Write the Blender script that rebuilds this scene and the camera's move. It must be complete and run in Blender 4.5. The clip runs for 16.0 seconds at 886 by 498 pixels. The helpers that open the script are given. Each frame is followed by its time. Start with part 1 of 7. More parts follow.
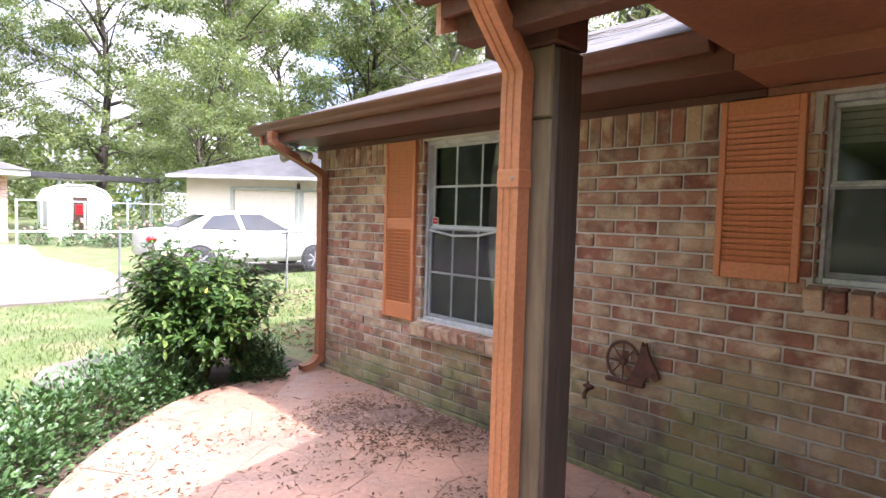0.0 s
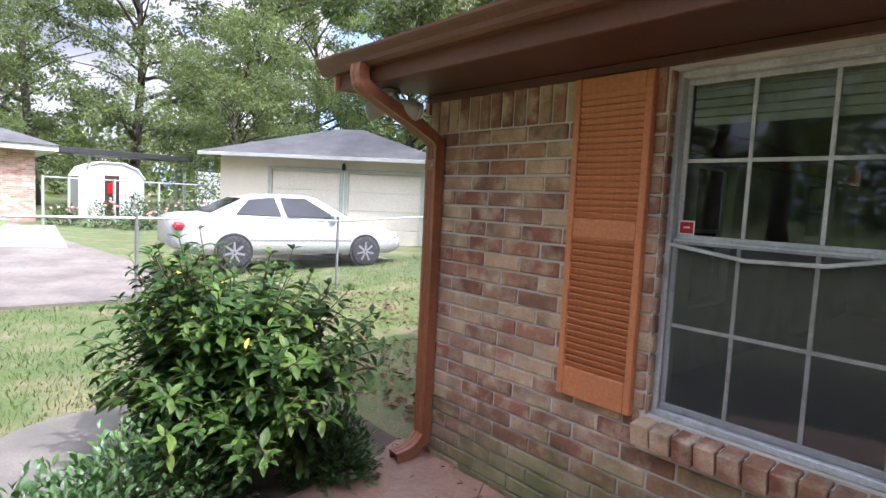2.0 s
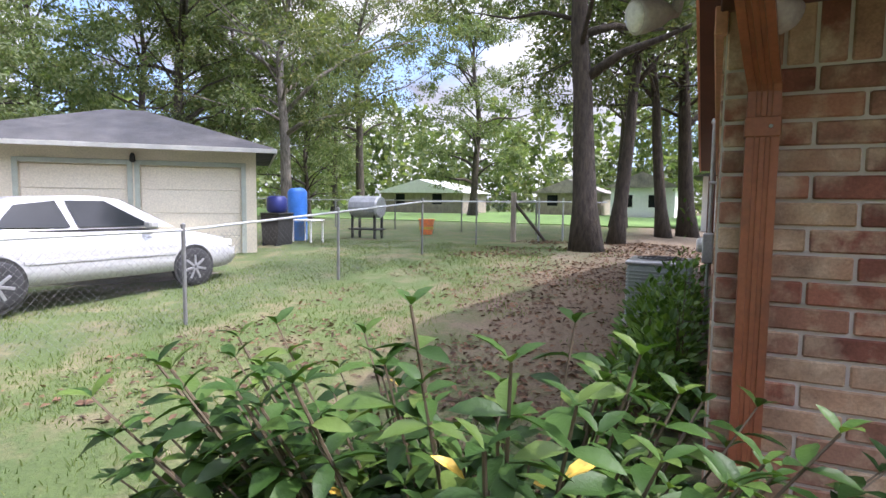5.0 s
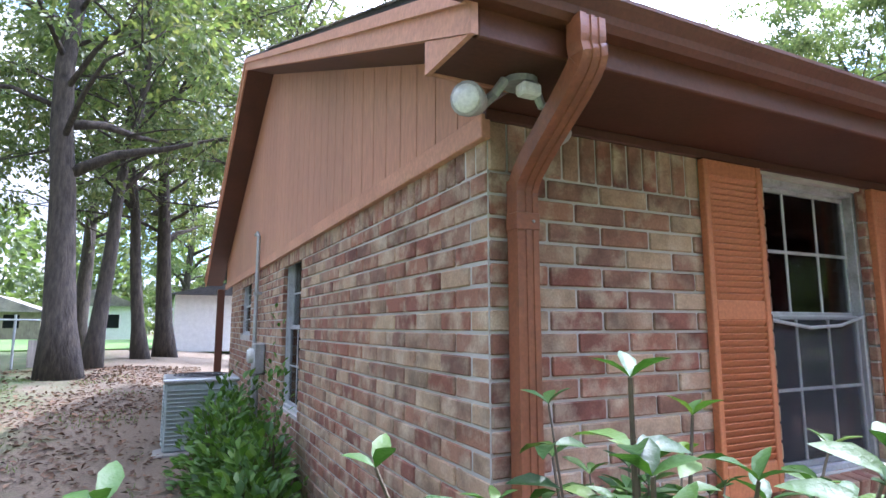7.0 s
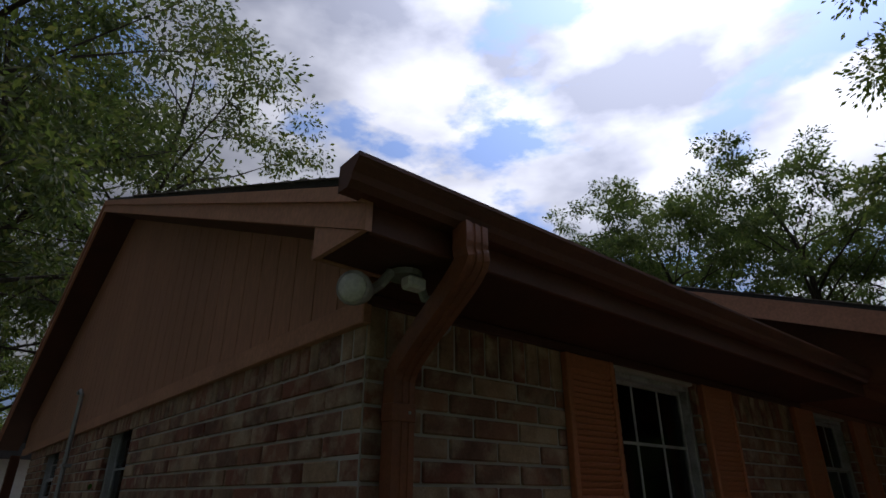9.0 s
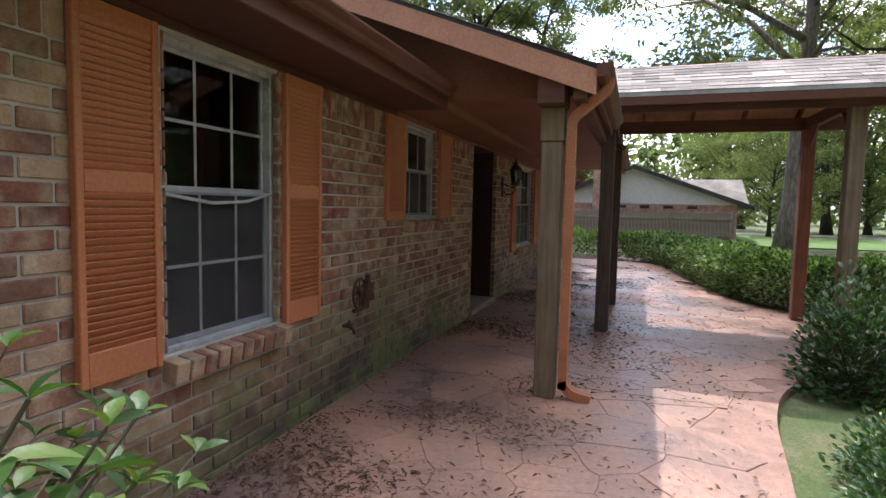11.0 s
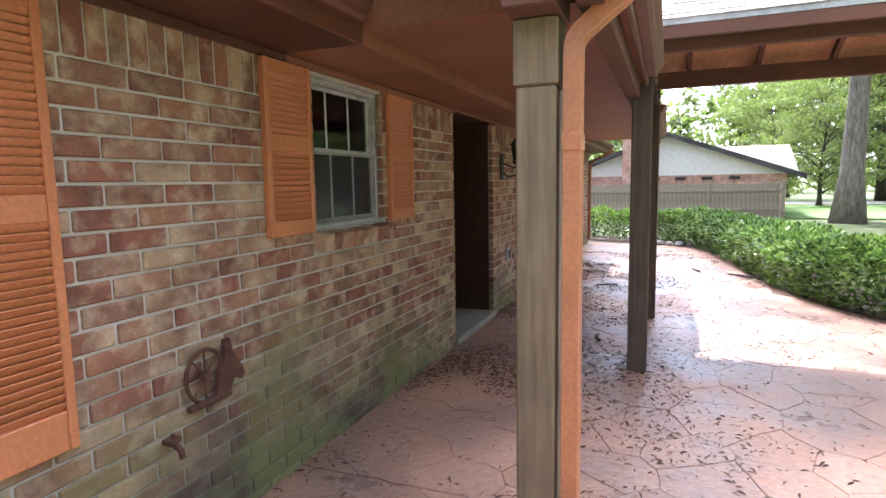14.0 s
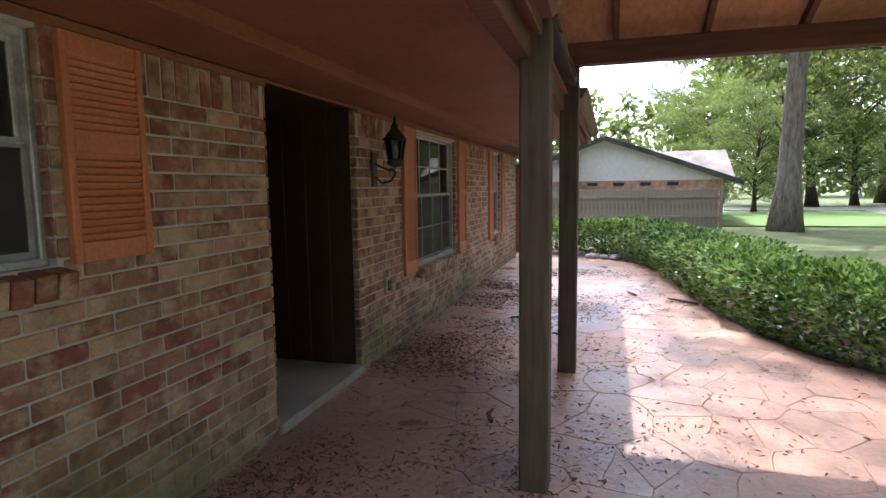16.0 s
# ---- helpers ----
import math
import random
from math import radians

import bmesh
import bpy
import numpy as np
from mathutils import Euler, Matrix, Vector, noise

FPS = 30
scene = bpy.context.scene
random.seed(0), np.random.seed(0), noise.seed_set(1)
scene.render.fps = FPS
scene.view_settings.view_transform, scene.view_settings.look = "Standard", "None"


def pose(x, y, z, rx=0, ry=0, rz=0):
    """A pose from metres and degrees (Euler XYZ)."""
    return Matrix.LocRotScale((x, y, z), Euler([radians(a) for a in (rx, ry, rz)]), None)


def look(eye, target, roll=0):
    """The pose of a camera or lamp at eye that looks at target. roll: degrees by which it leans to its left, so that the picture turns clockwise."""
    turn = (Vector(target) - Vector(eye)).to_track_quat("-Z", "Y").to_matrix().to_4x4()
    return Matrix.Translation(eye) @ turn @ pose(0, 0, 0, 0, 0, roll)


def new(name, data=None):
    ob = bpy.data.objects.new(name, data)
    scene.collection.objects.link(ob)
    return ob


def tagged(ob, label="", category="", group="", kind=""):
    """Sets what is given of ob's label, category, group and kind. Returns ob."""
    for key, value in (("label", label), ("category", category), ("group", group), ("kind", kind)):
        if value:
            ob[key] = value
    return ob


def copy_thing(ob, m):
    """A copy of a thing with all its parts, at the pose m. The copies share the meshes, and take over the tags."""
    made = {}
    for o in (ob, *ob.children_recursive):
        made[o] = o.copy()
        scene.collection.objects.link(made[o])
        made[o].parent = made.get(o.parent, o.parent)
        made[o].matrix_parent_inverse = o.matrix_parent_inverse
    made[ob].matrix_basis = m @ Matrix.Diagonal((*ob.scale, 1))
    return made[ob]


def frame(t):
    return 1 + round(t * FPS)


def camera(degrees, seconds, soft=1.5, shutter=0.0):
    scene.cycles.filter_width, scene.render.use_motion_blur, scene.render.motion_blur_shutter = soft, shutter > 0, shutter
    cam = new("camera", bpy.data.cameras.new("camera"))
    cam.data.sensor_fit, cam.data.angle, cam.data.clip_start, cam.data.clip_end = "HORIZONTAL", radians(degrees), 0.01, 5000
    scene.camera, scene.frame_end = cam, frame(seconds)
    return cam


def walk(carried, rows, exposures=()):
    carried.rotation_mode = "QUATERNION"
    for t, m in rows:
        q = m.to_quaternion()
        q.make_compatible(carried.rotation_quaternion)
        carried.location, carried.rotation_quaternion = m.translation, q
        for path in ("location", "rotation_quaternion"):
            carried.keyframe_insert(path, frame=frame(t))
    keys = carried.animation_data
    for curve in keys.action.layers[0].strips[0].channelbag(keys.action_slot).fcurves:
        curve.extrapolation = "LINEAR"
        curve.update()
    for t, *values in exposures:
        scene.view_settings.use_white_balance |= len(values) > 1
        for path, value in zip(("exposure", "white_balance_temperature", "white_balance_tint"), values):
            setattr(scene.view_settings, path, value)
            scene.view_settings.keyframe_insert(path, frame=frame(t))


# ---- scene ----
# camera and its path
cam = camera(76.0, 16.0)
SKY, SUN = 0.12, 4.0
EXPOSURES = [(t, e, k, g) for t, e, k, g in (
    (0, 1.75, 6150, 24), (1.2, 1.38, 6050, 23), (2.0, 1.0, 5900, 20), (2.5, 0.85, 5950, 21), (3.0, 0.75, 6000, 21),
    (5.5, 0.75, 6000, 22), (6.0, 1.05, 5650, 23), (6.5, 1.38, 5450, 22), (7.4, 1.55, 5150, 23), (8.0, -0.25, 5800, 17),
    (8.5, -2.0, 5850, 17), (9.0, -2.2, 5850, 17), (9.5, -1.9, 5900, 17), (10.0, -0.1, 6050, 18), (10.6, 0.5, 6050, 17),
    (12.5, 1.25, 6250, 16), (13, 1.85, 5900, 16), (13.5, 2.05, 5850, 16), (14.5, 1.9, 5900, 17), (15.2, 1.4, 5850, 17), (16, 1.3, 5900, 17))]
PATH = [
    (0, (4.777, -2.918, 1.466), (3.333, -1.538, 1.356), 1.62),
    (0.5, (4.318, -2.719, 1.512), (2.879, -1.333, 1.430), 1.49),
    (1, (3.722, -2.506, 1.507), (2.285, -1.115, 1.482), 2.78),
    (1.5, (3.196, -2.352, 1.490), (1.737, -0.985, 1.440), 3.26),
    (2, (2.628, -2.132, 1.494), (1.120, -0.829, 1.329), 2.82),
    (2.5, (2.165, -2.020, 1.513), (0.672, -0.710, 1.272), 2.31),
    (3, (1.751, -1.884, 1.512), (0.375, -0.450, 1.283), 1.99),
    (3.2, (1.545, -1.814, 1.482), (0.244, -0.305, 1.308), 2.11),
    (5.3, (-0.168, -2.038, 1.460), (-0.797, -0.151, 1.249), 0.40),
    (5.5, (-0.264, -2.013, 1.426), (-0.679, -0.074, 1.168), 0.14),
    (6, (-0.545, -1.925, 1.294), (-0.372, 0.063, 1.164), -0.57),
    (6.5, (-0.798, -1.734, 1.329), (-0.176, 0.166, 1.385), 1.25),
    (7, (-0.990, -1.671, 1.344), (-0.121, 0.110, 1.613), -0.04),
    (7.5, (-1.031, -1.602, 1.440), (0.035, -0.011, 2.017), -0.28),
    (8, (-1.011, -1.617, 1.477), (0.086, -0.169, 2.314), -0.99),
    (8.5, (-1.036, -1.613, 1.474), (0.060, -0.203, 2.376), -0.10),
    (9, (-1.040, -1.637, 1.443), (0.143, -0.239, 2.246), 0.14),
    (9.5, (-1.086, -1.668, 1.376), (0.421, -0.476, 1.930), -1.77),
    (10, (-0.976, -1.817, 1.350), (0.789, -0.920, 1.636), -2.15),
    (10.2, (-0.890, -1.905, 1.338), (0.946, -1.135, 1.523), -2.05),
    (12.3, (0.530, -1.847, 1.366), (2.302, -1.088, 0.832), 2.46),
    (12.5, (0.669, -1.777, 1.357), (2.407, -0.941, 0.826), 1.22),
    (13, (0.926, -1.610, 1.415), (2.681, -0.688, 1.150), 0.79),
    (13.5, (1.184, -1.672, 1.429), (2.953, -0.767, 1.206), -0.61),
    (14, (1.506, -1.774, 1.464), (3.351, -1.039, 1.234), -1.00),
    (14.5, (1.857, -1.843, 1.485), (3.789, -1.376, 1.263), -0.14),
    (15, (2.314, -1.922, 1.477), (4.279, -1.613, 1.266), -0.18),
    (15.5, (2.826, -1.958, 1.494), (4.784, -1.617, 1.272), -0.42),
    (16, (3.345, -1.913, 1.486), (5.251, -1.349, 1.267), -0.76),
]
walk(cam, [(t, look(eye, target, roll)) for t, eye, target, roll in PATH], EXPOSURES)

# ---- light ----
world = bpy.data.worlds.new("world")
scene.world = world
world.use_nodes = True
wn, wl = world.node_tree.nodes, world.node_tree.links
SUN_DIR = Vector((0.66, 0.155, 1.0)).normalized()
sky = wn.new("ShaderNodeTexSky")
sky.sky_type = 'NISHITA'
sky.sun_disc = False
sky.sun_elevation = math.asin(SUN_DIR.z)
sky.sun_rotation = math.atan2(SUN_DIR.x, SUN_DIR.y)
sky.dust_density = 3.0
# bright broken cloud over the blue
geo_in = wn.new("ShaderNodeTexCoord")
cmap = wn.new("ShaderNodeMapping")
cmap.inputs["Scale"].default_value = (1.0, 1.0, 2.2)
cnoise = wn.new("ShaderNodeTexNoise")
cnoise.inputs["Scale"].default_value = 2.6
cnoise.inputs["Detail"].default_value = 9.0
cnoise.inputs["Roughness"].default_value = 0.56
cramp = wn.new("ShaderNodeValToRGB")
cramp.color_ramp.elements[0].position = 0.41
cramp.color_ramp.elements[1].position = 0.47
cmix = wn.new("ShaderNodeMixRGB")
# cloud glows towards the veiled sun
cdot = wn.new("ShaderNodeVectorMath")
cdot.operation = 'DOT_PRODUCT'
cdot.inputs[1].default_value = SUN_DIR
cpow = wn.new("ShaderNodeMath")
cpow.operation = 'POWER'
cpow.use_clamp = True
cpow.inputs[1].default_value = 4.5
cgain = wn.new("ShaderNodeMath")
cgain.operation = 'MULTIPLY_ADD'
cgain.inputs[1].default_value = 50.0
cgain.inputs[2].default_value = 4.6
ctint = wn.new("ShaderNodeVectorMath")
ctint.operation = 'SCALE'
ctint.inputs[0].default_value = (1.0, 1.01, 1.05)
bg = wn["Background"]
bg.inputs["Strength"].default_value = SKY
wl.new(geo_in.outputs["Generated"], cdot.inputs[0])
wl.new(cdot.outputs["Value"], cpow.inputs[0])
wl.new(cpow.outputs[0], cgain.inputs[0])
wl.new(cgain.outputs[0], ctint.inputs["Scale"])
wl.new(geo_in.outputs["Generated"], cmap.inputs["Vector"])
wl.new(cmap.outputs["Vector"], cnoise.inputs["Vector"])
wl.new(cnoise.outputs["Fac"], cramp.inputs["Fac"])
wl.new(cramp.outputs["Color"], cmix.inputs[0])
# blue between the clouds brightens near the sun as well
cblue = wn.new("ShaderNodeVectorMath")
cblue.operation = 'MULTIPLY'
cblue.inputs[1].default_value = (0.30, 0.48, 0.85)
cadd = wn.new("ShaderNodeVectorMath")
cadd.operation = 'ADD'
wl.new(ctint.outputs["Vector"], cblue.inputs[0])
wl.new(cblue.outputs["Vector"], cadd.inputs[0])
wl.new(sky.outputs["Color"], cadd.inputs[1])
wl.new(cadd.outputs["Vector"], cmix.inputs[1])
# billows: lighter rims and greyer undersides
cbil = wn.new("ShaderNodeTexNoise")
cbil.inputs["Scale"].default_value = 3.4
cbil.inputs["Detail"].default_value = 6.0
cbr = wn.new("ShaderNodeValToRGB")
cbr.color_ramp.elements[0].position = 0.36
cbr.color_ramp.elements[0].color = (0.62, 0.64, 0.70, 1)
cbr.color_ramp.elements[1].position = 0.60
cbr.color_ramp.elements[1].color = (1.5, 1.48, 1.42, 1)
cshade = wn.new("ShaderNodeVectorMath")
cshade.operation = 'MULTIPLY'
wl.new(cmap.outputs["Vector"], cbil.inputs["Vector"])
wl.new(cbil.outputs["Fac"], cbr.inputs["Fac"])
wl.new(ctint.outputs["Vector"], cshade.inputs[0])
wl.new(cbr.outputs["Color"], cshade.inputs[1])
wl.new(cshade.outputs["Vector"], cmix.inputs[2])
wl.new(cmix.outputs["Color"], bg.inputs["Color"])
sun = new("sun", bpy.data.lights.new("sun", 'SUN'))
sun.data.energy = SUN
sun.data.angle = radians(0.6)
sun.data.color = (1.0, 0.94, 0.84)
sun.matrix_world = look(SUN_DIR * 60, (0, 0, 0))


# ---- materials ----
def mat_base(name):
    m = bpy.data.materials.new(name)
    m.use_nodes = True
    nt = m.node_tree
    return m, nt.nodes, nt.links, nt.nodes["Principled BSDF"]


def tex_vector(n, l, scale=(1, 1, 1), coords="Object"):
    tc = n.new("ShaderNodeTexCoord")
    mp = n.new("ShaderNodeMapping")
    mp.inputs["Scale"].default_value = scale
    l.new(tc.outputs[coords], mp.inputs["Vector"])
    return mp.outputs["Vector"]


def noise_node(n, l, vec, scale, detail=5.0, rough=0.6):
    t = n.new("ShaderNodeTexNoise")
    t.inputs["Scale"].default_value = scale
    t.inputs["Detail"].default_value = detail
    t.inputs["Roughness"].default_value = rough
    l.new(vec, t.inputs["Vector"])
    return t.outputs["Fac"]


def ramp(n, l, fac, stops):
    r = n.new("ShaderNodeValToRGB")
    e = r.color_ramp.elements
    while len(e) < len(stops):
        e.new(0.5)
    for k, (pos, col) in enumerate(stops):
        e[k].position = pos
        e[k].color = (*col, 1)
    l.new(fac, r.inputs["Fac"])
    return r.outputs["Color"]


def mix(n, l, fac, a, b, mode='MIX'):
    m = n.new("ShaderNodeMixRGB")
    m.blend_type = mode
    for sock, v in ((m.inputs[0], fac), (m.inputs[1], a), (m.inputs[2], b)):
        if isinstance(v, (int, float)):
            sock.default_value = v
        elif isinstance(v, tuple):
            sock.default_value = (*v, 1)
        else:
            l.new(v, sock)
    return m.outputs[0]


def bump(n, l, bs, height, strength=0.3, dist=0.01):
    b = n.new("ShaderNodeBump")
    b.inputs["Strength"].default_value = strength
    b.inputs["Distance"].default_value = dist
    l.new(height, b.inputs["Height"])
    l.new(b.outputs["Normal"], bs.inputs["Normal"])


def plain(name, col, rough=0.6, var=0.25, scale=6.0, fine=80.0, metal=0.0, bumps=0.15, coords="Object", dirt=None, stretch=(1, 1, 1)):
    """A painted or raw surface with broad blotches, fine grain and a little relief."""
    m, n, l, bs = mat_base(name)
    v = tex_vector(n, l, stretch, coords)
    a = noise_node(n, l, v, scale)
    b = noise_node(n, l, v, fine, 3.0)
    lo = tuple(c * (1 - var) for c in col)
    hi = tuple(min(1, c * (1 + var)) for c in col)
    c1 = ramp(n, l, a, [(0.3, lo), (0.7, hi)])
    c2 = ramp(n, l, b, [(0.3, (0.82, 0.82, 0.82)), (0.7, (1.1, 1.1, 1.1))])
    c = mix(n, l, 1.0, c1, c2, 'MULTIPLY')
    if dirt:
        d = ramp(n, l, noise_node(n, l, v, scale * 0.6, 8.0, 0.7), [(0.52, (0, 0, 0)), (0.68, (1, 1, 1))])
        c = mix(n, l, d, c, dirt)
    l.new(c, bs.inputs["Base Color"])
    bs.inputs["Roughness"].default_value = rough
    bs.inputs["Metallic"].default_value = metal
    if bumps:
        bump(n, l, bs, b, bumps, 0.004)
    return m


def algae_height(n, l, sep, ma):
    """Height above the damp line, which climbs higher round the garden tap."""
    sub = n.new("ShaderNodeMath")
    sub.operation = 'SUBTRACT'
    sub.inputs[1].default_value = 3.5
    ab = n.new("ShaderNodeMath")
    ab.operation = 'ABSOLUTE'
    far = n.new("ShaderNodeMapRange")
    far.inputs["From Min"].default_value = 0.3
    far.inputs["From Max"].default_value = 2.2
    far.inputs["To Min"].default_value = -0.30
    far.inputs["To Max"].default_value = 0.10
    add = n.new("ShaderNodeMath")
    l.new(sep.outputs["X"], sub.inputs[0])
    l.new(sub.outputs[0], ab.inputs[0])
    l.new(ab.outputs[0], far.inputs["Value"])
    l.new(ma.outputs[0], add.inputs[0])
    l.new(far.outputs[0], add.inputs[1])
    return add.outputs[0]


def brick_material(name, per_island):
    m, n, l, bs = mat_base(name)
    if per_island:
        g = n.new("ShaderNodeNewGeometry")
        rnd = g.outputs["Random Per Island"]
    else:
        g = n.new("ShaderNodeObjectInfo")
        rnd = g.outputs["Random"]
    tc = n.new("ShaderNodeTexCoord")
    add = n.new("ShaderNodeVectorMath")
    sc = n.new("ShaderNodeVectorMath")
    sc.operation = 'SCALE'
    sc.inputs[0].default_value = (37.0, 91.0, 53.0)
    l.new(rnd, sc.inputs["Scale"])
    l.new(tc.outputs["Object"], add.inputs[0])
    l.new(sc.outputs["Vector"], add.inputs[1])
    v = add.outputs["Vector"]
    base = ramp(n, l, rnd, [(0.0, (0.20, 0.078, 0.054)), (0.2, (0.28, 0.115, 0.072)), (0.4, (0.32, 0.165, 0.102)),
                            (0.6, (0.235, 0.125, 0.086)), (0.78, (0.39, 0.25, 0.158)), (1.0, (0.44, 0.315, 0.20))])
    blot = ramp(n, l, noise_node(n, l, v, 9.0, 4.0, 0.55), [(0.46, (0, 0, 0)), (0.66, (0.85, 0.85, 0.85))])
    c = mix(n, l, blot, base, (0.50, 0.39, 0.27))
    dark = ramp(n, l, noise_node(n, l, v, 5.0, 5.0), [(0.3, (0.45, 0.42, 0.42)), (0.55, (1.06, 1.06, 1.06))])
    c = mix(n, l, 1.0, c, dark, 'MULTIPLY')
    grain = noise_node(n, l, v, 110.0, 6.0, 0.7)
    c = mix(n, l, 1.0, c, ramp(n, l, grain, [(0.3, (0.75, 0.75, 0.75)), (0.7, (1.2, 1.2, 1.2))]), 'MULTIPLY')
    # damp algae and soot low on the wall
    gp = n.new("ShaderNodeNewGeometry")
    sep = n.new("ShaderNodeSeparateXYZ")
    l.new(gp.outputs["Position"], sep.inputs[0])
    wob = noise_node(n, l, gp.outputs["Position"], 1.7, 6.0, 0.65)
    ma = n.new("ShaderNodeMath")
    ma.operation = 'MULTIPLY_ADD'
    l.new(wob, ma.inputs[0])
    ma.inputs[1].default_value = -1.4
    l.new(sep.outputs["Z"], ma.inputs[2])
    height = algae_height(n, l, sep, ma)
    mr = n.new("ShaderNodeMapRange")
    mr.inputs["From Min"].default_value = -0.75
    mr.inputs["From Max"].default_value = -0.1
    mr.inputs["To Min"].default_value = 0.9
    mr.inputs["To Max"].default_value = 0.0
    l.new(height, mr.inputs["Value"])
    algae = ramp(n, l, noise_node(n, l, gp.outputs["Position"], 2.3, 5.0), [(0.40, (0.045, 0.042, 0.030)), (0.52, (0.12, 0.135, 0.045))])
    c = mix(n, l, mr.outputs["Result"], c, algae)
    l.new(c, bs.inputs["Base Color"])
    bs.inputs["Roughness"].default_value = 0.88
    bump(n, l, bs, grain, 0.5, 0.004)
    return m


def mortar_material():
    m, n, l, bs = mat_base("mortar")
    v = tex_vector(n, l)
    a = noise_node(n, l, v, 3.0)
    g = noise_node(n, l, v, 150.0)
    c = ramp(n, l, a, [(0.3, (0.40, 0.37, 0.33)), (0.7, (0.58, 0.55, 0.50))])
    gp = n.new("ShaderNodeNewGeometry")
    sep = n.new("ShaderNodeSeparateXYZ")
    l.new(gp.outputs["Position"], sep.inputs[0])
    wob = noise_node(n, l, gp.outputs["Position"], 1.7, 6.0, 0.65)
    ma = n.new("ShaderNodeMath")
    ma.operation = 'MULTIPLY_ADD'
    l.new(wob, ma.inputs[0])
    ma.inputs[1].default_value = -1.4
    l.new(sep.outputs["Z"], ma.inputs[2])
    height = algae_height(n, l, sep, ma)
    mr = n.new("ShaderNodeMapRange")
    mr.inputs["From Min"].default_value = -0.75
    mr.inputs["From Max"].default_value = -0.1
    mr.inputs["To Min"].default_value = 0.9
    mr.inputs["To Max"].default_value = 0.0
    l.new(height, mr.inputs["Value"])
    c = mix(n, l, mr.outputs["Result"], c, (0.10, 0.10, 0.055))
    l.new(c, bs.inputs["Base Color"])
    bs.inputs["Roughness"].default_value = 0.95
    bump(n, l, bs, g, 0.5, 0.004)
    return m


def wood_material(name, c0, c1, rough=0.75, axis=2, island=False):
    """Long-grained timber; axis is the grain's direction."""
    m, n, l, bs = mat_base(name)
    s = [14.0, 14.0, 14.0]
    s[axis] = 0.9
    v = tex_vector(n, l, tuple(s))
    a = noise_node(n, l, v, 2.2, 6.0, 0.65)
    b = noise_node(n, l, tex_vector(n, l), 2.0, 4.0)
    c = ramp(n, l, a, [(0.28, c0), (0.72, c1)])
    c = mix(n, l, 1.0, c, ramp(n, l, b, [(0.3, (0.7, 0.7, 0.7)), (0.7, (1.15, 1.15, 1.15))]), 'MULTIPLY')
    l.new(c, bs.inputs["Base Color"])
    bs.inputs["Roughness"].default_value = rough
    bump(n, l, bs, a, 0.35, 0.004)
    return m


def leaf_material(name, cols, rough=0.45, trans=0.25, gloss=0.4):
    m, n, l, bs = mat_base(name)
    g = n.new("ShaderNodeNewGeometry")
    c = ramp(n, l, g.outputs["Random Per Island"], [(k / max(1, len(cols) - 1), col) for k, col in enumerate(cols)])
    v = tex_vector(n, l)
    c = mix(n, l, 1.0, c, ramp(n, l, noise_node(n, l, v, 0.9, 3.0), [(0.3, (0.72, 0.75, 0.7)), (0.7, (1.2, 1.18, 1.1))]), 'MULTIPLY')
    bump(n, l, bs, noise_node(n, l, v, 70.0, 3.0), 0.35, 0.006)
    l.new(c, bs.inputs["Base Color"])
    bs.inputs["Roughness"].default_value = rough
    bs.inputs["Specular IOR Level"].default_value = gloss
    tr = n.new("ShaderNodeBsdfTranslucent")
    l.new(mix(n, l, 1.0, c, (1.2, 1.35, 0.5), 'MULTIPLY'), tr.inputs["Color"])
    ms = n.new("ShaderNodeMixShader")
    ms.inputs[0].default_value = trans
    out = n["Material Output"]
    l.new(bs.outputs[0], ms.inputs[1])
    l.new(tr.outputs[0], ms.inputs[2])
    l.new(ms.outputs[0], out.inputs["Surface"])
    return m


def glass_material(name, tint=(0.82, 0.86, 0.86), gloss=0.0):
    m, n, l, bs = mat_base(name)
    n.remove(bs)
    t = n.new("ShaderNodeBsdfTransparent")
    t.inputs["Color"].default_value = (*tint, 1)
    g = n.new("ShaderNodeBsdfGlossy")
    g.inputs["Roughness"].default_value = 0.02 + gloss
    f = n.new("ShaderNodeFresnel")
    f.inputs["IOR"].default_value = 1.5
    ms = n.new("ShaderNodeMixShader")
    l.new(f.outputs[0], ms.inputs[0])
    l.new(t.outputs[0], ms.inputs[1])
    l.new(g.outputs[0], ms.inputs[2])
    l.new(ms.outputs[0], n["Material Output"].inputs["Surface"])
    return m


def screen_material(name):
    """Fine grey mesh, mostly seen through."""
    m, n, l, bs = mat_base(name)
    bs.inputs["Base Color"].default_value = (0.12, 0.12, 0.125, 1)
    bs.inputs["Roughness"].default_value = 0.9
    t = n.new("ShaderNodeBsdfTransparent")
    ms = n.new("ShaderNodeMixShader")
    ms.inputs[0].default_value = 0.16
    l.new(t.outputs[0], ms.inputs[1])
    l.new(bs.outputs[0], ms.inputs[2])
    l.new(ms.outputs[0], n["Material Output"].inputs["Surface"])
    return m


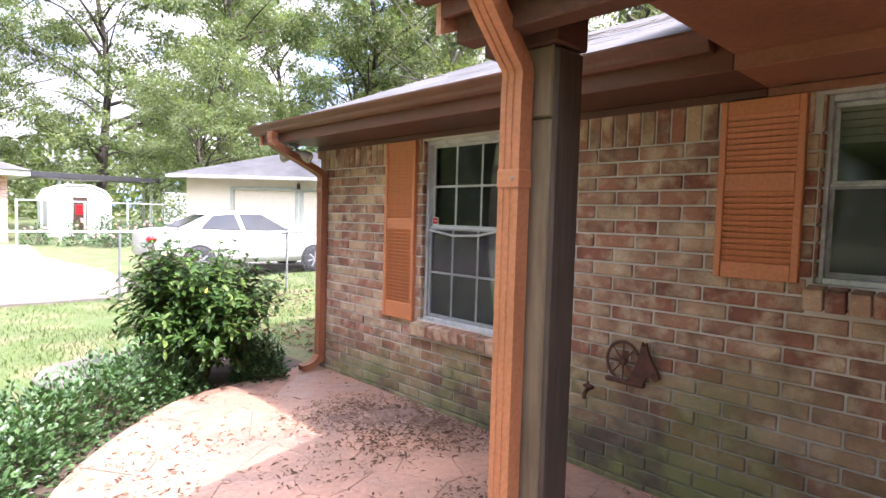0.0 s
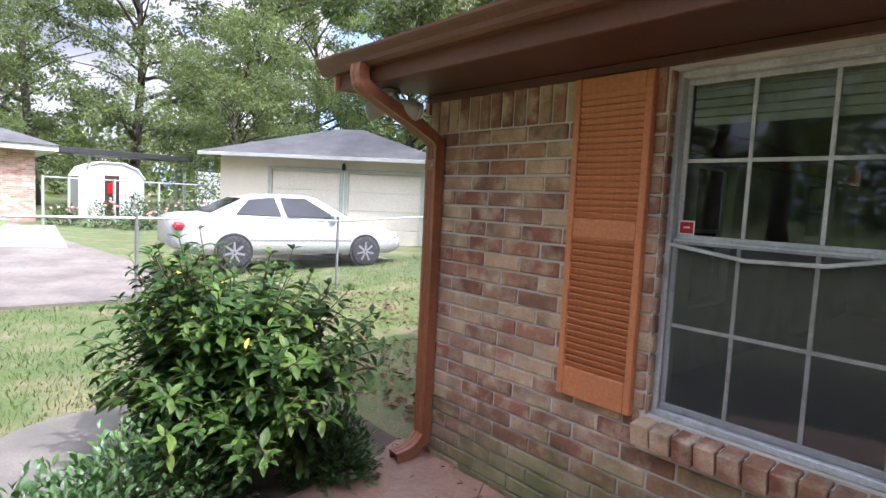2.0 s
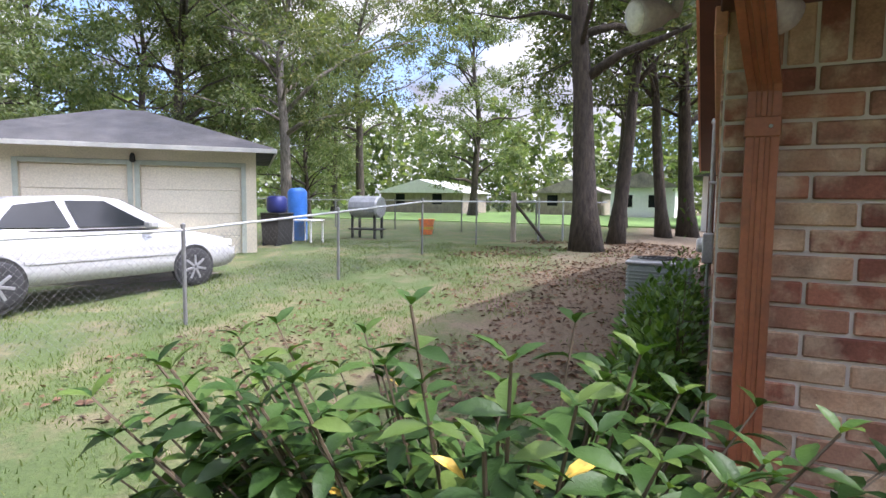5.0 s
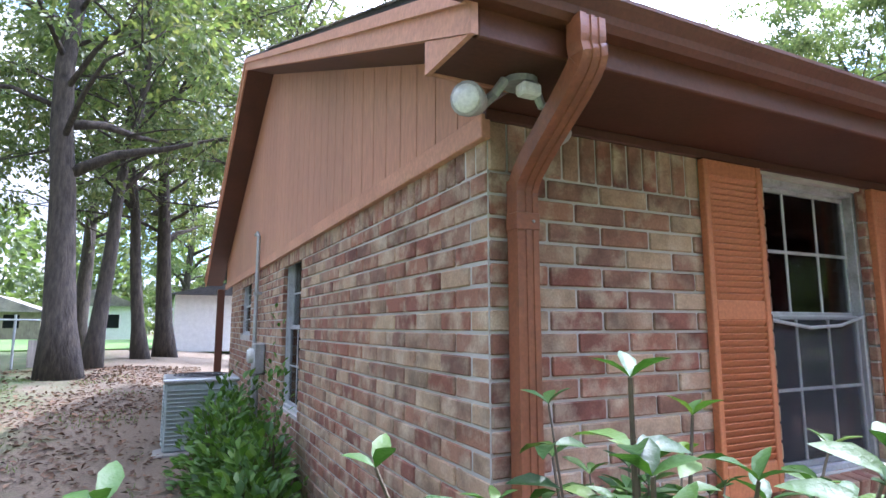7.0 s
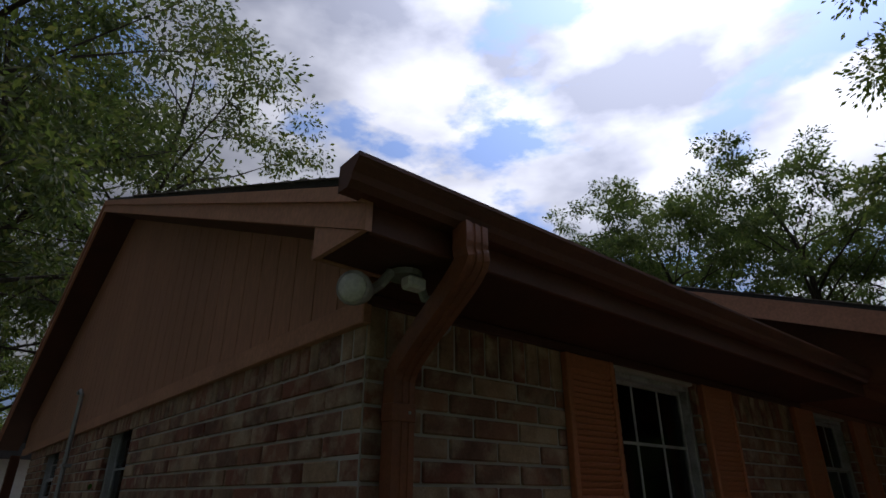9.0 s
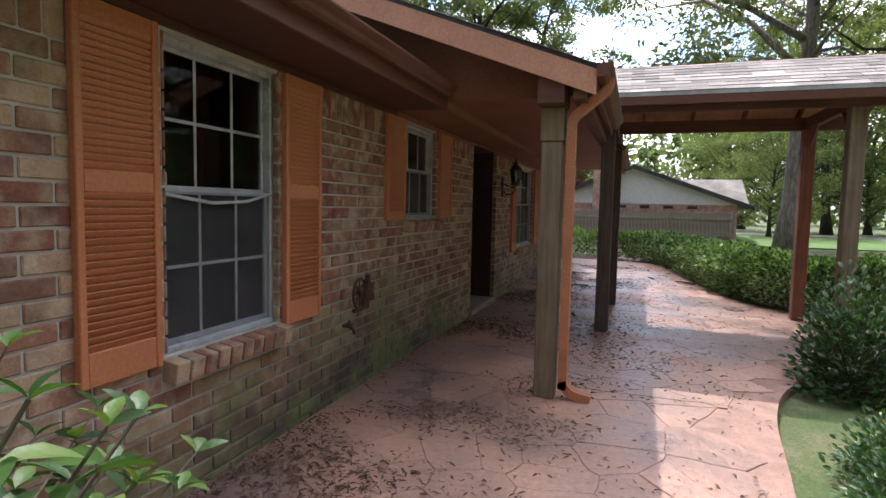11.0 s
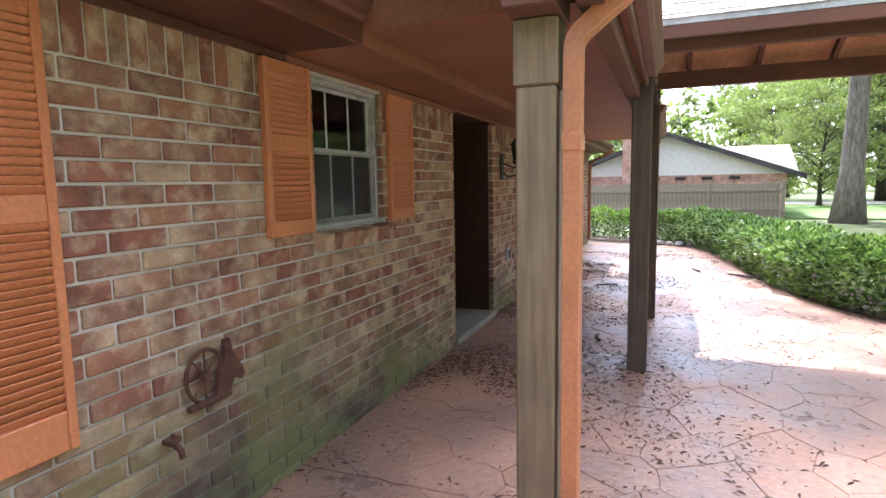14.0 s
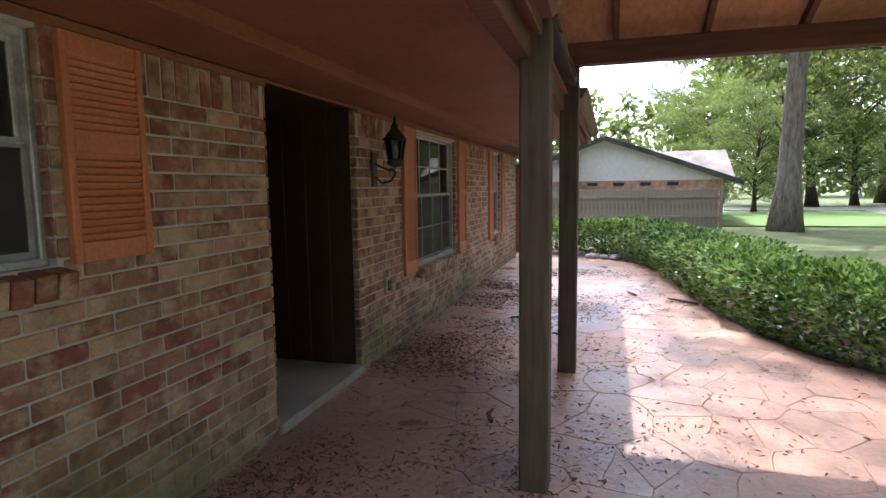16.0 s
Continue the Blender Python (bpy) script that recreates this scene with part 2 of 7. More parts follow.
def grass_ground_material():
    m, n, l, bs = mat_base("lawn")
    v = tex_vector(n, l, coords="Object")
    broad = noise_node(n, l, v, 0.22, 6.0, 0.6)
    midn = noise_node(n, l, v, 1.6, 6.0, 0.65)
    fine = noise_node(n, l, v, 38.0, 5.0, 0.7)
    green = ramp(n, l, fine, [(0.3, (0.05, 0.075, 0.02)), (0.7, (0.095, 0.135, 0.04))])
    dry = ramp(n, l, fine, [(0.3, (0.10, 0.085, 0.048)), (0.7, (0.23, 0.195, 0.115))])
    c = mix(n, l, ramp(n, l, midn, [(0.47, (0, 0, 0)), (0.66, (0.9, 0.9, 0.9))]), green, dry)
    # bare littered soil along the house and the side yard
    gp = n.new("ShaderNodeNewGeometry")
    sep = n.new("ShaderNodeSeparateXYZ")
    l.new(gp.outputs["Position"], sep.inputs[0])
    mx = n.new("ShaderNodeMapRange")
    mx.inputs["From Min"].default_value = -4.6
    mx.inputs["From Max"].default_value = -1.2
    l.new(sep.outputs["X"], mx.inputs["Value"])
    my = n.new("ShaderNodeMapRange")
    my.inputs["From Min"].default_value = -0.6
    my.inputs["From Max"].default_value = 4.5
    l.new(sep.outputs["Y"], my.inputs["Value"])
    mul = n.new("ShaderNodeMath")
    mul.operation = 'MULTIPLY'
    l.new(mx.outputs[0], mul.inputs[0])
    l.new(my.outputs[0], mul.inputs[1])
    addn = n.new("ShaderNodeMath")
    addn.operation = 'MULTIPLY_ADD'
    l.new(midn, addn.inputs[0])
    addn.inputs[1].default_value = 1.3
    l.new(mul.outputs[0], addn.inputs[2])
    mb = n.new("ShaderNodeMapRange")
    mb.inputs["From Min"].default_value = 0.85
    mb.inputs["From Max"].default_value = 1.35
    l.new(addn.outputs[0], mb.inputs["Value"])
    soil = ramp(n, l, fine, [(0.3, (0.09, 0.062, 0.043)), (0.7, (0.21, 0.16, 0.115))])
    c = mix(n, l, mb.outputs[0], c, soil)
    c = mix(n, l, 1.0, c, ramp(n, l, broad, [(0.3, (0.8, 0.85, 0.8)), (0.7, (1.15, 1.12, 1.0))]), 'MULTIPLY')
    l.new(c, bs.inputs["Base Color"])
    bs.inputs["Roughness"].default_value = 0.95
    bump(n, l, bs, fine, 0.8, 0.03)
    return m


def stone_material(name, per_island):
    """Salmon stamped concrete, damp and stained in broad patches."""
    m, n, l, bs = mat_base(name)
    if per_island:
        rnd = n.new("ShaderNodeNewGeometry").outputs["Random Per Island"]
    else:
        rnd = n.new("ShaderNodeObjectInfo").outputs["Random"]
    gp = n.new("ShaderNodeNewGeometry")
    v = gp.outputs["Position"]
    base = ramp(n, l, rnd, [(0.0, (0.355, 0.20, 0.138)), (0.5, (0.38, 0.215, 0.148)), (1.0, (0.405, 0.235, 0.165))])
    stain = noise_node(n, l, v, 0.9, 7.0, 0.65)
    fine = noise_node(n, l, v, 26.0, 6.0, 0.7)
    c = mix(n, l, ramp(n, l, stain, [(0.42, (0, 0, 0)), (0.64, (0.9, 0.9, 0.9))]), base, (0.185, 0.128, 0.107))
    c = mix(n, l, 1.0, c, ramp(n, l, fine, [(0.3, (0.72, 0.72, 0.72)), (0.7, (1.15, 1.15, 1.15))]), 'MULTIPLY')
    l.new(c, bs.inputs["Base Color"])
    rr = ramp(n, l, stain, [(0.4, (0.52, 0.52, 0.52)), (0.62, (0.27, 0.27, 0.27))])
    l.new(rr, bs.inputs["Roughness"])
    bs.inputs["Specular IOR Level"].default_value = 0.35
    bump(n, l, bs, noise_node(n, l, v, 11.0, 6.0, 0.62), 0.6, 0.025)
    return m


def bark_material(name, c0, c1):
    m, n, l, bs = mat_base(name)
    v = tex_vector(n, l, (5.0, 5.0, 1.2))
    a = noise_node(n, l, v, 2.4, 8.0, 0.7)
    c = ramp(n, l, a, [(0.3, c0), (0.7, c1)])
    l.new(c, bs.inputs["Base Color"])
    bs.inputs["Roughness"].default_value = 0.95
    bump(n, l, bs, a, 1.0, 0.05)
    return m


def shingle_material(name, c0, c1):
    m, n, l, bs = mat_base(name)
    rnd = n.new("ShaderNodeNewGeometry").outputs["Random Per Island"]
    v = tex_vector(n, l)
    c = ramp(n, l, rnd, [(0.0, c0), (1.0, c1)])
    st = noise_node(n, l, v, 1.2, 6.0, 0.7)
    g = noise_node(n, l, v, 160.0, 3.0)
    c = mix(n, l, 1.0, c, ramp(n, l, st, [(0.35, (0.6, 0.6, 0.6)), (0.7, (1.3, 1.25, 1.2))]), 'MULTIPLY')
    c = mix(n, l, 1.0, c, ramp(n, l, g, [(0.3, (0.6, 0.6, 0.6)), (0.7, (1.4, 1.4, 1.4))]), 'MULTIPLY')
    l.new(c, bs.inputs["Base Color"])
    bs.inputs["Roughness"].default_value = 0.95
    bump(n, l, bs, g, 0.6, 0.004)
    return m


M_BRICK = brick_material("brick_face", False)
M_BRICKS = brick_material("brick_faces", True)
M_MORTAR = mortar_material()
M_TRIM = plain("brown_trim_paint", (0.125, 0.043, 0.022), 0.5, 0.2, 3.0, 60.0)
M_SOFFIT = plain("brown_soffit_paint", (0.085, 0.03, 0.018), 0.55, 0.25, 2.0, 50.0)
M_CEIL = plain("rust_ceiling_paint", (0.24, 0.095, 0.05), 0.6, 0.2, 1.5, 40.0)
M_SIDING = plain("orange_brown_siding_paint", (0.49, 0.235, 0.14), 0.5, 0.12, 1.2, 50.0, stretch=(1, 1, 0.2))
M_RAKE = plain("rake_board_paint", (0.56, 0.275, 0.17), 0.55, 0.15, 2.0, 50.0)
M_SHUTTER = plain("orange_shutter_vinyl", (0.50, 0.185, 0.078), 0.5, 0.1, 2.0, 60.0, bumps=0.05)
M_COPPER = plain("copper_brown_downspout", (0.27, 0.098, 0.045), 0.42, 0.2, 4.0, 60.0, dirt=(0.16, 0.07, 0.04))
M_COPPER_LIGHT = plain("orange_downspout", (0.46, 0.185, 0.085), 0.42, 0.15, 4.0, 60.0)
M_ALU = plain("aluminium_window_frame", (0.50, 0.51, 0.52), 0.45, 0.2, 8.0, 90.0, metal=0.35, dirt=(0.26, 0.25, 0.24))
M_GLASS = glass_material("window_glass")
M_SCREEN = screen_material("insect_screen")
M_BLIND = plain("cream_blind", (0.62, 0.58, 0.46), 0.7, 0.1)
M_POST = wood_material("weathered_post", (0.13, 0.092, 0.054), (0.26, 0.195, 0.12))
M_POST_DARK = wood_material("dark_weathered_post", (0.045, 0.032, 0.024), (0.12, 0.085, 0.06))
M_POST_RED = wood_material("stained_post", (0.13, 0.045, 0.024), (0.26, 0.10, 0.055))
M_BEAM = wood_material("stained_beam", (0.075, 0.03, 0.02), (0.15, 0.062, 0.038), axis=1)
M_DECK = wood_material("roof_sheathing", (0.36, 0.16, 0.08), (0.52, 0.27, 0.15), axis=0)
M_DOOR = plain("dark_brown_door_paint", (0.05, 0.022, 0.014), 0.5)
M_SHINGLE = shingle_material("grey_shingle", (0.13, 0.115, 0.105), (0.34, 0.31, 0.28))
M_SHINGLE_DARK = shingle_material("dark_shingle", (0.05, 0.05, 0.053), (0.10, 0.10, 0.105))
M_LAWN = grass_ground_material()
M_STONE = stone_material("stamped_stone", False)
M_STONES = stone_material("stamped_stones", True)
M_JOINT = plain("stamped_joint", (0.26, 0.15, 0.107), 0.8, 0.3)
M_CONC = plain("concrete", (0.27, 0.25, 0.22), 0.9, 0.2, 2.5, 70.0, dirt=(0.2, 0.19, 0.16), bumps=0.4)
M_LID = plain("weathered_lid", (0.12, 0.108, 0.092), 0.9, 0.25, 3.0, 60.0, dirt=(0.09, 0.085, 0.07), bumps=0.5)
M_GRAVEL = plain("pale_gravel", (0.15, 0.13, 0.112), 0.95, 0.4, 0.9, 14.0, dirt=(0.115, 0.085, 0.066), bumps=0.9)
M_GARAGE = plain("cream_siding_paint", (0.60, 0.54, 0.41), 0.6, 0.06, 1.0, 30.0)
M_GDOOR = plain("cream_door_paint", (0.63, 0.575, 0.45), 0.55, 0.05, 1.0, 30.0)
M_GTRIM = plain("sage_trim_paint", (0.33, 0.36, 0.30), 0.6, 0.1)
M_WHITE = plain("white_paint", (0.78, 0.78, 0.76), 0.55, 0.08)
M_CARPAINT = plain("silver_car_paint", (0.42, 0.42, 0.415), 0.3, 0.03, 1.0, 20.0, metal=0.15, bumps=0.0)
M_CARGLASS = plain("car_glass", (0.010, 0.012, 0.014), 0.08, 0.05, bumps=0.0)
M_CARGLASS.node_tree.nodes["Principled BSDF"].inputs["Specular IOR Level"].default_value = 0.2
M_TYRE = plain("tyre_rubber", (0.022, 0.022, 0.024), 0.85)
M_RIM = plain("alloy_rim", (0.30, 0.30, 0.31), 0.4, 0.1, metal=0.6, bumps=0.0)
M_TAIL = plain("tail_lamp", (0.45, 0.015, 0.02), 0.2, 0.05, bumps=0.0)
M_BLACK = plain("black_metal", (0.02, 0.02, 0.021), 0.5)
M_RUST = plain("rusted_iron", (0.085, 0.035, 0.022), 0.85, 0.4, 20.0)
M_GALV = plain("galvanised_steel", (0.42, 0.43, 0.43), 0.5, 0.2, 6.0, 60.0, metal=0.5)
M_WIRE = plain("weathered_wire", (0.15, 0.15, 0.145), 0.6, 0.2, 6.0, 60.0)
M_LAMPGLASS = plain("lamp_glass", (0.70, 0.70, 0.66), 0.15, 0.05, bumps=0.0)
M_BARK = bark_material("bark", (0.02, 0.016, 0.012), (0.10, 0.08, 0.06))
M_BARK_GREY = bark_material("grey_bark", (0.06, 0.05, 0.042), (0.34, 0.30, 0.26))
M_LEAF_TREE = leaf_material("tree_leaf", [(0.08, 0.11, 0.052), (0.125, 0.165, 0.078), (0.165, 0.20, 0.105), (0.215, 0.23, 0.135)], 0.5, 0.5)
M_LEAF_OAK = leaf_material("oak_leaf", [(0.06, 0.08, 0.04), (0.10, 0.125, 0.06), (0.14, 0.16, 0.08), (0.19, 0.18, 0.095)], 0.5, 0.5)
M_LEAF_GARD = leaf_material("gardenia_leaf", [(0.017, 0.041, 0.009), (0.030, 0.068, 0.014), (0.048, 0.098, 0.020), (0.10, 0.15, 0.033)], 0.46, 0.22, 0.22)
M_LEAF_SHRUB = leaf_material("shrub_leaf", [(0.028, 0.062, 0.02), (0.052, 0.108, 0.036), (0.095, 0.17, 0.062)], 0.35, 0.2)
M_LEAF_YARD = leaf_material("yard_shrub_leaf", [(0.05, 0.11, 0.02), (0.09, 0.18, 0.035), (0.16, 0.26, 0.06)], 0.4, 0.35)
M_LEAF_HEDGE = leaf_material("hedge_leaf", [(0.03, 0.065, 0.022), (0.08, 0.14, 0.045), (0.17, 0.26, 0.09), (0.29, 0.37, 0.18)], 0.27, 0.3, 0.5)
M_GRASS = leaf_material("grass_blade", [(0.065, 0.10, 0.026), (0.095, 0.14, 0.04), (0.14, 0.16, 0.06)], 0.6, 0.5)
M_LITTER = leaf_material("dead_leaf", [(0.05, 0.028, 0.018), (0.10, 0.055, 0.032), (0.19, 0.11, 0.065)], 0.8, 0.05)
M_MULCH = plain("dark_mulch", (0.075, 0.05, 0.036), 0.95, 0.4, 4.0, 60.0, bumps=1.0)
M_STEM = plain("twig", (0.10, 0.075, 0.045), 0.85)
M_YELLOW = plain("yellow_leaf", (0.62, 0.42, 0.06), 0.5)
M_FENCEWOOD = wood_material("grey_fence_wood", (0.20, 0.165, 0.125), (0.36, 0.31, 0.25))


# ---- mesh tools ----
class Shape:
    """Collects vertices and faces of one mesh."""

    def __init__(self):
        self.v, self.f = [], []

    def poly(self, pts):
        k = len(self.v)
        self.v += [tuple(p) for p in pts]
        self.f.append(tuple(range(k, k + len(pts))))

    def box(self, x0, y0, z0, x1, y1, z1, m=None):
        k = len(self.v)
        c = [(x0, y0, z0), (x1, y0, z0), (x1, y1, z0), (x0, y1, z0), (x0, y0, z1), (x1, y0, z1), (x1, y1, z1), (x0, y1, z1)]
        self.v += [tuple(m @ Vector(p)) for p in c] if m else c
        self.f += [tuple(k + i for i in q) for q in ((0, 3, 2, 1), (4, 5, 6, 7), (0, 1, 5, 4), (1, 2, 6, 5), (2, 3, 7, 6), (3, 0, 4, 7))]
        return self

    def bevel_box(self, x0, y0, z0, x1, y1, z1, b=0.004, m=None):
        """A box with chamfered edges."""
        b = min(b, abs(x1 - x0) * 0.45, abs(y1 - y0) * 0.45, abs(z1 - z0) * 0.45)
        k = len(self.v)
        lo, hi = (x0, y0, z0), (x1, y1, z1)
        idx = {}
        pts = []
        for sx in (0, 1):
            for sy in (0, 1):
                for sz in (0, 1):
                    s = (sx, sy, sz)
                    for ax in range(3):
                        p = [(hi[i] if s[i] else lo[i]) if i == ax else (hi[i] - b if s[i] else lo[i] + b) for i in range(3)]
                        idx[(s, ax)] = k + len(pts)
                        pts.append(p)
        self.v += [tuple(m @ Vector(p)) for p in pts] if m else [tuple(p) for p in pts]
        for ax in range(3):
            o = [i for i in range(3) if i != ax]
            for side in (0, 1):
                ring = []
                for a, c in ((0, 0), (1, 0), (1, 1), (0, 1)):
                    s = [0, 0, 0]
                    s[ax], s[o[0]], s[o[1]] = side, a, c
                    ring.append(idx[(tuple(s), ax)])
                flip = (side == 0) != (ax == 1)
                self.f.append(tuple(ring[::-1] if flip else ring))
        for ax in range(3):
            o = [i for i in range(3) if i != ax]
            for a in (0, 1):
                for c in (0, 1):
                    s0, s1 = [0, 0, 0], [0, 0, 0]
                    s0[o[0]] = s1[o[0]] = a
                    s0[o[1]] = s1[o[1]] = c
                    s1[ax] = 1
                    self.f.append((idx[(tuple(s0), o[0])], idx[(tuple(s1), o[0])], idx[(tuple(s1), o[1])], idx[(tuple(s0), o[1])]))
        for s in ((a, b2, c) for a in (0, 1) for b2 in (0, 1) for c in (0, 1)):
            self.f.append(tuple(idx[(s, ax)] for ax in range(3)))
        return self

    def tube(self, pts, radii, sides=8, caps=True, flat=1.0):
        """A round (or flattened) bar along points."""
        pts = [Vector(p) for p in pts]
        if isinstance(radii, (int, float)):
            radii = [radii] * len(pts)
        k = len(self.v)
        ref = None
        for i, p in enumerate(pts):
            d = (pts[min(i + 1, len(pts) - 1)] - pts[max(i - 1, 0)]).normalized()
            if ref is None:
                ref = Vector((0, 0, 1)) if abs(d.z) < 0.9 else Vector((1, 0, 0))
            a = (ref - d * ref.dot(d))
            a = a.normalized() if a.length > 1e-5 else d.orthogonal().normalized()
            ref = a
            c = d.cross(a)
            for s in range(sides):
                t = 2 * math.pi * s / sides
                self.v.append(tuple(p + a * math.cos(t) * radii[i] + c * math.sin(t) * radii[i] * flat))
        for i in range(len(pts) - 1):
            for s in range(sides):
                s2 = (s + 1) % sides
                self.f.append((k + i * sides + s, k + i * sides + s2, k + (i + 1) * sides + s2, k + (i + 1) * sides + s))
        if caps:
            self.f.append(tuple(k + s for s in range(sides))[::-1])
            self.f.append(tuple(k + (len(pts) - 1) * sides + s for s in range(sides)))
        return self

    def prism(self, outline, axis, a, b):
        """Extrude a closed 2D outline along x, y or z from a to b."""
        def put(p, q):
            return {"x": (q, p[0], p[1]), "y": (p[0], q, p[1]), "z": (p[0], p[1], q)}[axis]
        k, n = len(self.v), len(outline)
        self.v += [put(p, a) for p in outline] + [put(p, b) for p in outline]
        self.f.append(tuple(range(k, k + n))[::-1])
        self.f.append(tuple(range(k + n, k + 2 * n)))
        for i in range(n):
            j = (i + 1) % n
            self.f.append((k + i, k + j, k + n + j, k + n + i))
        return self

    def lathe(self, profile, centre, axis="z", sides=20):
        """Turn (radius, height) pairs round an axis."""
        k = len(self.v)
        cx, cy, cz = centre
        for r, h in profile:
            for s in range(sides):
                t = 2 * math.pi * s / sides
                u, w = r * math.cos(t), r * math.sin(t)
                self.v.append({"z": (cx + u, cy + w, cz + h), "y": (cx + u, cy + h, cz + w), "x": (cx + h, cy + u, cz + w)}[axis])
        for i in range(len(profile) - 1):
            for s in range(sides):
                s2 = (s + 1) % sides
                self.f.append((k + i * sides + s, k + i * sides + s2, k + (i + 1) * sides + s2, k + (i + 1) * sides + s))
        self.f.append(tuple(k + s for s in range(sides))[::-1])
        self.f.append(tuple(k + (len(profile) - 1) * sides + s for s in range(sides)))
        return self

    def mesh(self, name, material, smooth=False):
        me = bpy.data.meshes.new(name)
        me.from_pydata(self.v, [], self.f)
        bm = bmesh.new()
        bm.from_mesh(me)
        if len(bm.faces) < 30000:
            bmesh.ops.recalc_face_normals(bm, faces=bm.faces)
        if smooth:
            for fc in bm.faces:
                fc.smooth = True
        bm.to_mesh(me)
        bm.free()
        me.materials.append(material)
        return me


def part(name, shape, material, parent=None, label="", smooth=False):
    ob = new(name, shape if isinstance(shape, bpy.types.Mesh) else shape.mesh(name, material, smooth))
    ob.parent = parent
    if label:
        tagged(ob, label)
    return ob


def structure(name, shape, material, label, category, smooth=False):
    return tagged(part(name, shape, material, None, "", smooth), label, category, kind="structure")


def empty(name, label, category, at=(0, 0, 0), group="", kind=""):
    e = new(name)
    e.location = at
    return tagged(e, label, category, group, kind)


def put_part(name, shape, material, thing, label="", smooth=False):
    """A part modelled in world metres under a thing that stands away from the origin."""
    ob = part(name, shape, material, thing, label, smooth)
    ob.matrix_parent_inverse = Matrix.Translation(-thing.location) if thing.parent is None else Matrix.Identity(4)
    return ob


def rnd(a, b):
    return random.uniform(a, b)


def inside(x, y, loop):
    hit = False
    for i in range(len(loop)):
        (x0, y0), (x1, y1) = loop[i - 1], loop[i]
        if (y0 > y) != (y1 > y) and x < (x1 - x0) * (y - y0) / (y1 - y0) + x0:
            hit = not hit
    return hit


def smooth_loop(pts, steps=6):
    """Catmull-Rom through open points."""
    out = []
    for i in range(len(pts) - 1):
        p0, p1, p2, p3 = pts[max(i - 1, 0)], pts[i], pts[i + 1], pts[min(i + 2, len(pts) - 1)]
        for s in range(steps):
            t = s / steps
            out.append(tuple(0.5 * (2 * b + (c - a) * t + (2 * a - 5 * b + 4 * c - d) * t * t + (3 * b - a - 3 * c + d) * t ** 3)
                             for a, b, c, d in zip(p0, p1, p2, p3)))
    return out + [tuple(pts[-1])]


def ground_height(x, y):
    """The yard rises a little towards the back."""
    t = min(1, max(0, (y - 2.0) / 8.0)) * min(1, max(0, (4 - x) / 6.0))
    return -0.07 + 0.40 * t * t * (3 - 2 * t)


# ---- sizes of the house ----
WALL_TOP = 2.075
LEN_X = 15.3
LEN_Y = 8.3
COURSE = 0.0805
BRICK = 0.25
SOLDIER = 1.885
# openings in the front wall: x0, x1, z0, z1
WIN1 = (1.475, 2.30, 0.665, 2.05)
WIN2 = (4.10, 4.90, 1.22, 2.05)
DOOR = (6.23, 7.45, 0.0, 2.10)
WIN3 = (8.83, 10.40, 0.66, 2.05)
WIN4 = (12.75, 13.45, 0.66, 2.05)
SIDE1 = (2.98, 3.78, 0.62, 1.98)
SIDE2 = (5.95, 7.0, 1.22, 1.98)


def wall_with_holes(shape, axis, a0, a1, z0, z1, d0, d1, holes):
    """A thick wall along x (front) or y (side) as boxes round its openings."""
    cuts = sorted({a0, a1, *[h[0] for h in holes], *[h[1] for h in holes]})
    for s, e in zip(cuts, cuts[1:]):
        mid = (s + e) / 2
        hs = [h for h in holes if h[0] < mid < h[1]]
        spans = [(z0, z1)]
        for h in hs:
            spans = [q for p in spans for q in ((p[0], min(p[1], h[2])), (max(p[0], h[3]), p[1])) if q[1] - q[0] > 1e-4]
        for p, q in spans:
            if axis == "x":
                shape.box(s, d0, p, e, d1, q)
            else:
                shape.box(d0, s, p, d1, e, q)


# mortar cores of the walls
s = Shape()
wall_with_holes(s, "x", 0.0, LEN_X, -0.3, WALL_TOP, 0.004, 0.2, [WIN1, WIN2, DOOR, WIN3, WIN4])
wall_south = structure("wall_south", s, M_MORTAR, "front wall of mottled brown and tan brick with pale mortar", "wall")
s = Shape()
wall_with_holes(s, "y", 0.2, LEN_Y, -0.3, 2.02, 0.004, 0.2, [SIDE1, SIDE2])
wall_west = structure("wall_west", s, M_MORTAR, "gable-end wall of mottled brown brick", "wall")
s = Shape()
s.box(0.2, LEN_Y - 0.2, -0.3, LEN_X, LEN_Y, 2.3)
structure("wall_north", s, M_MORTAR, "plain rear wall of the house", "wall")
s = Shape()
s.box(LEN_X - 0.2, 0.2, -0.3, LEN_X, LEN_Y - 0.2, 2.3)
structure("wall_east", s, M_MORTAR, "plain far end wall of the house", "wall")
M_ROOM = plain("room_paint", (0.55, 0.53, 0.49), 0.8, 0.1)
s = Shape().box(0.2, 0.2, -0.1, LEN_X - 0.2, LEN_Y - 0.2, 0.02)
structure("floor", s, plain("room_floor", (0.16, 0.12, 0.09), 0.6), "dark floor inside the house", "floor")
s = Shape().box(0.13, 0.05, 2.30, LEN_X, LEN_Y, 2.36)
structure("ceiling", s, M_ROOM, "plain ceiling inside the house", "ceiling")
s = Shape()
for x in (3.2, 5.6, 8.2, 11.4):
    s.box(x, 1.5 if 5 < x < 9 else 0.2, 0.02, x + 0.1, LEN_Y - 0.2, 2.34)
structure("partition", s, M_ROOM, "plain painted inner walls", "wall")

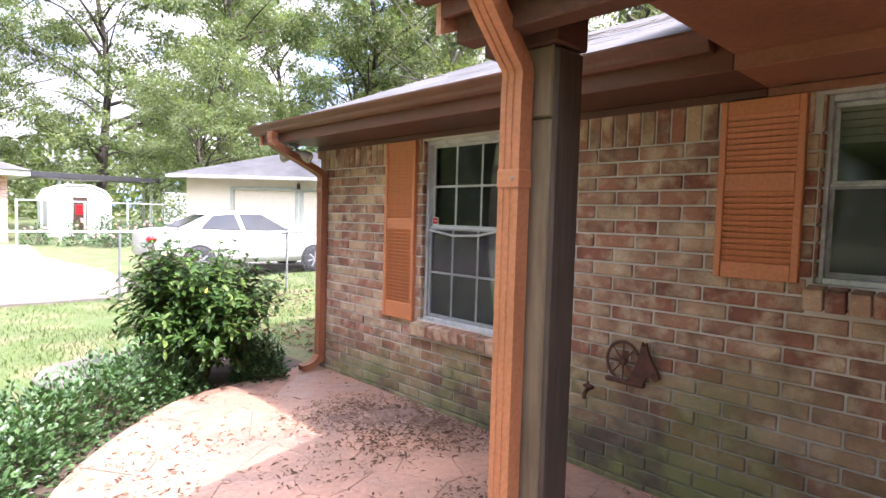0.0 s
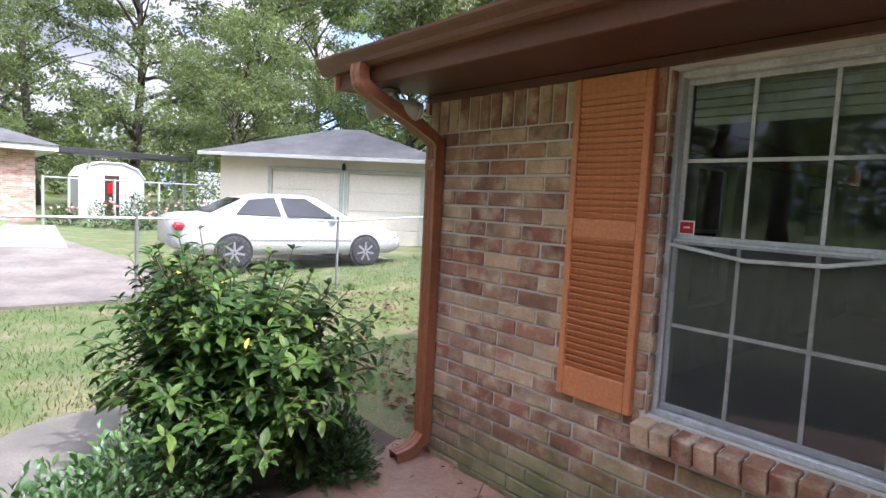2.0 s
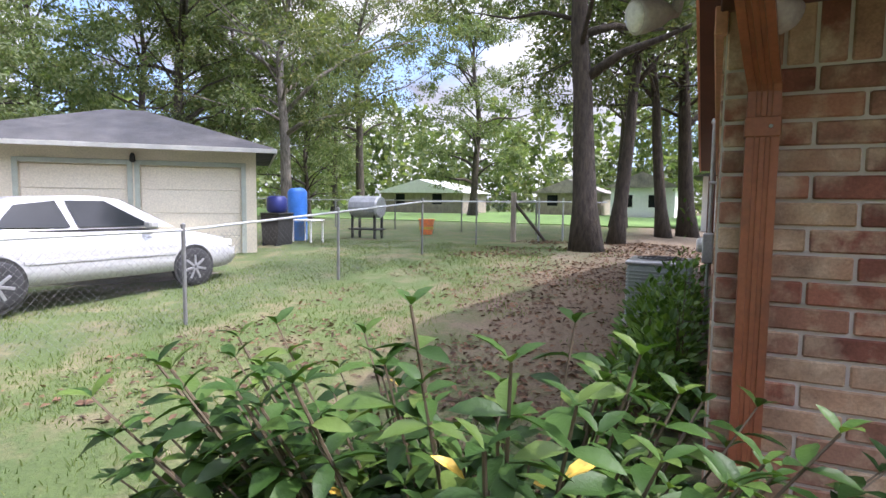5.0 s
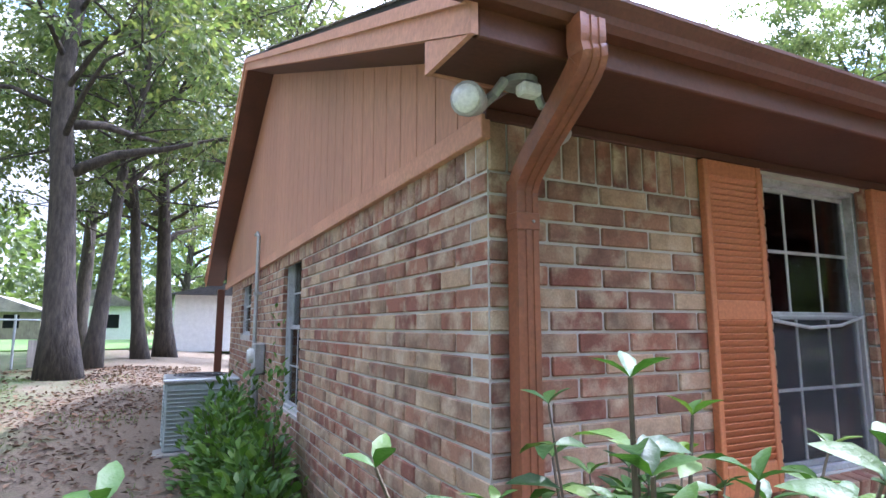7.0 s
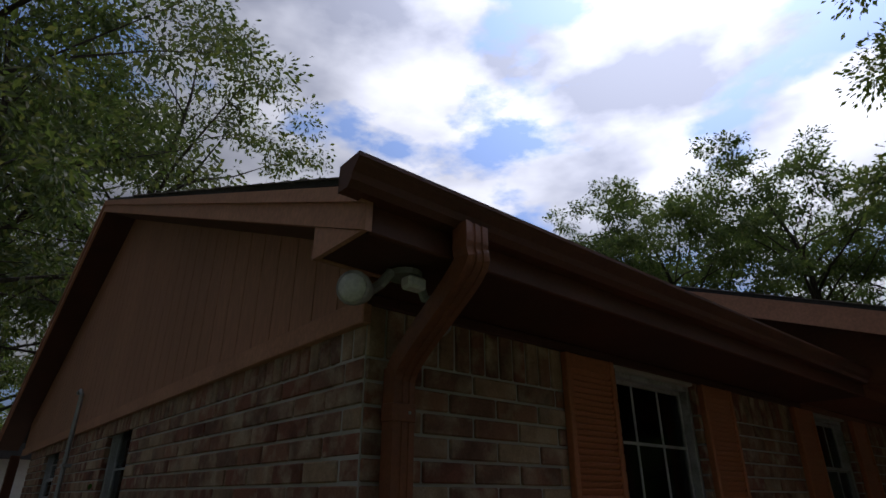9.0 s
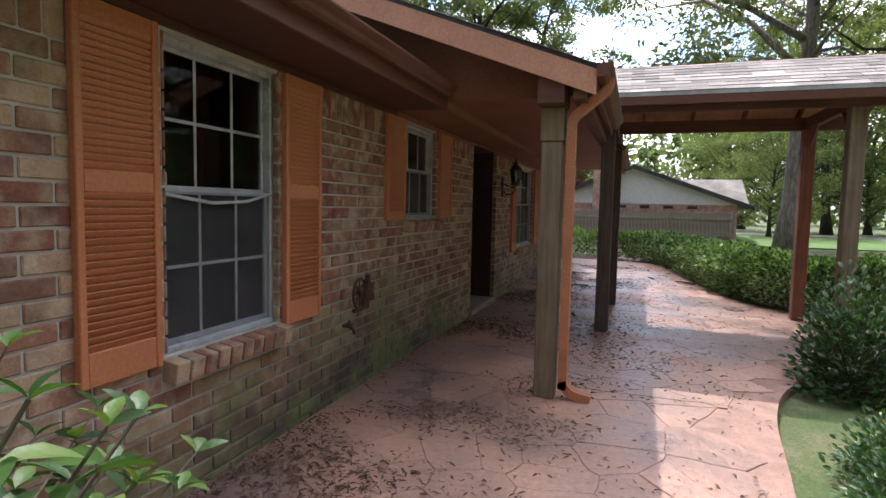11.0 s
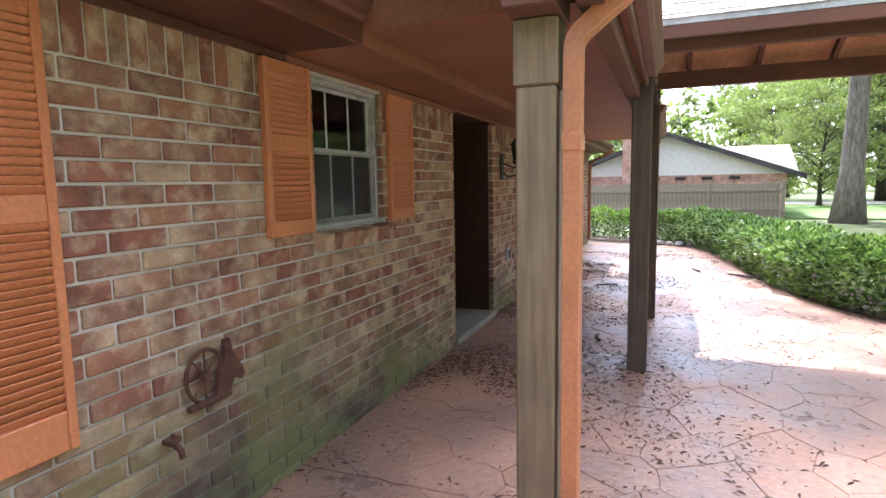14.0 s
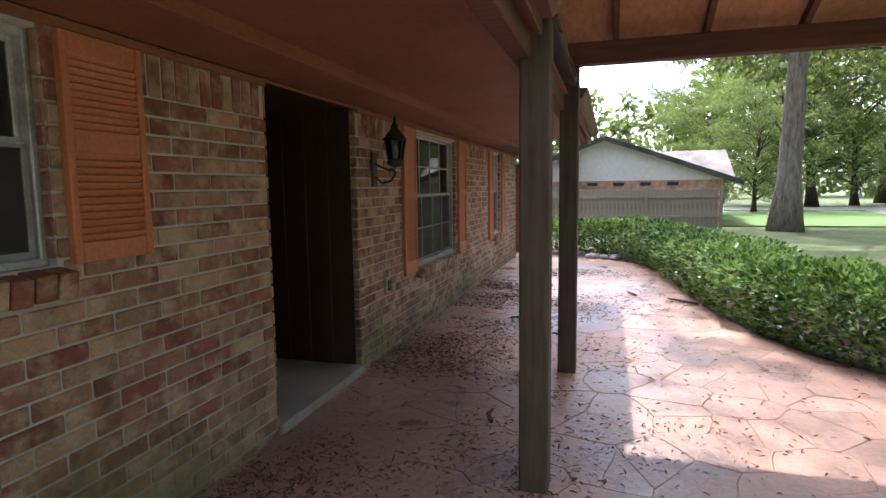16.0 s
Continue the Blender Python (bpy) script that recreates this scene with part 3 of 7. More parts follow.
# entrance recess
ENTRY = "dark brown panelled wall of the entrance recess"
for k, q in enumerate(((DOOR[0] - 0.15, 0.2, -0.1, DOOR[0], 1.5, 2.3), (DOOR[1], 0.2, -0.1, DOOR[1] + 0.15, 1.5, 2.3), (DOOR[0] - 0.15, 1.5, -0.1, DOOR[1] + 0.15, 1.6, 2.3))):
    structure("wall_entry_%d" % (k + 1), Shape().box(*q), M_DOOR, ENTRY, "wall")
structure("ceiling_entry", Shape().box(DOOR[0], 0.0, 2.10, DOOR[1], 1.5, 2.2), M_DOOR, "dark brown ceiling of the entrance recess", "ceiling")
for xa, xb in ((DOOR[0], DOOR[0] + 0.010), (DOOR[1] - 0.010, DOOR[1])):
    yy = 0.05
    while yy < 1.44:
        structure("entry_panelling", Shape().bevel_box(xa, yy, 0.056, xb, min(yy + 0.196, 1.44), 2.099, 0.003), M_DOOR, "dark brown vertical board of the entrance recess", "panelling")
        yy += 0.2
s = Shape().bevel_box(DOOR[0], -0.03, -0.1, DOOR[1], 1.5, 0.055, 0.01)
structure("doorstep", s, M_CONC, "grey concrete step in the entrance recess", "step")
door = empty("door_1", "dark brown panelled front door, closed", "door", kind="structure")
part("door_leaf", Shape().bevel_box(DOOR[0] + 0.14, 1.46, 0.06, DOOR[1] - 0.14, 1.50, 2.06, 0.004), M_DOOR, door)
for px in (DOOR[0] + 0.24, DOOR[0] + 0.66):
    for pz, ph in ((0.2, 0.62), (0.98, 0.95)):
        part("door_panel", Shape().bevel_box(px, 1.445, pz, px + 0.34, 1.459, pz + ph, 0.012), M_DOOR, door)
part("door_handle", Shape().lathe([(0.012, 0), (0.012, -0.03), (0.028, -0.04), (0.03, -0.06), (0.012, -0.075)], (DOOR[1] - 0.2, 1.46, 1.0), "y", 12), M_ALU, door, "round metal door knob", True)


# ---- brickwork ----
def brick_mesh(name, w, h, d=0.03, material=M_BRICK):
    """Face brick lying in x-z, its face towards -y, its origin at its middle."""
    return Shape().bevel_box(-w / 2, -d / 2, -h / 2, w / 2, d / 2, h / 2, 0.005).mesh(name, material)


def brick_rows(length, holes, phase=0.0):
    """Middle, width, height and upright flag of each face brick of a wall."""
    out = []
    row = 0
    z = SOLDIER
    while z > -0.1:
        z0 = z - COURSE
        a = -BRICK / 2 if (row + phase) % 2 else 0.0
        while a < length:
            s0, e0 = max(a, 0.0), min(a + BRICK, length)
            a += BRICK
            spans = [(s0, e0)]
            for h in holes:
                if h[2] < z - 0.02 and h[3] > z0 + 0.02:
                    spans = [q for p in spans for q in ((p[0], min(p[1], h[0])), (max(p[0], h[1]), p[1])) if q[1] - q[0] > 0.03]
            for p, q in spans:
                out.append(((p + q) / 2, (z + z0) / 2, q - p - 0.011, COURSE - 0.011))
        z = z0
        row += 1
    a = 0.0
    while a < length - 0.02:
        if not any(h[0] - 0.02 < a + 0.04 < h[1] + 0.02 and h[3] > SOLDIER + 0.1 for h in holes):
            out.append((a + 0.04, (SOLDIER + WALL_TOP) / 2, 0.071, WALL_TOP - SOLDIER - 0.008))
        a += 0.0815
    return out


def lay_bricks(wall, rows, place, near):
    """Near bricks are pieces of their own on shared meshes; the rest is one joined mesh."""
    cache, rest, count = {}, Shape(), 0
    for a, z, w, h in rows:
        jitter = rnd(-0.0025, 0.0025)
        if near(a, z) and count < 300:
            key = (round(w, 2), round(h, 2))
            if key not in cache:
                cache[key] = brick_mesh("brick", w, h)
            ob = new("brick", cache[key])
            ob.parent = wall
            ob.matrix_basis = place(a, z, jitter)
            count += 1
        else:
            rest.bevel_box(-w / 2, -0.015, -h / 2, w / 2, 0.015, h / 2, 0.005, place(a, z, jitter))
    ob = part("brickwork", rest, M_BRICKS, wall)
    tagged(ob, kind="stuff")


FRONT_HOLES = [WIN1, WIN2, (DOOR[0], DOOR[1], -1, 3), WIN3, WIN4,
               (WIN1[0] - 0.02, WIN1[1] + 0.02, WIN1[2] - 0.10, WIN1[2]), (WIN2[0] - 0.02, WIN2[1] + 0.02, WIN2[2] - 0.10, WIN2[2]),
               (WIN3[0] - 0.02, WIN3[1] + 0.02, WIN3[2] - 0.10, WIN3[2]), (WIN4[0] - 0.02, WIN4[1] + 0.02, WIN4[2] - 0.10, WIN4[2])]
front_rows = brick_rows(LEN_X, FRONT_HOLES)
side_rows = brick_rows(LEN_Y, [SIDE1, SIDE2], 1)


def jamb(axis, at, out, z0, z1, depth, wall):
    """Bricks turned into the reveal of an opening."""
    sh = Shape()
    z = SOLDIER
    while z - COURSE > z0 - 0.05:
        za, zb = max(z - COURSE + 0.006, z0), min(z - 0.006, z1)
        if zb - za > 0.02:
            lo, hi = (at, at + 0.013 * out) if out > 0 else (at + 0.013 * out, at)
            if axis == "x":
                sh.bevel_box(lo, -0.004, za, hi, depth, zb, 0.004)
            else:
                sh.bevel_box(-0.004, lo, za, depth, hi, zb, 0.004)
        z -= COURSE
    if z1 > SOLDIER:
        lo, hi = (at, at + 0.013 * out) if out > 0 else (at + 0.013 * out, at)
        if axis == "x":
            sh.bevel_box(lo, -0.004, SOLDIER + 0.006, hi, depth, z1, 0.004)
        else:
            sh.bevel_box(-0.004, lo, SOLDIER + 0.006, depth, hi, z1, 0.004)
    tagged(part("jamb_bricks", sh, M_BRICKS, wall), kind="stuff")


for wdw in (WIN1, WIN2, WIN3, WIN4):
    jamb("x", wdw[0], 1, wdw[2], wdw[3], 0.035, wall_south)
    jamb("x", wdw[1], -1, wdw[2], wdw[3], 0.035, wall_south)
jamb("x", DOOR[0], 1, 0.06, 2.08, 0.045, wall_south)
jamb("x", DOOR[1], -1, 0.06, 2.08, 0.045, wall_south)
for wdw in (SIDE1, SIDE2):
    jamb("y", wdw[0], 1, wdw[2], wdw[3], 0.035, wall_west)
    jamb("y", wdw[1], -1, wdw[2], wdw[3], 0.035, wall_west)


# ---- windows ----
def sash_window(name, x0, x1, z0, z1, cols, wall_y=0.0, side=False, blind=True, crossbar=True):
    """Aluminium single-hung window, two sashes with bars, set back in the brick."""
    w = empty(name, "aluminium sash window with white glazing bars and a cream blind", "window", kind="structure")
    y = wall_y + 0.05
    fr, zm = 0.028, z0 + (z1 - z0) * 0.52
    m = Matrix.Identity(4) if not side else Matrix(((0, 1, 0, 0), (1, 0, 0, 0), (0, 0, 1, 0), (0, 0, 0, 1)))

    def bar(nm, a, b, c, d, e, f, mt=M_ALU, parent=w, bev=0.004):
        return part(nm, Shape().bevel_box(a, b, c, d, e, f, bev, m), mt, parent)
    bar("frame", x0, y - 0.01, z0, x0 + fr, y + 0.06, z1)
    bar("frame", x1 - fr, y - 0.01, z0, x1, y + 0.06, z1)
    bar("frame", x0 + fr, y - 0.01, z1 - fr, x1 - fr, y + 0.06, z1)
    bar("frame", x0 + fr, y - 0.02, z0, x1 - fr, y + 0.06, z0 + fr)
    for nm, a, b, yy in (("upper_sash", zm, z1 - fr, y + 0.035), ("lower_sash", z0 + fr, zm + 0.01, y + 0.012)):
        sash = part(nm, Shape().bevel_box(x0 + fr, yy, a, x1 - fr, yy + 0.018, a + 0.026, 0.003, m)
                    .bevel_box(x0 + fr, yy, b - 0.022, x1 - fr, yy + 0.018, b, 0.003, m)
                    .bevel_box(x0 + fr, yy, a + 0.026, x0 + fr + 0.02, yy + 0.018, b - 0.022, 0.003, m)
                    .bevel_box(x1 - fr - 0.02, yy, a + 0.026, x1 - fr, yy + 0.018, b - 0.022, 0.003, m), M_ALU, w)
        pane = part("pane", Shape().box(x0 + fr + 0.02, yy + 0.008, a + 0.026, x1 - fr - 0.02, yy + 0.011, b - 0.022, m), M_GLASS, sash)
        pane.visible_shadow = False
        if nm == "lower_sash" and not side:
            scr = part("insect_screen", Shape().box(x0 + fr + 0.004, y - 0.006, z0 + fr + 0.004, x1 - fr - 0.004, y - 0.005, zm, m), M_SCREEN, w)
            scr.visible_shadow = False
        for k in range(1, cols):
            bx = x0 + fr + (x1 - x0 - 2 * fr) * k / cols
            bar("glazing_bar", bx - 0.008, yy + 0.001, a + 0.026, bx + 0.008, yy + 0.007, b - 0.022, M_ALU, sash, 0.002)
        bz = (a + b) / 2
        if crossbar:
            bar("glazing_bar", x0 + fr + 0.02, yy + 0.0015, bz - 0.008, x1 - fr - 0.02, yy + 0.0065, bz + 0.008, M_ALU, sash, 0.002)
    if blind:
        for k in range(5):
            zb = z1 - fr - 0.035 * k - 0.035
            bar("blind_slat", x0 + fr + 0.01, y + 0.085, zb, x1 - fr - 0.01, y + 0.095, zb + 0.032, M_BLIND, w, 0.003)
    return w


sash_window("window_1", *WIN1, 3)
sash_window("window_2", *WIN2, 3, crossbar=False)
sash_window("window_3", *WIN3, 4)
sash_window("window_4", *WIN4, 2)
sash_window("window_5", *SIDE1, 2, side=True, blind=False)
sash_window("window_6", *SIDE2, 2, side=True, blind=False)


def brick_sill(x0, x1, z1):
    """Rowlock sill bricks sloping outwards."""
    sill = empty("window_sill", "sloping brick window sill, worn and mossy", "sill", kind="structure")
    k = int((x1 - x0 + 0.04) / 0.083)
    step = (x1 - x0 + 0.04) / k
    me = Shape().bevel_box(-step / 2 + 0.004, -0.085, -0.05, step / 2 - 0.005, 0.085, 0.045, 0.004).mesh("brick", M_BRICK)
    part("mortar_bed", Shape().box(x0 - 0.015, -0.045, z1 - 0.095, x1 + 0.015, 0.045, z1 - 0.02), M_MORTAR, sill)
    for i in range(k):
        ob = new("brick", me)
        ob.parent = sill
        ob.matrix_basis = pose(x0 - 0.02 + step * (i + 0.5), 0.005 + rnd(-0.004, 0.004), z1 - 0.052 + rnd(-0.003, 0.003), 9, 0, rnd(-1.2, 1.2))
    return sill


for wdw in (WIN1, WIN2, WIN3, WIN4):
    brick_sill(wdw[0], wdw[1], wdw[2])


# ---- shutters ----
def shutter(x0, x1, z0, z1, label):
    th = empty("shutter", label, "shutter", ((x0 + x1) / 2, -0.022, (z0 + z1) / 2), "window shutters")
    w, h = (x1 - x0) / 2, (z1 - z0) / 2
    st = 0.032
    zm = h * 0.08
    part("stile", Shape().bevel_box(-w, -0.018, -h, -w + st, 0.018, h, 0.004), M_SHUTTER, th)
    part("stile", Shape().bevel_box(w - st, -0.018, -h, w, 0.018, h, 0.004), M_SHUTTER, th)
    top, mid, bot = 0.07, 0.085, 0.13 * min(1, h / 0.7)
    part("rail", Shape().bevel_box(-w + st, -0.015, h - top, w - st, 0.015, h, 0.004), M_SHUTTER, th)
    part("rail", Shape().bevel_box(-w + st, -0.015, zm - mid / 2, w - st, 0.015, zm + mid / 2, 0.004), M_SHUTTER, th)
    part("rail", Shape().bevel_box(-w + st, -0.015, -h, w - st, 0.015, -h + bot, 0.004), M_SHUTTER, th)
    part("back_panel", Shape().box(-w + st, 0.006, -h + bot, w - st, 0.012, h - top), M_SHUTTER, th)
    me = Shape().bevel_box(-w + st - 0.003, -0.003, -0.016, w - st + 0.003, 0.003, 0.016, 0.001).mesh("louvre", M_SHUTTER)
    for a, b in ((-h + bot, zm - mid / 2), (zm + mid / 2, h - top)):
        k = max(3, round((b - a) / 0.0275))
        for i in range(k):
            ob = new("louvre", me)
            ob.parent = th
            ob.matrix_basis = pose(0, -0.003, a + (b - a) * (i + 0.5) / k, 32, 0, 0)
    return th


SHUT = "orange-brown louvred vinyl shutter fixed beside a window"
for a, b, c, d in ((1.05, 1.425, 0.648, 2.06), (2.315, 2.69, 0.645, 2.06), (3.685, 4.05, 1.218, 2.06), (4.945, 5.315, 1.218, 2.06),
                   (8.43, 8.79, 0.63, 2.06), (10.46, 10.84, 0.63, 2.06), (12.40, 12.72, 0.6, 2.06), (13.50, 13.82, 0.6, 2.06)):
    shutter(a, b, c, d, SHUT)

# ---- eaves and roofs ----
EAVE_Y, EAVE_Z, SLOPE = -0.45, 2.26, 0.405
RIDGE_Y = 4.8
RIDGE_Z = EAVE_Z + SLOPE * (RIDGE_Y - EAVE_Y)
BACK_Y = 2 * RIDGE_Y - EAVE_Y
WX = -0.32
PXE = 12.0


def roof_z(y):
    return EAVE_Z + SLOPE * (min(y, 2 * RIDGE_Y - y) - EAVE_Y)


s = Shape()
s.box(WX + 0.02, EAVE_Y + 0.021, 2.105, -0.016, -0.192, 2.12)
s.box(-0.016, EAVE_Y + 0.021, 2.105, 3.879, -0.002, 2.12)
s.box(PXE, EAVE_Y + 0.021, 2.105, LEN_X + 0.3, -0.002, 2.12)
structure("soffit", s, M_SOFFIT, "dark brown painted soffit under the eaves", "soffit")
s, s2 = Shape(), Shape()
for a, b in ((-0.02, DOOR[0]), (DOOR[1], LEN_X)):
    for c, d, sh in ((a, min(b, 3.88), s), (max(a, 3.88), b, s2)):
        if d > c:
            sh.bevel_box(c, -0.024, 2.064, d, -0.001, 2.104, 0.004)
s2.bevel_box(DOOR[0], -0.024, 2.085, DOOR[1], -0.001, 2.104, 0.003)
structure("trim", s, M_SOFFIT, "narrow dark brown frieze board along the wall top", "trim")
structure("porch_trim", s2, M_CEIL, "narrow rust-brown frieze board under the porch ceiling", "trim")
s = Shape()
s.bevel_box(WX + 0.03, EAVE_Y, 2.10, 3.879, EAVE_Y + 0.02, 2.25, 0.004)
s.bevel_box(PXE, EAVE_Y, 2.10, LEN_X + 0.3, EAVE_Y + 0.02, 2.25, 0.004)
structure("porch_soffit", Shape().box(3.881, EAVE_Y + 0.021, 2.105, PXE - 0.002, -0.026, 2.12), M_CEIL, "rust-brown soffit running on under the porch", "soffit")
structure("porch_inner_fascia", Shape().bevel_box(3.881, EAVE_Y, 2.10, PXE - 0.002, EAVE_Y + 0.02, 2.18, 0.004), M_CEIL, "rust-brown board between soffit and porch ceiling", "fascia")
structure("fascia", s, M_TRIM, "brown painted fascia board", "fascia")


def slab_roof(name, x0, x1, pts, thick, material, label):
    """A roof deck along x, its profile (y, z) pairs."""
    o = [(y, z) for y, z in pts] + [(y, z - thick) for y, z in reversed(pts)]
    return structure(name, Shape().prism(o, "x", x0, x1), material, label, "roof")


roof = slab_roof("roof", WX, LEN_X + 0.35, [(EAVE_Y - 0.03, EAVE_Z), (RIDGE_Y, RIDGE_Z), (BACK_Y + 0.03, EAVE_Z)], 0.03, M_SHINGLE_DARK, "weathered grey shingle gable roof of the house")


def shingles(x0, x1, y0, y1, zf, slope, parent, material=M_SHINGLE, along="x", flip=1):
    """Overlapping three-tab shingles on one slope."""
    s = Shape()
    ang = math.atan(slope)
    row = 0
    d = 0.0
    run = abs(y1 - y0) / math.cos(ang)
    while d < run:
        yy = y0 + flip * d * math.cos(ang)
        a = x0 - (0.15 if row % 2 else 0.0)
        while a < x1:
            p, q = max(a, x0) + 0.003, min(a + 0.3, x1) - 0.003
            a += 0.3
            if q - p < 0.03:
                continue
            lift = rnd(0.002, 0.007)
            z = zf(yy)
            z2 = zf(yy + flip * 0.155 * math.cos(ang))
            y2 = yy + flip * 0.155 * math.cos(ang)
            drop = rnd(-0.006, 0.006)
            pts = [(p, yy + drop, z + lift + 0.004), (q, yy + drop, z + lift + 0.004), (q, y2, z2 + 0.003), (p, y2, z2 + 0.003)]
            low = [(p, yy + drop, z - 0.001), (q, yy + drop, z - 0.001)]
            if along == "y":
                pts = [(b, a2, c) for a2, b, c in pts]
                low = [(b, a2, c) for a2, b, c in low]
            k = len(s.v)
            s.v += pts + low
            s.f += [(k, k + 1, k + 2, k + 3), (k + 4, k + 5, k + 1, k), (k, k + 3, k + 4), (k + 1, k + 5, k + 2)]
        d += 0.143
        row += 1
    ob = part("shingle_layer", s, material, parent)
    return tagged(ob, kind="stuff")


shingles(WX - 0.02, 3.86, EAVE_Y - 0.05, 3.2, roof_z, SLOPE, roof)
shingles(PXE + 0.05, LEN_X + 0.37, EAVE_Y - 0.05, 1.0, roof_z, SLOPE, roof)


def gutter(x0, x1, y, z, label, material=M_TRIM, along="x"):
    """Ogee gutter with an open top, rolled lip and end caps."""
    th = empty("gutter", label, "gutter", ((x0 + x1) / 2, y, z))
    o = [(0, 0.0), (0, -0.095), (-0.055, -0.095), (-0.075, -0.075), (-0.082, -0.05), (-0.105, -0.025), (-0.115, -0.01), (-0.115, 0.004), (-0.098, 0.004),
         (-0.098, -0.012), (-0.075, -0.045), (-0.068, -0.07), (-0.05, -0.087), (-0.006, -0.087), (-0.006, 0.0)]
    o = [(a * 0.86, b * 0.86) for a, b in o]
    h = (x1 - x0) / 2
    sh = Shape().prism(o, "x", -h, h)
    if along == "y":
        sh.v = [(b, a, c) for a, b, c in sh.v]
    part("trough", sh, material, th)
    cap = [o[k] for k in range(8)]
    for e in (-h - 0.003, h):
        c = Shape().prism(cap, "x", e, e + 0.003)
        if along == "y":
            c.v = [(b, a, cc) for a, b, cc in c.v]
        part("end_cap", c, material, th)
    return th


gutter(-0.40, 3.80, EAVE_Y - 0.002, 2.262, "brown painted metal gutter along the front eave")
gutter(PXE - 0.05, LEN_X + 0.38, EAVE_Y - 0.002, 2.275, "brown painted metal gutter along the far front eave")

# gable end: grooved siding, trim and rake boards
siding = empty("wall_gable", "orange-brown grooved board siding of the gable end", "wall", kind="structure")
y = 0.0
while y < BACK_Y - 0.8:
    y2 = min(y + 0.2, BACK_Y - 0.8)
    za, zb = roof_z(y) - 0.04, roof_z(y2) - 0.04
    if y < RIDGE_Y < y2:
        o = [(y + 0.003, 2.085), (y2 - 0.003, 2.085), (y2 - 0.003, zb), (RIDGE_Y, RIDGE_Z - 0.04), (y + 0.003, za)]
    else:
        o = [(y + 0.003, 2.085), (y2 - 0.003, 2.085), (y2 - 0.003, zb), (y + 0.003, za)]
    part("siding_board", Shape().prism(o, "x", -0.014, 0.0), M_SIDING, siding)
    y = y2
part("siding_backing", Shape().prism([(0.0, 2.085), (BACK_Y - 0.8, 2.085), (BACK_Y - 0.8, roof_z(BACK_Y - 0.8) - 0.04), (RIDGE_Y, RIDGE_Z - 0.04), (0.0, roof_z(0) - 0.04)], "x", 0.001, 0.12), M_SIDING, siding)
s = Shape().bevel_box(-0.035, -0.02, 1.995, 0.003, BACK_Y - 0.8, 2.084, 0.004)
structure("gable_trim", s, M_RAKE, "orange-brown trim board between brick and siding", "trim")
for y0, y1 in ((EAVE_Y - 0.02, RIDGE_Y), (RIDGE_Y, BACK_Y + 0.02)):
    z0, z1 = roof_z(y0) - 0.03, roof_z(y1) - 0.03
    structure("rake_board", Shape().prism([(y0, z0), (y1, z1), (y1, z1 - 0.13), (y0, z0 - 0.13)], "x", WX - 0.004, WX + 0.018), M_RAKE, "orange-brown rake board along the gable roof edge", "trim")
    structure("rake_moulding", Shape().prism([(y0, z0), (y1, z1), (y1, z1 - 0.05), (y0, z0 - 0.05)], "x", WX - 0.02, WX - 0.005), M_RAKE, "orange-brown moulding under the gable roof edge", "trim")
s = Shape()
for y0, y1 in ((EAVE_Y + 0.285, RIDGE_Y), (RIDGE_Y, BACK_Y)):
    z0, z1 = roof_z(y0) - 0.15, roof_z(y1) - 0.15
    s.prism([(y0, z0), (y1, z1), (y1, z1 + 0.012), (y0, z0 + 0.012)], "x", WX + 0.019, -0.016)
structure("rake_soffit", s, M_SOFFIT, "brown soffit under the gable roof edge", "soffit")
# boxed eave return at the corner
s = Shape()
s.prism([(EAVE_Y, 2.10), (-0.17, 2.10), (-0.17, roof_z(-0.17) - 0.162), (EAVE_Y + 0.02, roof_z(EAVE_Y + 0.02) - 0.162)], "x", WX + 0.001, WX + 0.017)
s.bevel_box(WX + 0.018, -0.19, 2.10, -0.016, -0.17, roof_z(-0.17) - 0.2, 0.003)
structure("eave_return", s, M_RAKE, "orange-brown boxed return where gable and eave meet", "trim")

# porch roof, raised above the lower roof slope
PY, PZ, PSLOPE = -1.62, 2.26, 0.38
PX0, PX1 = 3.36, 12.0
CEIL_X0 = 3.88


def porch_z(y):
    return PZ + PSLOPE * (y - PY)


PRIDGE = 4.2
porch = slab_roof("porch_roof", PX0, PX1, [(PY - 0.03, porch_z(PY - 0.03)), (PRIDGE, porch_z(PRIDGE)), (PRIDGE + 3, porch_z(PRIDGE) - 1.2)], 0.03, M_SHINGLE_DARK, "grey shingle roof over the front porch")
shingles(PX0 - 0.02, PX1 + 0.02, PY - 0.05, 2.0, porch_z, PSLOPE, porch)
s = Shape()
for xa, xb in ((PX0 - 0.004, PX0 + 0.018), (PX1 - 0.018, PX1 + 0.004)):
    s.prism([(PY, porch_z(PY) - 0.03), (PRIDGE, porch_z(PRIDGE) - 0.03), (PRIDGE, porch_z(PRIDGE) - 0.19), (PY, porch_z(PY) - 0.19)], "x", xa, xb)
structure("porch_rake_board", s, M_RAKE, "orange-brown rake boards of the porch roof", "trim")
s = Shape()
for xa, xb in ((CEIL_X0, CEIL_X0 + 0.016), (PX1 - 0.035, PX1 - 0.019)):
    s.prism([(PY + 0.05, 2.181), (0.5, 2.181), (PRIDGE, porch_z(PRIDGE) - 0.035), (PY + 0.05, porch_z(PY + 0.05) - 0.035)], "x", xa, xb)
structure("porch_gable_wall", s, M_CEIL, "brown boarding closing the porch roof side", "wall")
s = Shape()
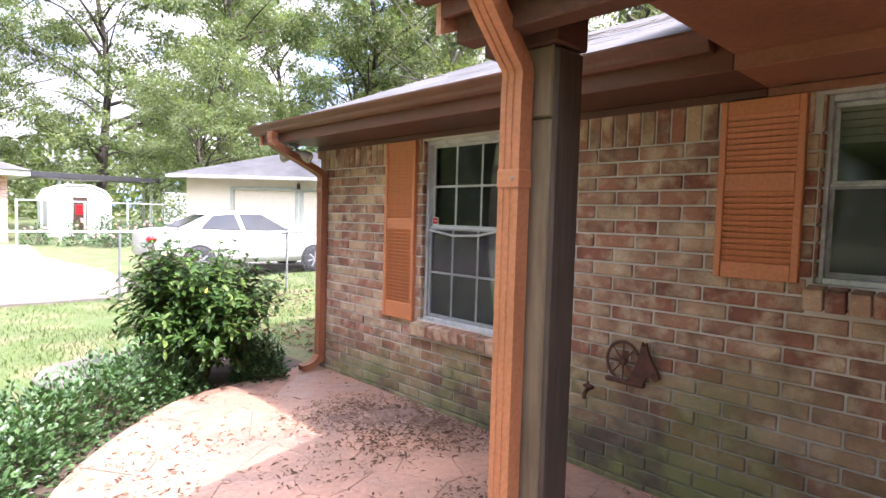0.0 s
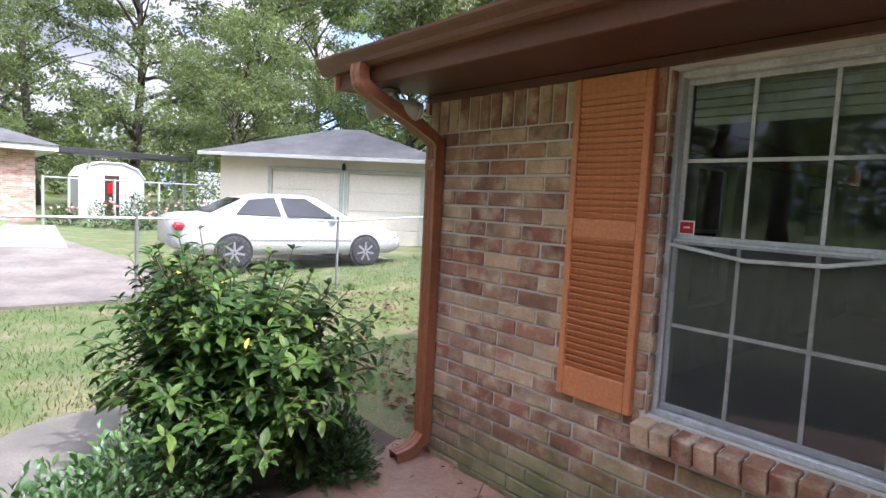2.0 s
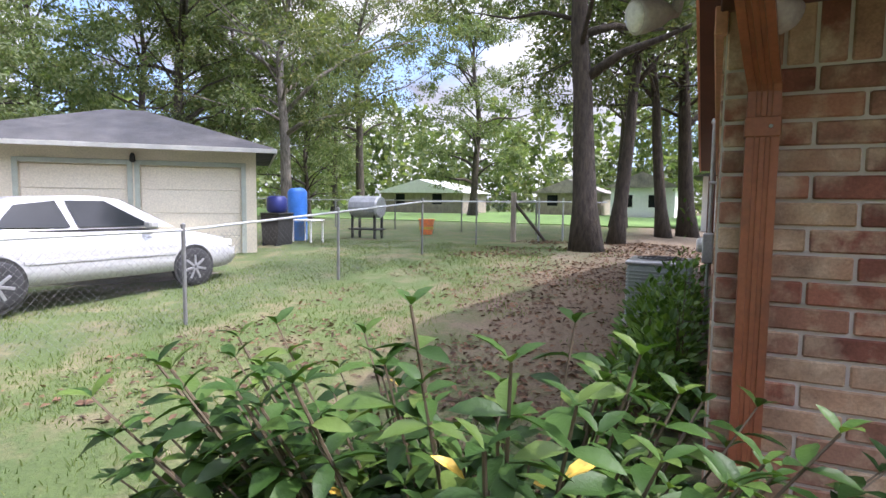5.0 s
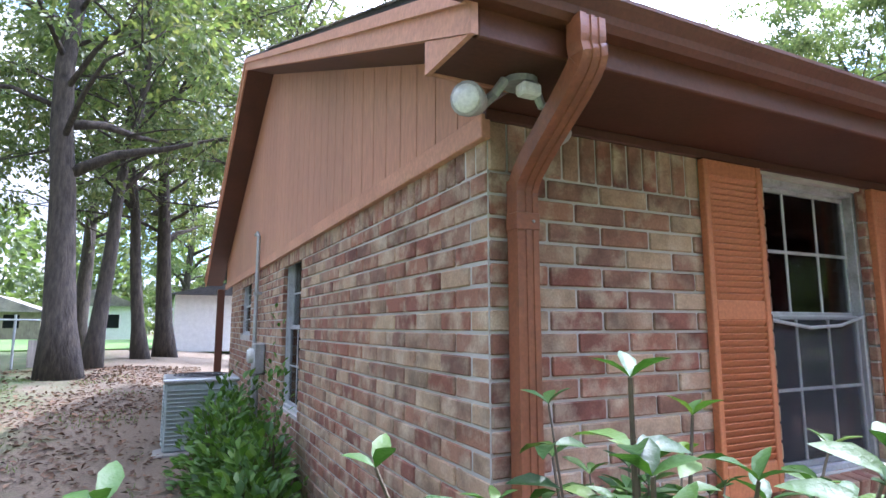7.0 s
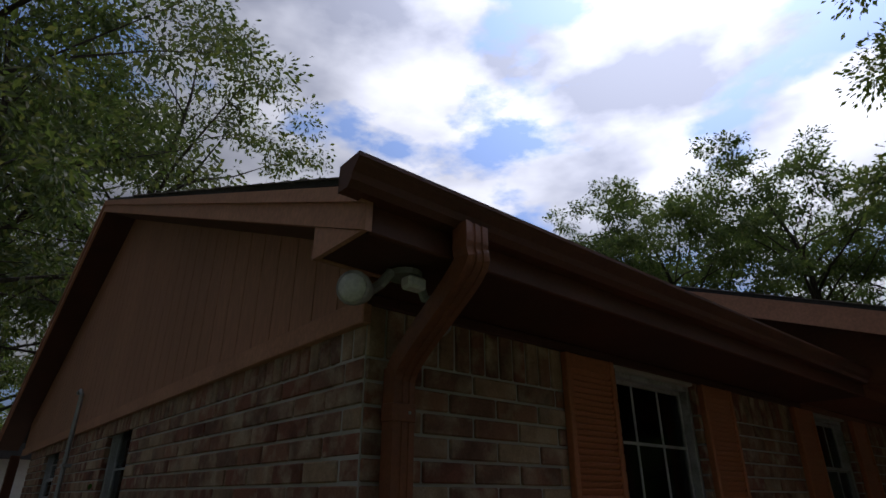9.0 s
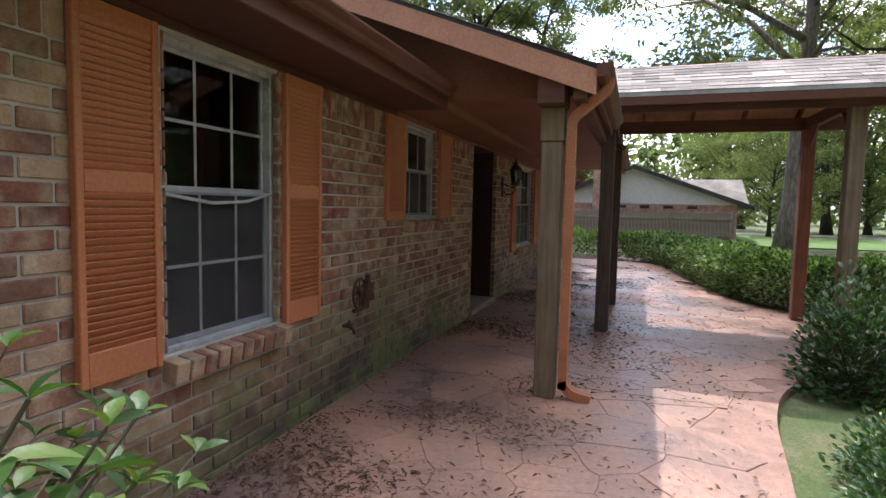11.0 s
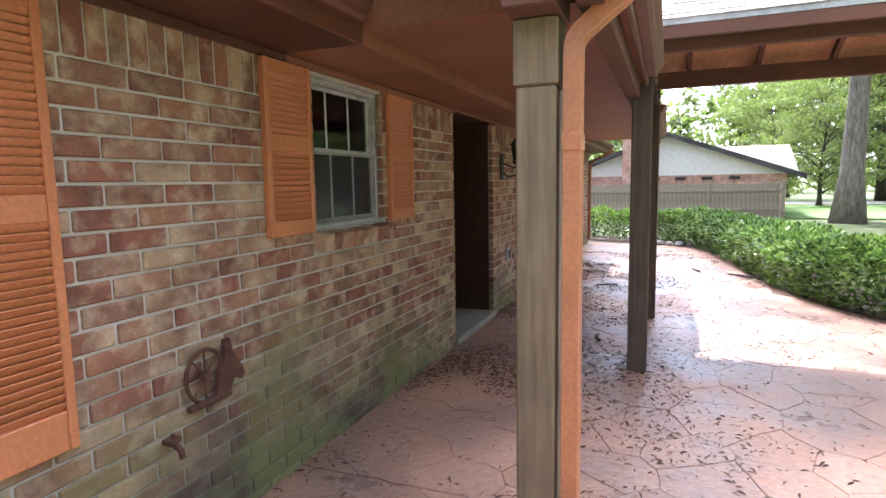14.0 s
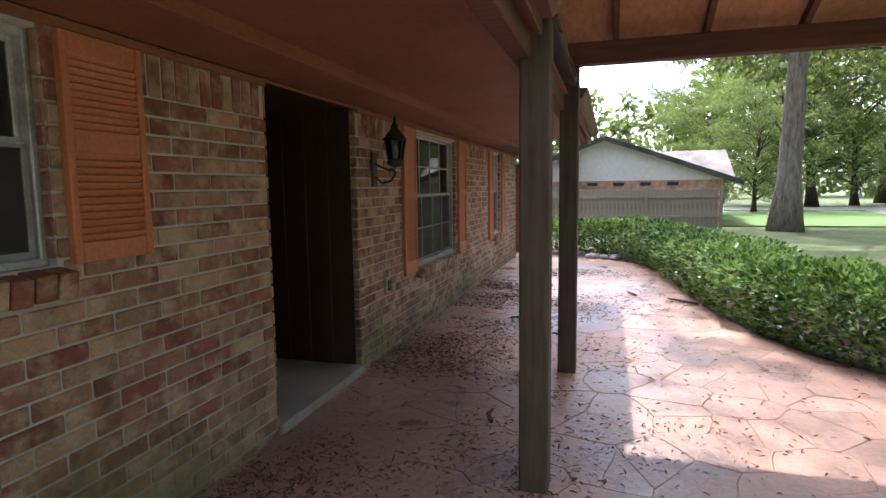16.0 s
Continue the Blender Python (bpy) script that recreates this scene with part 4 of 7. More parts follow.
s.box(CEIL_X0, PY + 0.03, 2.165, PX1 - 0.02, EAVE_Y - 0.001, 2.18)
structure("porch_ceiling", s, M_CEIL, "flat rust-brown porch ceiling panels", "ceiling")
s = Shape()
s.bevel_box(PX0 + 0.02, PY - 0.002, 2.12, 5.86, PY + 0.022, 2.24, 0.004)
s.bevel_box(8.1, PY - 0.002, 2.12, PX1 - 0.02, PY + 0.022, 2.24, 0.004)
structure("porch_fascia", s, M_TRIM, "brown fascia along the porch eave", "fascia")
s = Shape().bevel_box(PX0 + 0.03, -1.56, 2.05, PX1 - 0.03, -1.47, 2.164, 0.005)
structure("porch_beam", s, M_BEAM, "slim dark stained edge beam over the porch posts", "beam")
structure("porch_header", Shape().bevel_box(PX0 + 0.03, -1.42, 2.032, 3.70, -1.24, 2.20, 0.006), M_BEAM, "short dark stained header over the corner post", "beam")
gutter(PX0 - 0.05, 5.80, PY - 0.004, 2.255, "brown metal gutter along the porch eave")
gutter(8.12, PX1 + 0.05, PY - 0.004, 2.255, "short brown metal gutter on the porch eave")


# ---- posts ----
def post(x, y, top, size, material, label):
    th = empty("porch_post", label, "post", (x, y, 0), "porch posts")
    part("shaft", Shape().bevel_box(-size / 2, -size / 2, 0.0, size / 2, size / 2, top, 0.008), material, th)
    return th


post_a = post(3.60, -1.328, 1.80, 0.145, M_POST, "greyed square timber porch post with a spliced top")
part("top_block", Shape().bevel_box(-0.08, -0.08, 1.802, 0.08, 0.08, 2.03, 0.006), M_POST, post_a, "short timber cap block")
# thin board added to the +x face; it turns that side darker
part("side_board", Shape().bevel_box(0.0735, -0.07, 0.0, 0.095, 0.07, 2.02, 0.005), M_POST_DARK, post_a, "thin darker board added to one side of the post")
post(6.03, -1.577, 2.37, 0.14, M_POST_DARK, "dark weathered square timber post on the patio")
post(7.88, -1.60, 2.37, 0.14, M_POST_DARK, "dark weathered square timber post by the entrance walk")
post(6.09, -3.86, 2.37, 0.14, M_POST, "brown weathered square timber post under the walkway canopy")
post(7.73, -3.86, 2.37, 0.14, M_POST_RED, "reddish stained square timber post under the walkway canopy")

# ---- walkway canopy ----
CY0, CY1 = -1.30, -4.45
CXR, CZR = 6.93, 3.06
CX0, CX1, CZE = 5.78, 8.08, 2.54
canopy = empty("canopy", "gabled timber walkway canopy with shingle roof and open rafters", "canopy", (CXR, -2.9, 2.2))
csl = (CZR - CZE) / (CXR - CX0)


def canopy_z(x):
    return CZR - csl * abs(x - CXR)


for xb in (6.06, 7.82):
    put_part("beam", Shape().bevel_box(xb - 0.04, CY1 + 0.1, 2.372, xb + 0.04, CY0, 2.53, 0.006), M_BEAM, canopy)
put_part("tie_beam", Shape().bevel_box(6.101, -3.90, 2.38, 7.779, -3.83, 2.52, 0.006), M_BEAM, canopy)
put_part("ridge_beam", Shape().bevel_box(CXR - 0.02, CY1 + 0.05, CZR - 0.2, CXR + 0.02, CY0, CZR - 0.045, 0.004), M_BEAM, canopy)
yy = CY1 + 0.06
while yy < CY0:
    for sx in (-1, 1):
        xe = CX0 + 0.02 if sx < 0 else CX1 - 0.02
        o = [(CXR + sx * 0.021, canopy_z(CXR) - 0.045), (xe, canopy_z(xe) - 0.045), (xe, canopy_z(xe) - 0.13), (CXR + sx * 0.021, canopy_z(CXR) - 0.14)]
        put_part("rafter", Shape().prism(o, "y", yy, yy + 0.04), M_BEAM, canopy)
    yy += 0.61
for sx in (-1, 1):
    xe = CX0 if sx < 0 else CX1
    put_part("roof_deck", Shape().prism([(CXR, CZR - 0.004), (xe, canopy_z(xe) - 0.004), (xe, canopy_z(xe) - 0.043), (CXR, CZR - 0.043)], "y", CY1, CY0 + 0.5), M_DECK, canopy, "bare brown roof sheathing")
    put_part("eave_board", Shape().bevel_box(xe - 0.012, CY1 - 0.01, canopy_z(xe) - 0.13, xe + 0.012, CY0, canopy_z(xe) - 0.045, 0.003), M_TRIM, canopy)
    put_part("drip_edge", Shape().box(xe - 0.016 if sx < 0 else xe - 0.03, CY1 - 0.015, canopy_z(xe) - 0.044, xe + 0.03 if sx < 0 else xe + 0.016, CY0, canopy_z(xe) - 0.002), M_GALV, canopy)
    sh = shingles(CY1 - 0.02, CY0 + 0.7, xe - 0.02 * (-sx), CXR, canopy_z, csl, canopy, along="y", flip=-sx)
    sh.matrix_parent_inverse = Matrix.Translation(-canopy.location)
    put_part("brace", Shape().tube([(CXR + sx * 0.87, -3.86, 2.05), (CXR + sx * 0.45, -3.86, 2.4)], 0.03, 4), M_BEAM, canopy)
put_part("gable_board", Shape().prism([(CX0, CZE - 0.01), (CXR, CZR - 0.01), (CX1, CZE - 0.01), (CX1, CZE - 0.15), (CXR, CZR - 0.15), (CX0, CZE - 0.15)], "y", CY1 - 0.02, CY1 + 0.0), M_TRIM, canopy)


# ---- downspouts ----
def downspout(name_label, pts, w, d, material, joints=()):
    """Rectangular ribbed pipe along points, with elbows."""
    th = empty("downspout", name_label, "downspout", pts[-1], "downspouts")
    s = Shape()
    P = [Vector(p) for p in smooth_loop(pts, 5)]
    ribs = [(-1, -1), (-0.5, -1), (-0.45, -0.86), (-0.2, -0.86), (-0.15, -1), (0.15, -1), (0.2, -0.86), (0.45, -0.86), (0.5, -1), (1, -1), (1, 1), (-1, 1)]
    k0 = len(s.v)
    for i, p in enumerate(P):
        dvec = (P[min(i + 1, len(P) - 1)] - P[max(i - 1, 0)]).normalized()
        right = Vector((1, 0, 0))
        if abs(dvec.x) > 0.9:
            right = Vector((0, 0, 1))
        right = (right - dvec * right.dot(dvec)).normalized()
        out = dvec.cross(right).normalized()
        for a, b in ribs:
            s.v.append(tuple(p + right * a * w / 2 - out * b * d / 2))
    n = len(ribs)
    for i in range(len(P) - 1):
        for j in range(n):
            j2 = (j + 1) % n
            s.f.append((k0 + i * n + j, k0 + i * n + j2, k0 + (i + 1) * n + j2, k0 + (i + 1) * n + j))
    put_part("pipe", s, material, th)
    for jx, jy, jz in joints:
        put_part("sleeve", Shape().bevel_box(jx - w / 2 - 0.004, jy - d / 2 - 0.004, jz - 0.03, jx + w / 2 + 0.004, jy + d / 2 + 0.004, jz + 0.03, 0.003), material, th)
        put_part("rivet", Shape().lathe([(0.006, 0), (0.005, -0.004), (0.0, -0.005)], (jx + 0.02, jy - d / 2 - 0.004, jz), "y", 8), M_GALV, th)
    return th


downspout("copper-brown metal downspout at the house corner", [(0.02, -0.51, 2.19), (0.02, -0.51, 2.12), (0.04, -0.47, 2.06), (0.09, -0.16, 1.90), (0.11, -0.055, 1.82), (0.11, -0.05, 1.70), (0.11, -0.05, 0.20), (0.11, -0.055, 0.12), (0.10, -0.13, 0.045), (0.09, -0.24, 0.02)],
          0.088, 0.062, M_COPPER, [(0.11, -0.05, 1.70)])
downspout("orange metal downspout fixed to the front porch post", [(3.615, -1.690, 2.22), (3.615, -1.685, 2.17), (3.605, -1.650, 2.12), (3.585, -1.518, 2.01), (3.580, -1.461, 1.95), (3.575, -1.455, 1.86), (3.575, -1.455, 1.60), (3.575, -1.455, 0.2), (3.575, -1.458, 0.12), (3.575, -1.518, 0.05), (3.575, -1.648, 0.02)],
          0.085, 0.06, M_COPPER_LIGHT, [(3.575, -1.455, 1.60)])
downspout("brown metal downspout at the far house corner", [(LEN_X - 0.1, -0.51, 2.19), (LEN_X - 0.1, -0.5, 2.1), (LEN_X - 0.1, -0.1, 1.9), (LEN_X - 0.1, -0.05, 1.75), (LEN_X - 0.1, -0.05, 0.1)],
          0.085, 0.06, M_COPPER)


# ---- ground ----
def grid_sheet(x0, x1, y0, y1, step, hz):
    s = Shape()
    nx, ny = int((x1 - x0) / step) + 1, int((y1 - y0) / step) + 1
    for j in range(ny):
        for i in range(nx):
            x, y = x0 + i * step, y0 + j * step
            s.v.append((x, y, hz(x, y)))
    for j in range(ny - 1):
        for i in range(nx - 1):
            k = j * nx + i
            s.f.append((k, k + 1, k + nx + 1, k + nx))
    return s


def ground_z_full(x, y):
    far = max(abs(x), abs(y))
    z = ground_height(x, y)
    if far < 60:
        z += 0.025 * noise.noise((x * 0.5, y * 0.5, 0))
    return z


s = Shape()
xs = [-900, -300, -120, -60] + [-40 + 1.0 * k for k in range(91)] + [70, 120, 300, 900]
ys = [-900, -300, -120, -60, -40] + [-30 + 1.0 * k for k in range(81)] + [70, 120, 300, 900]
for yv in ys:
    for xv in xs:
        s.v.append((xv, yv, ground_z_full(xv, yv)))
nx = len(xs)
for j in range(len(ys) - 1):
    for i in range(nx - 1):
        k = j * nx + i
        s.f.append((k, k + 1, k + nx + 1, k + nx))
structure("ground", s, M_LAWN, "patchy lawn with bare littered soil in the side yard", "ground", True)

# stamped patio
LEFT_EDGE = smooth_loop([(-0.16, 0.0), (0.02, -0.45), (0.12, -0.95), (0.28, -1.45), (0.94, -2.11), (1.62, -2.50), (2.6, -2.68), (3.77, -2.84), (4.6, -3.12), (5.25, -3.7), (5.5, -4.6), (5.5, -9.0)], 5)
RIGHT_EDGE = smooth_loop([(7.75, -9.0), (7.72, -5.2), (7.96, -4.55), (8.47, -3.87), (9.17, -3.45), (10.78, -3.02), (13.4, -2.75), (14.7, -2.3), (15.2, -1.2), (15.3, 0.0)], 5)
PATIO = LEFT_EDGE + RIGHT_EDGE
patio = structure("patio", Shape().prism(PATIO, "z", -0.16, -0.007), M_JOINT, "salmon stamped-concrete patio in a random flagstone pattern", "patio")


def clip(poly, nx_, ny_, c):
    """Keep the side of a polygon where nx*x + ny*y <= c."""
    out = []
    for i in range(len(poly)):
        a, b = poly[i - 1], poly[i]
        da, db = nx_ * a[0] + ny_ * a[1] - c, nx_ * b[0] + ny_ * b[1] - c
        if (da <= 0) != (db <= 0):
            t = da / (da - db)
            out.append((a[0] + (b[0] - a[0]) * t, a[1] + (b[1] - a[1]) * t))
        if db <= 0:
            out.append(b)
    return out


rng = random.Random(7)
seeds = []
gx = -0.6
while gx < 15.6:
    gy = -9.2
    while gy < 0.4:
        seeds.append((gx + rng.uniform(-0.2, 0.2), gy + rng.uniform(-0.19, 0.19)))
        gy += 0.345
    gx += 0.375
cells = []
grid = {}
for p in seeds:
    grid.setdefault((int(p[0] // 0.5), int(p[1] // 0.5)), []).append(p)
for p in seeds:
    poly = [(p[0] - 0.6, p[1] - 0.6), (p[0] + 0.6, p[1] - 0.6), (p[0] + 0.6, p[1] + 0.6), (p[0] - 0.6, p[1] + 0.6)]
    ci, cj = int(p[0] // 0.5), int(p[1] // 0.5)
    for di in (-2, -1, 0, 1, 2):
        for dj in (-2, -1, 0, 1, 2):
            for q in grid.get((ci + di, cj + dj), ()):
                if q is not p and poly:
                    dx, dy = q[0] - p[0], q[1] - p[1]
                    ln = math.hypot(dx, dy)
                    if ln < 1.2:
                        poly = clip(poly, dx / ln, dy / ln, (dx * (p[0] + q[0]) + dy * (p[1] + q[1])) / 2 / ln - 0.0015)
    poly = clip(poly, 0, 1, -0.004)
    if len(poly) < 3:
        continue
    # a straight saw-cut joint crosses the slab beside the corner post
    for half in (clip(poly, 1, 0, 3.862), clip(poly, -1, 0, -3.874)):
        if len(half) < 3:
            continue
        cx, cy = sum(a for a, _ in half) / len(half), sum(b for _, b in half) / len(half)
        if all(inside(cx + (a - cx) * 0.96, cy + (b - cy) * 0.96, PATIO) for a, b in half):
            cells.append((cx, cy, half))


def stone_shape(s, poly, cx, cy, ox, oy, top):
    """A flagstone with a soft wavy edge."""
    ring = []
    for i in range(len(poly)):
        a, b = poly[i], poly[(i + 1) % len(poly)]
        for t in (0.0, 0.33, 0.67):
            x, y = a[0] + (b[0] - a[0]) * t, a[1] + (b[1] - a[1]) * t
            w = 0.022 * noise.noise((x * 6, y * 6, 3))
            w2 = 0.022 * noise.noise((x * 6, y * 6, 9))
            ring.append((x + w, y + w2))
    k, n = len(s.v), len(ring)
    s.v += [(x - ox, y - oy, -0.012) for x, y in ring]
    s.v += [(x - ox, y - oy, top - 0.003) for x, y in ring]
    s.v += [(cx + (x - cx) * 0.984 - ox, cy + (y - cy) * 0.984 - oy, top) for x, y in ring]
    for i in range(n):
        j = (i + 1) % n
        s.f += [(k + i, k + j, k + n + j, k + n + i), (k + n + i, k + n + j, k + 2 * n + j, k + 2 * n + i)]
    s.f.append(tuple(range(k + 2 * n, k + 3 * n)))


# ---- leaves, shrubs, trees ----
def leaf_verts(length, width, fold=0.25, curl=0.25):
    """A pointed folded leaf from (0,0,0) along +x: 3 cross rows."""
    L, W = length, width
    rows = [(0.0, 0.06), (0.28, 0.75), (0.58, 1.0), (0.84, 0.55)]
    v, f = [], []
    for t, w in rows:
        z = -curl * L * t * t
        v += [(L * t, -W / 2 * w, z + fold * W / 2 * w), (L * t, 0, z), (L * t, W / 2 * w, z + fold * W / 2 * w)]
    v.append((L, 0, -curl * L))
    for i in range(3):
        a = 3 * i
        f += [(a, a + 1, a + 4, a + 3), (a + 1, a + 2, a + 5, a + 4)]
    f += [(9, 10, 12), (10, 11, 12)]
    return np.array(v), f


def scatter(s, base, faces, mats):
    """Append many posed copies of one little mesh to a shape (numpy, joined)."""
    k = len(s.v)
    nb = len(base)
    for M in mats:
        R = np.array(M)
        vv = base @ R[:3, :3].T + R[:3, 3]
        s.v += [tuple(p) for p in vv.tolist()]
        s.f += [tuple(i + k for i in q) for q in faces]
        k += nb


def quad_leaf(l, w):
    return np.array([(0, 0, 0), (l * 0.5, -w / 2, l * 0.06), (l, 0, -l * 0.08), (l * 0.5, w / 2, l * 0.06)]), [(0, 1, 2, 3)]


def aim(p, d, roll, scale=1.0):
    """A pose at p whose +x looks along d."""
    d = Vector(d).normalized()
    q = d.to_track_quat('X', 'Z')
    return Matrix.Translation(p) @ q.to_matrix().to_4x4() @ Matrix.Rotation(roll, 4, 'X') @ Matrix.Diagonal((scale, scale, scale, 1))


def gardenia(cx, cy, z0, radius, height, label, twigs=540):
    """Upright shrub: forked stems ending in whorls of large glossy leaves."""
    rg = random.Random(11)
    th = empty("gardenia_bush", label, "shrub", (cx, cy, z0))
    stems, leaves, yel = Shape(), Shape(), Shape()
    lv, lf = leaf_verts(0.086, 0.038, 0.34, 0.34)
    mats, ymats = [], []
    # long shoots that stand out from the rounded mass, then the mass itself
    shoots = [(0.48, -0.24, 1.10), (0.36, -0.22, 1.02), (0.30, -0.12, 1.13), (0.42, -0.30, 0.98), (0.60, -0.16, 1.06), (-0.68, -0.24, 0.95), (-0.60, -0.30, 0.92), (-0.65, -0.42, 0.88), (-0.45, -0.38, 0.93), (-0.48, -0.2, 1.12), (-0.70, -0.15, 1.0), (-0.05, -0.23, 1.23), (0.55, 0.05, 1.16), (-0.25, -0.3, 1.22)]
    # a denser side towards the lawn
    shoots += [(-0.50 + rg.uniform(-0.22, 0.34), -0.17 + rg.uniform(-0.18, 0.2), rg.uniform(0.5, 1.2)) for _ in range(70)]
    for i in range(twigs + len(shoots)):
        a = rg.uniform(0, 2 * math.pi)
        e = math.acos(rg.uniform(-0.72, 1.0))
        rr = rg.uniform(0.72, 1.05) if i % 4 else rg.uniform(0.35, 0.7)
        lump = 1 + 0.5 * noise.noise((math.cos(a) * 2.1, math.sin(a) * 2.1, math.cos(e) * 2.1))
        tip = Vector((math.cos(a) * math.sin(e) ** 0.75 * radius * rr * lump, math.sin(a) * math.sin(e) ** 0.75 * radius * rr * 0.62 * lump, height * 0.5 + math.cos(e) * height * 0.5 * rr * lump))
        if tip.z < 0.42:
            tip.x, tip.y = tip.x * 0.8, tip.y * 0.8
        tip.z = max(0.12, tip.z + rg.uniform(-0.06, 0.06) + (rg.uniform(0.05, 0.2) if i % 17 == 0 and tip.z > height * 0.6 else 0))
        if i >= twigs:
            tip = Vector(shoots[i - twigs])
        fork = Vector((tip.x * 0.35, tip.y * 0.35, height * 0.28 + 0.2 * tip.z))
        root = Vector((rg.uniform(-0.07, 0.07), rg.uniform(-0.07, 0.07), 0))
        if i % 3 == 0:
            stems.tube([root, (root + fork) / 2 + Vector((rg.uniform(-.03, .03), rg.uniform(-.03, .03), 0)), fork, (fork + tip) / 2 + Vector((0, 0, 0.03)), tip], [0.014, 0.012, 0.008, 0.005, 0.003], 5)
        else:
            stems.tube([fork, (fork + tip) / 2 + Vector((0, 0, 0.03)), tip], [0.006, 0.004, 0.0025], 4)
        axis = (tip - fork).normalized() * 0.6 + Vector((0, 0, 0.6))
        axis.normalize()
        side = axis.orthogonal().normalized()
        n_whorl = rg.randint(4, 6) if i < twigs else 8
        for wv in range(n_whorl):
            base = tip - (tip - fork) * (wv * 0.115)
            k = 3
            for j in range(k):
                ang = 2 * math.pi * j / k + wv * 1.05 + rg.uniform(-0.3, 0.3)
                out = Matrix.Rotation(ang, 3, axis) @ side
                rise = 1.0 if wv == 0 else rg.uniform(0.0, 0.55)
                d = out + axis * rise
                sc = rg.uniform(0.55, 0.8) if wv == 0 else rg.uniform(0.8, 1.25)
                mats.append(aim(base, d, rg.uniform(-0.5, 0.5), sc))
                if rg.random() < 0.0035:
                    ymats.append(mats.pop())
    scatter(leaves, lv, lf, mats)
    part("branchwork", stems, M_STEM, th)
    part("foliage", leaves, M_LEAF_GARD, th, "", True)
    for m in ymats:
        yel = Shape()
        scatter(yel, lv, lf, [m])
        part("yellow_leaf", yel, M_YELLOW, th, "yellowed leaf")
    return th


def leaf_mass(points, leaf_l, leaf_w, rg, up=0.5, quads=False):
    """Leaves at points (place, outward direction)."""
    s = Shape()
    if quads:
        lv, lf = quad_leaf(leaf_l, leaf_w)
    else:
        lv, lf = leaf_verts(leaf_l, leaf_w)
    scatter(s, lv, lf, [aim(p, Vector(d) + Vector((rg.uniform(-.7, .7), rg.uniform(-.7, .7), up + rg.uniform(-.5, .5))), rg.uniform(-1, 1), rg.uniform(0.65, 1.3)) for p, d in points])
    return s


def low_shrub(name, cx, cy, rx, ry, h, n, label, category="shrub", material=None, leaf=0.036):
    """A low rounded shrub with small leaves and stems."""
    rg = random.Random(int(cx * 100 + cy * 1000))
    z0 = ground_height(cx, cy) + 0.02
    th = empty(name, label, category, (cx, cy, z0), "low shrubs")
    pts, stems = [], Shape()
    for i in range(n):
        a, e = rg.uniform(0, 2 * math.pi), math.acos(rg.uniform(-0.1, 1.0))
        r = rg.uniform(0.5, 1.05)
        lump = 1 + 0.28 * noise.noise((math.cos(a) * 2 + cx, math.sin(a) * 2 + cy, e * 2))
        p = Vector((math.cos(a) * math.sin(e) * rx, math.sin(a) * math.sin(e) * ry, max(0.02, math.cos(e) * h))) * r * lump
        pts.append((p, (p.x / rx, p.y / ry, p.z / h + 0.3)))
        if i % 25 == 0:
            stems.tube([(rg.uniform(-.05, .05), rg.uniform(-.05, .05), 0), p * 0.6, p * 0.97], [0.006, 0.004, 0.002], 4)
    part("branchwork", stems, M_STEM, th)
    part("foliage", leaf_mass(pts, leaf, leaf * 0.58, rg, 0.15), material or M_LEAF_SHRUB, th)
    return th


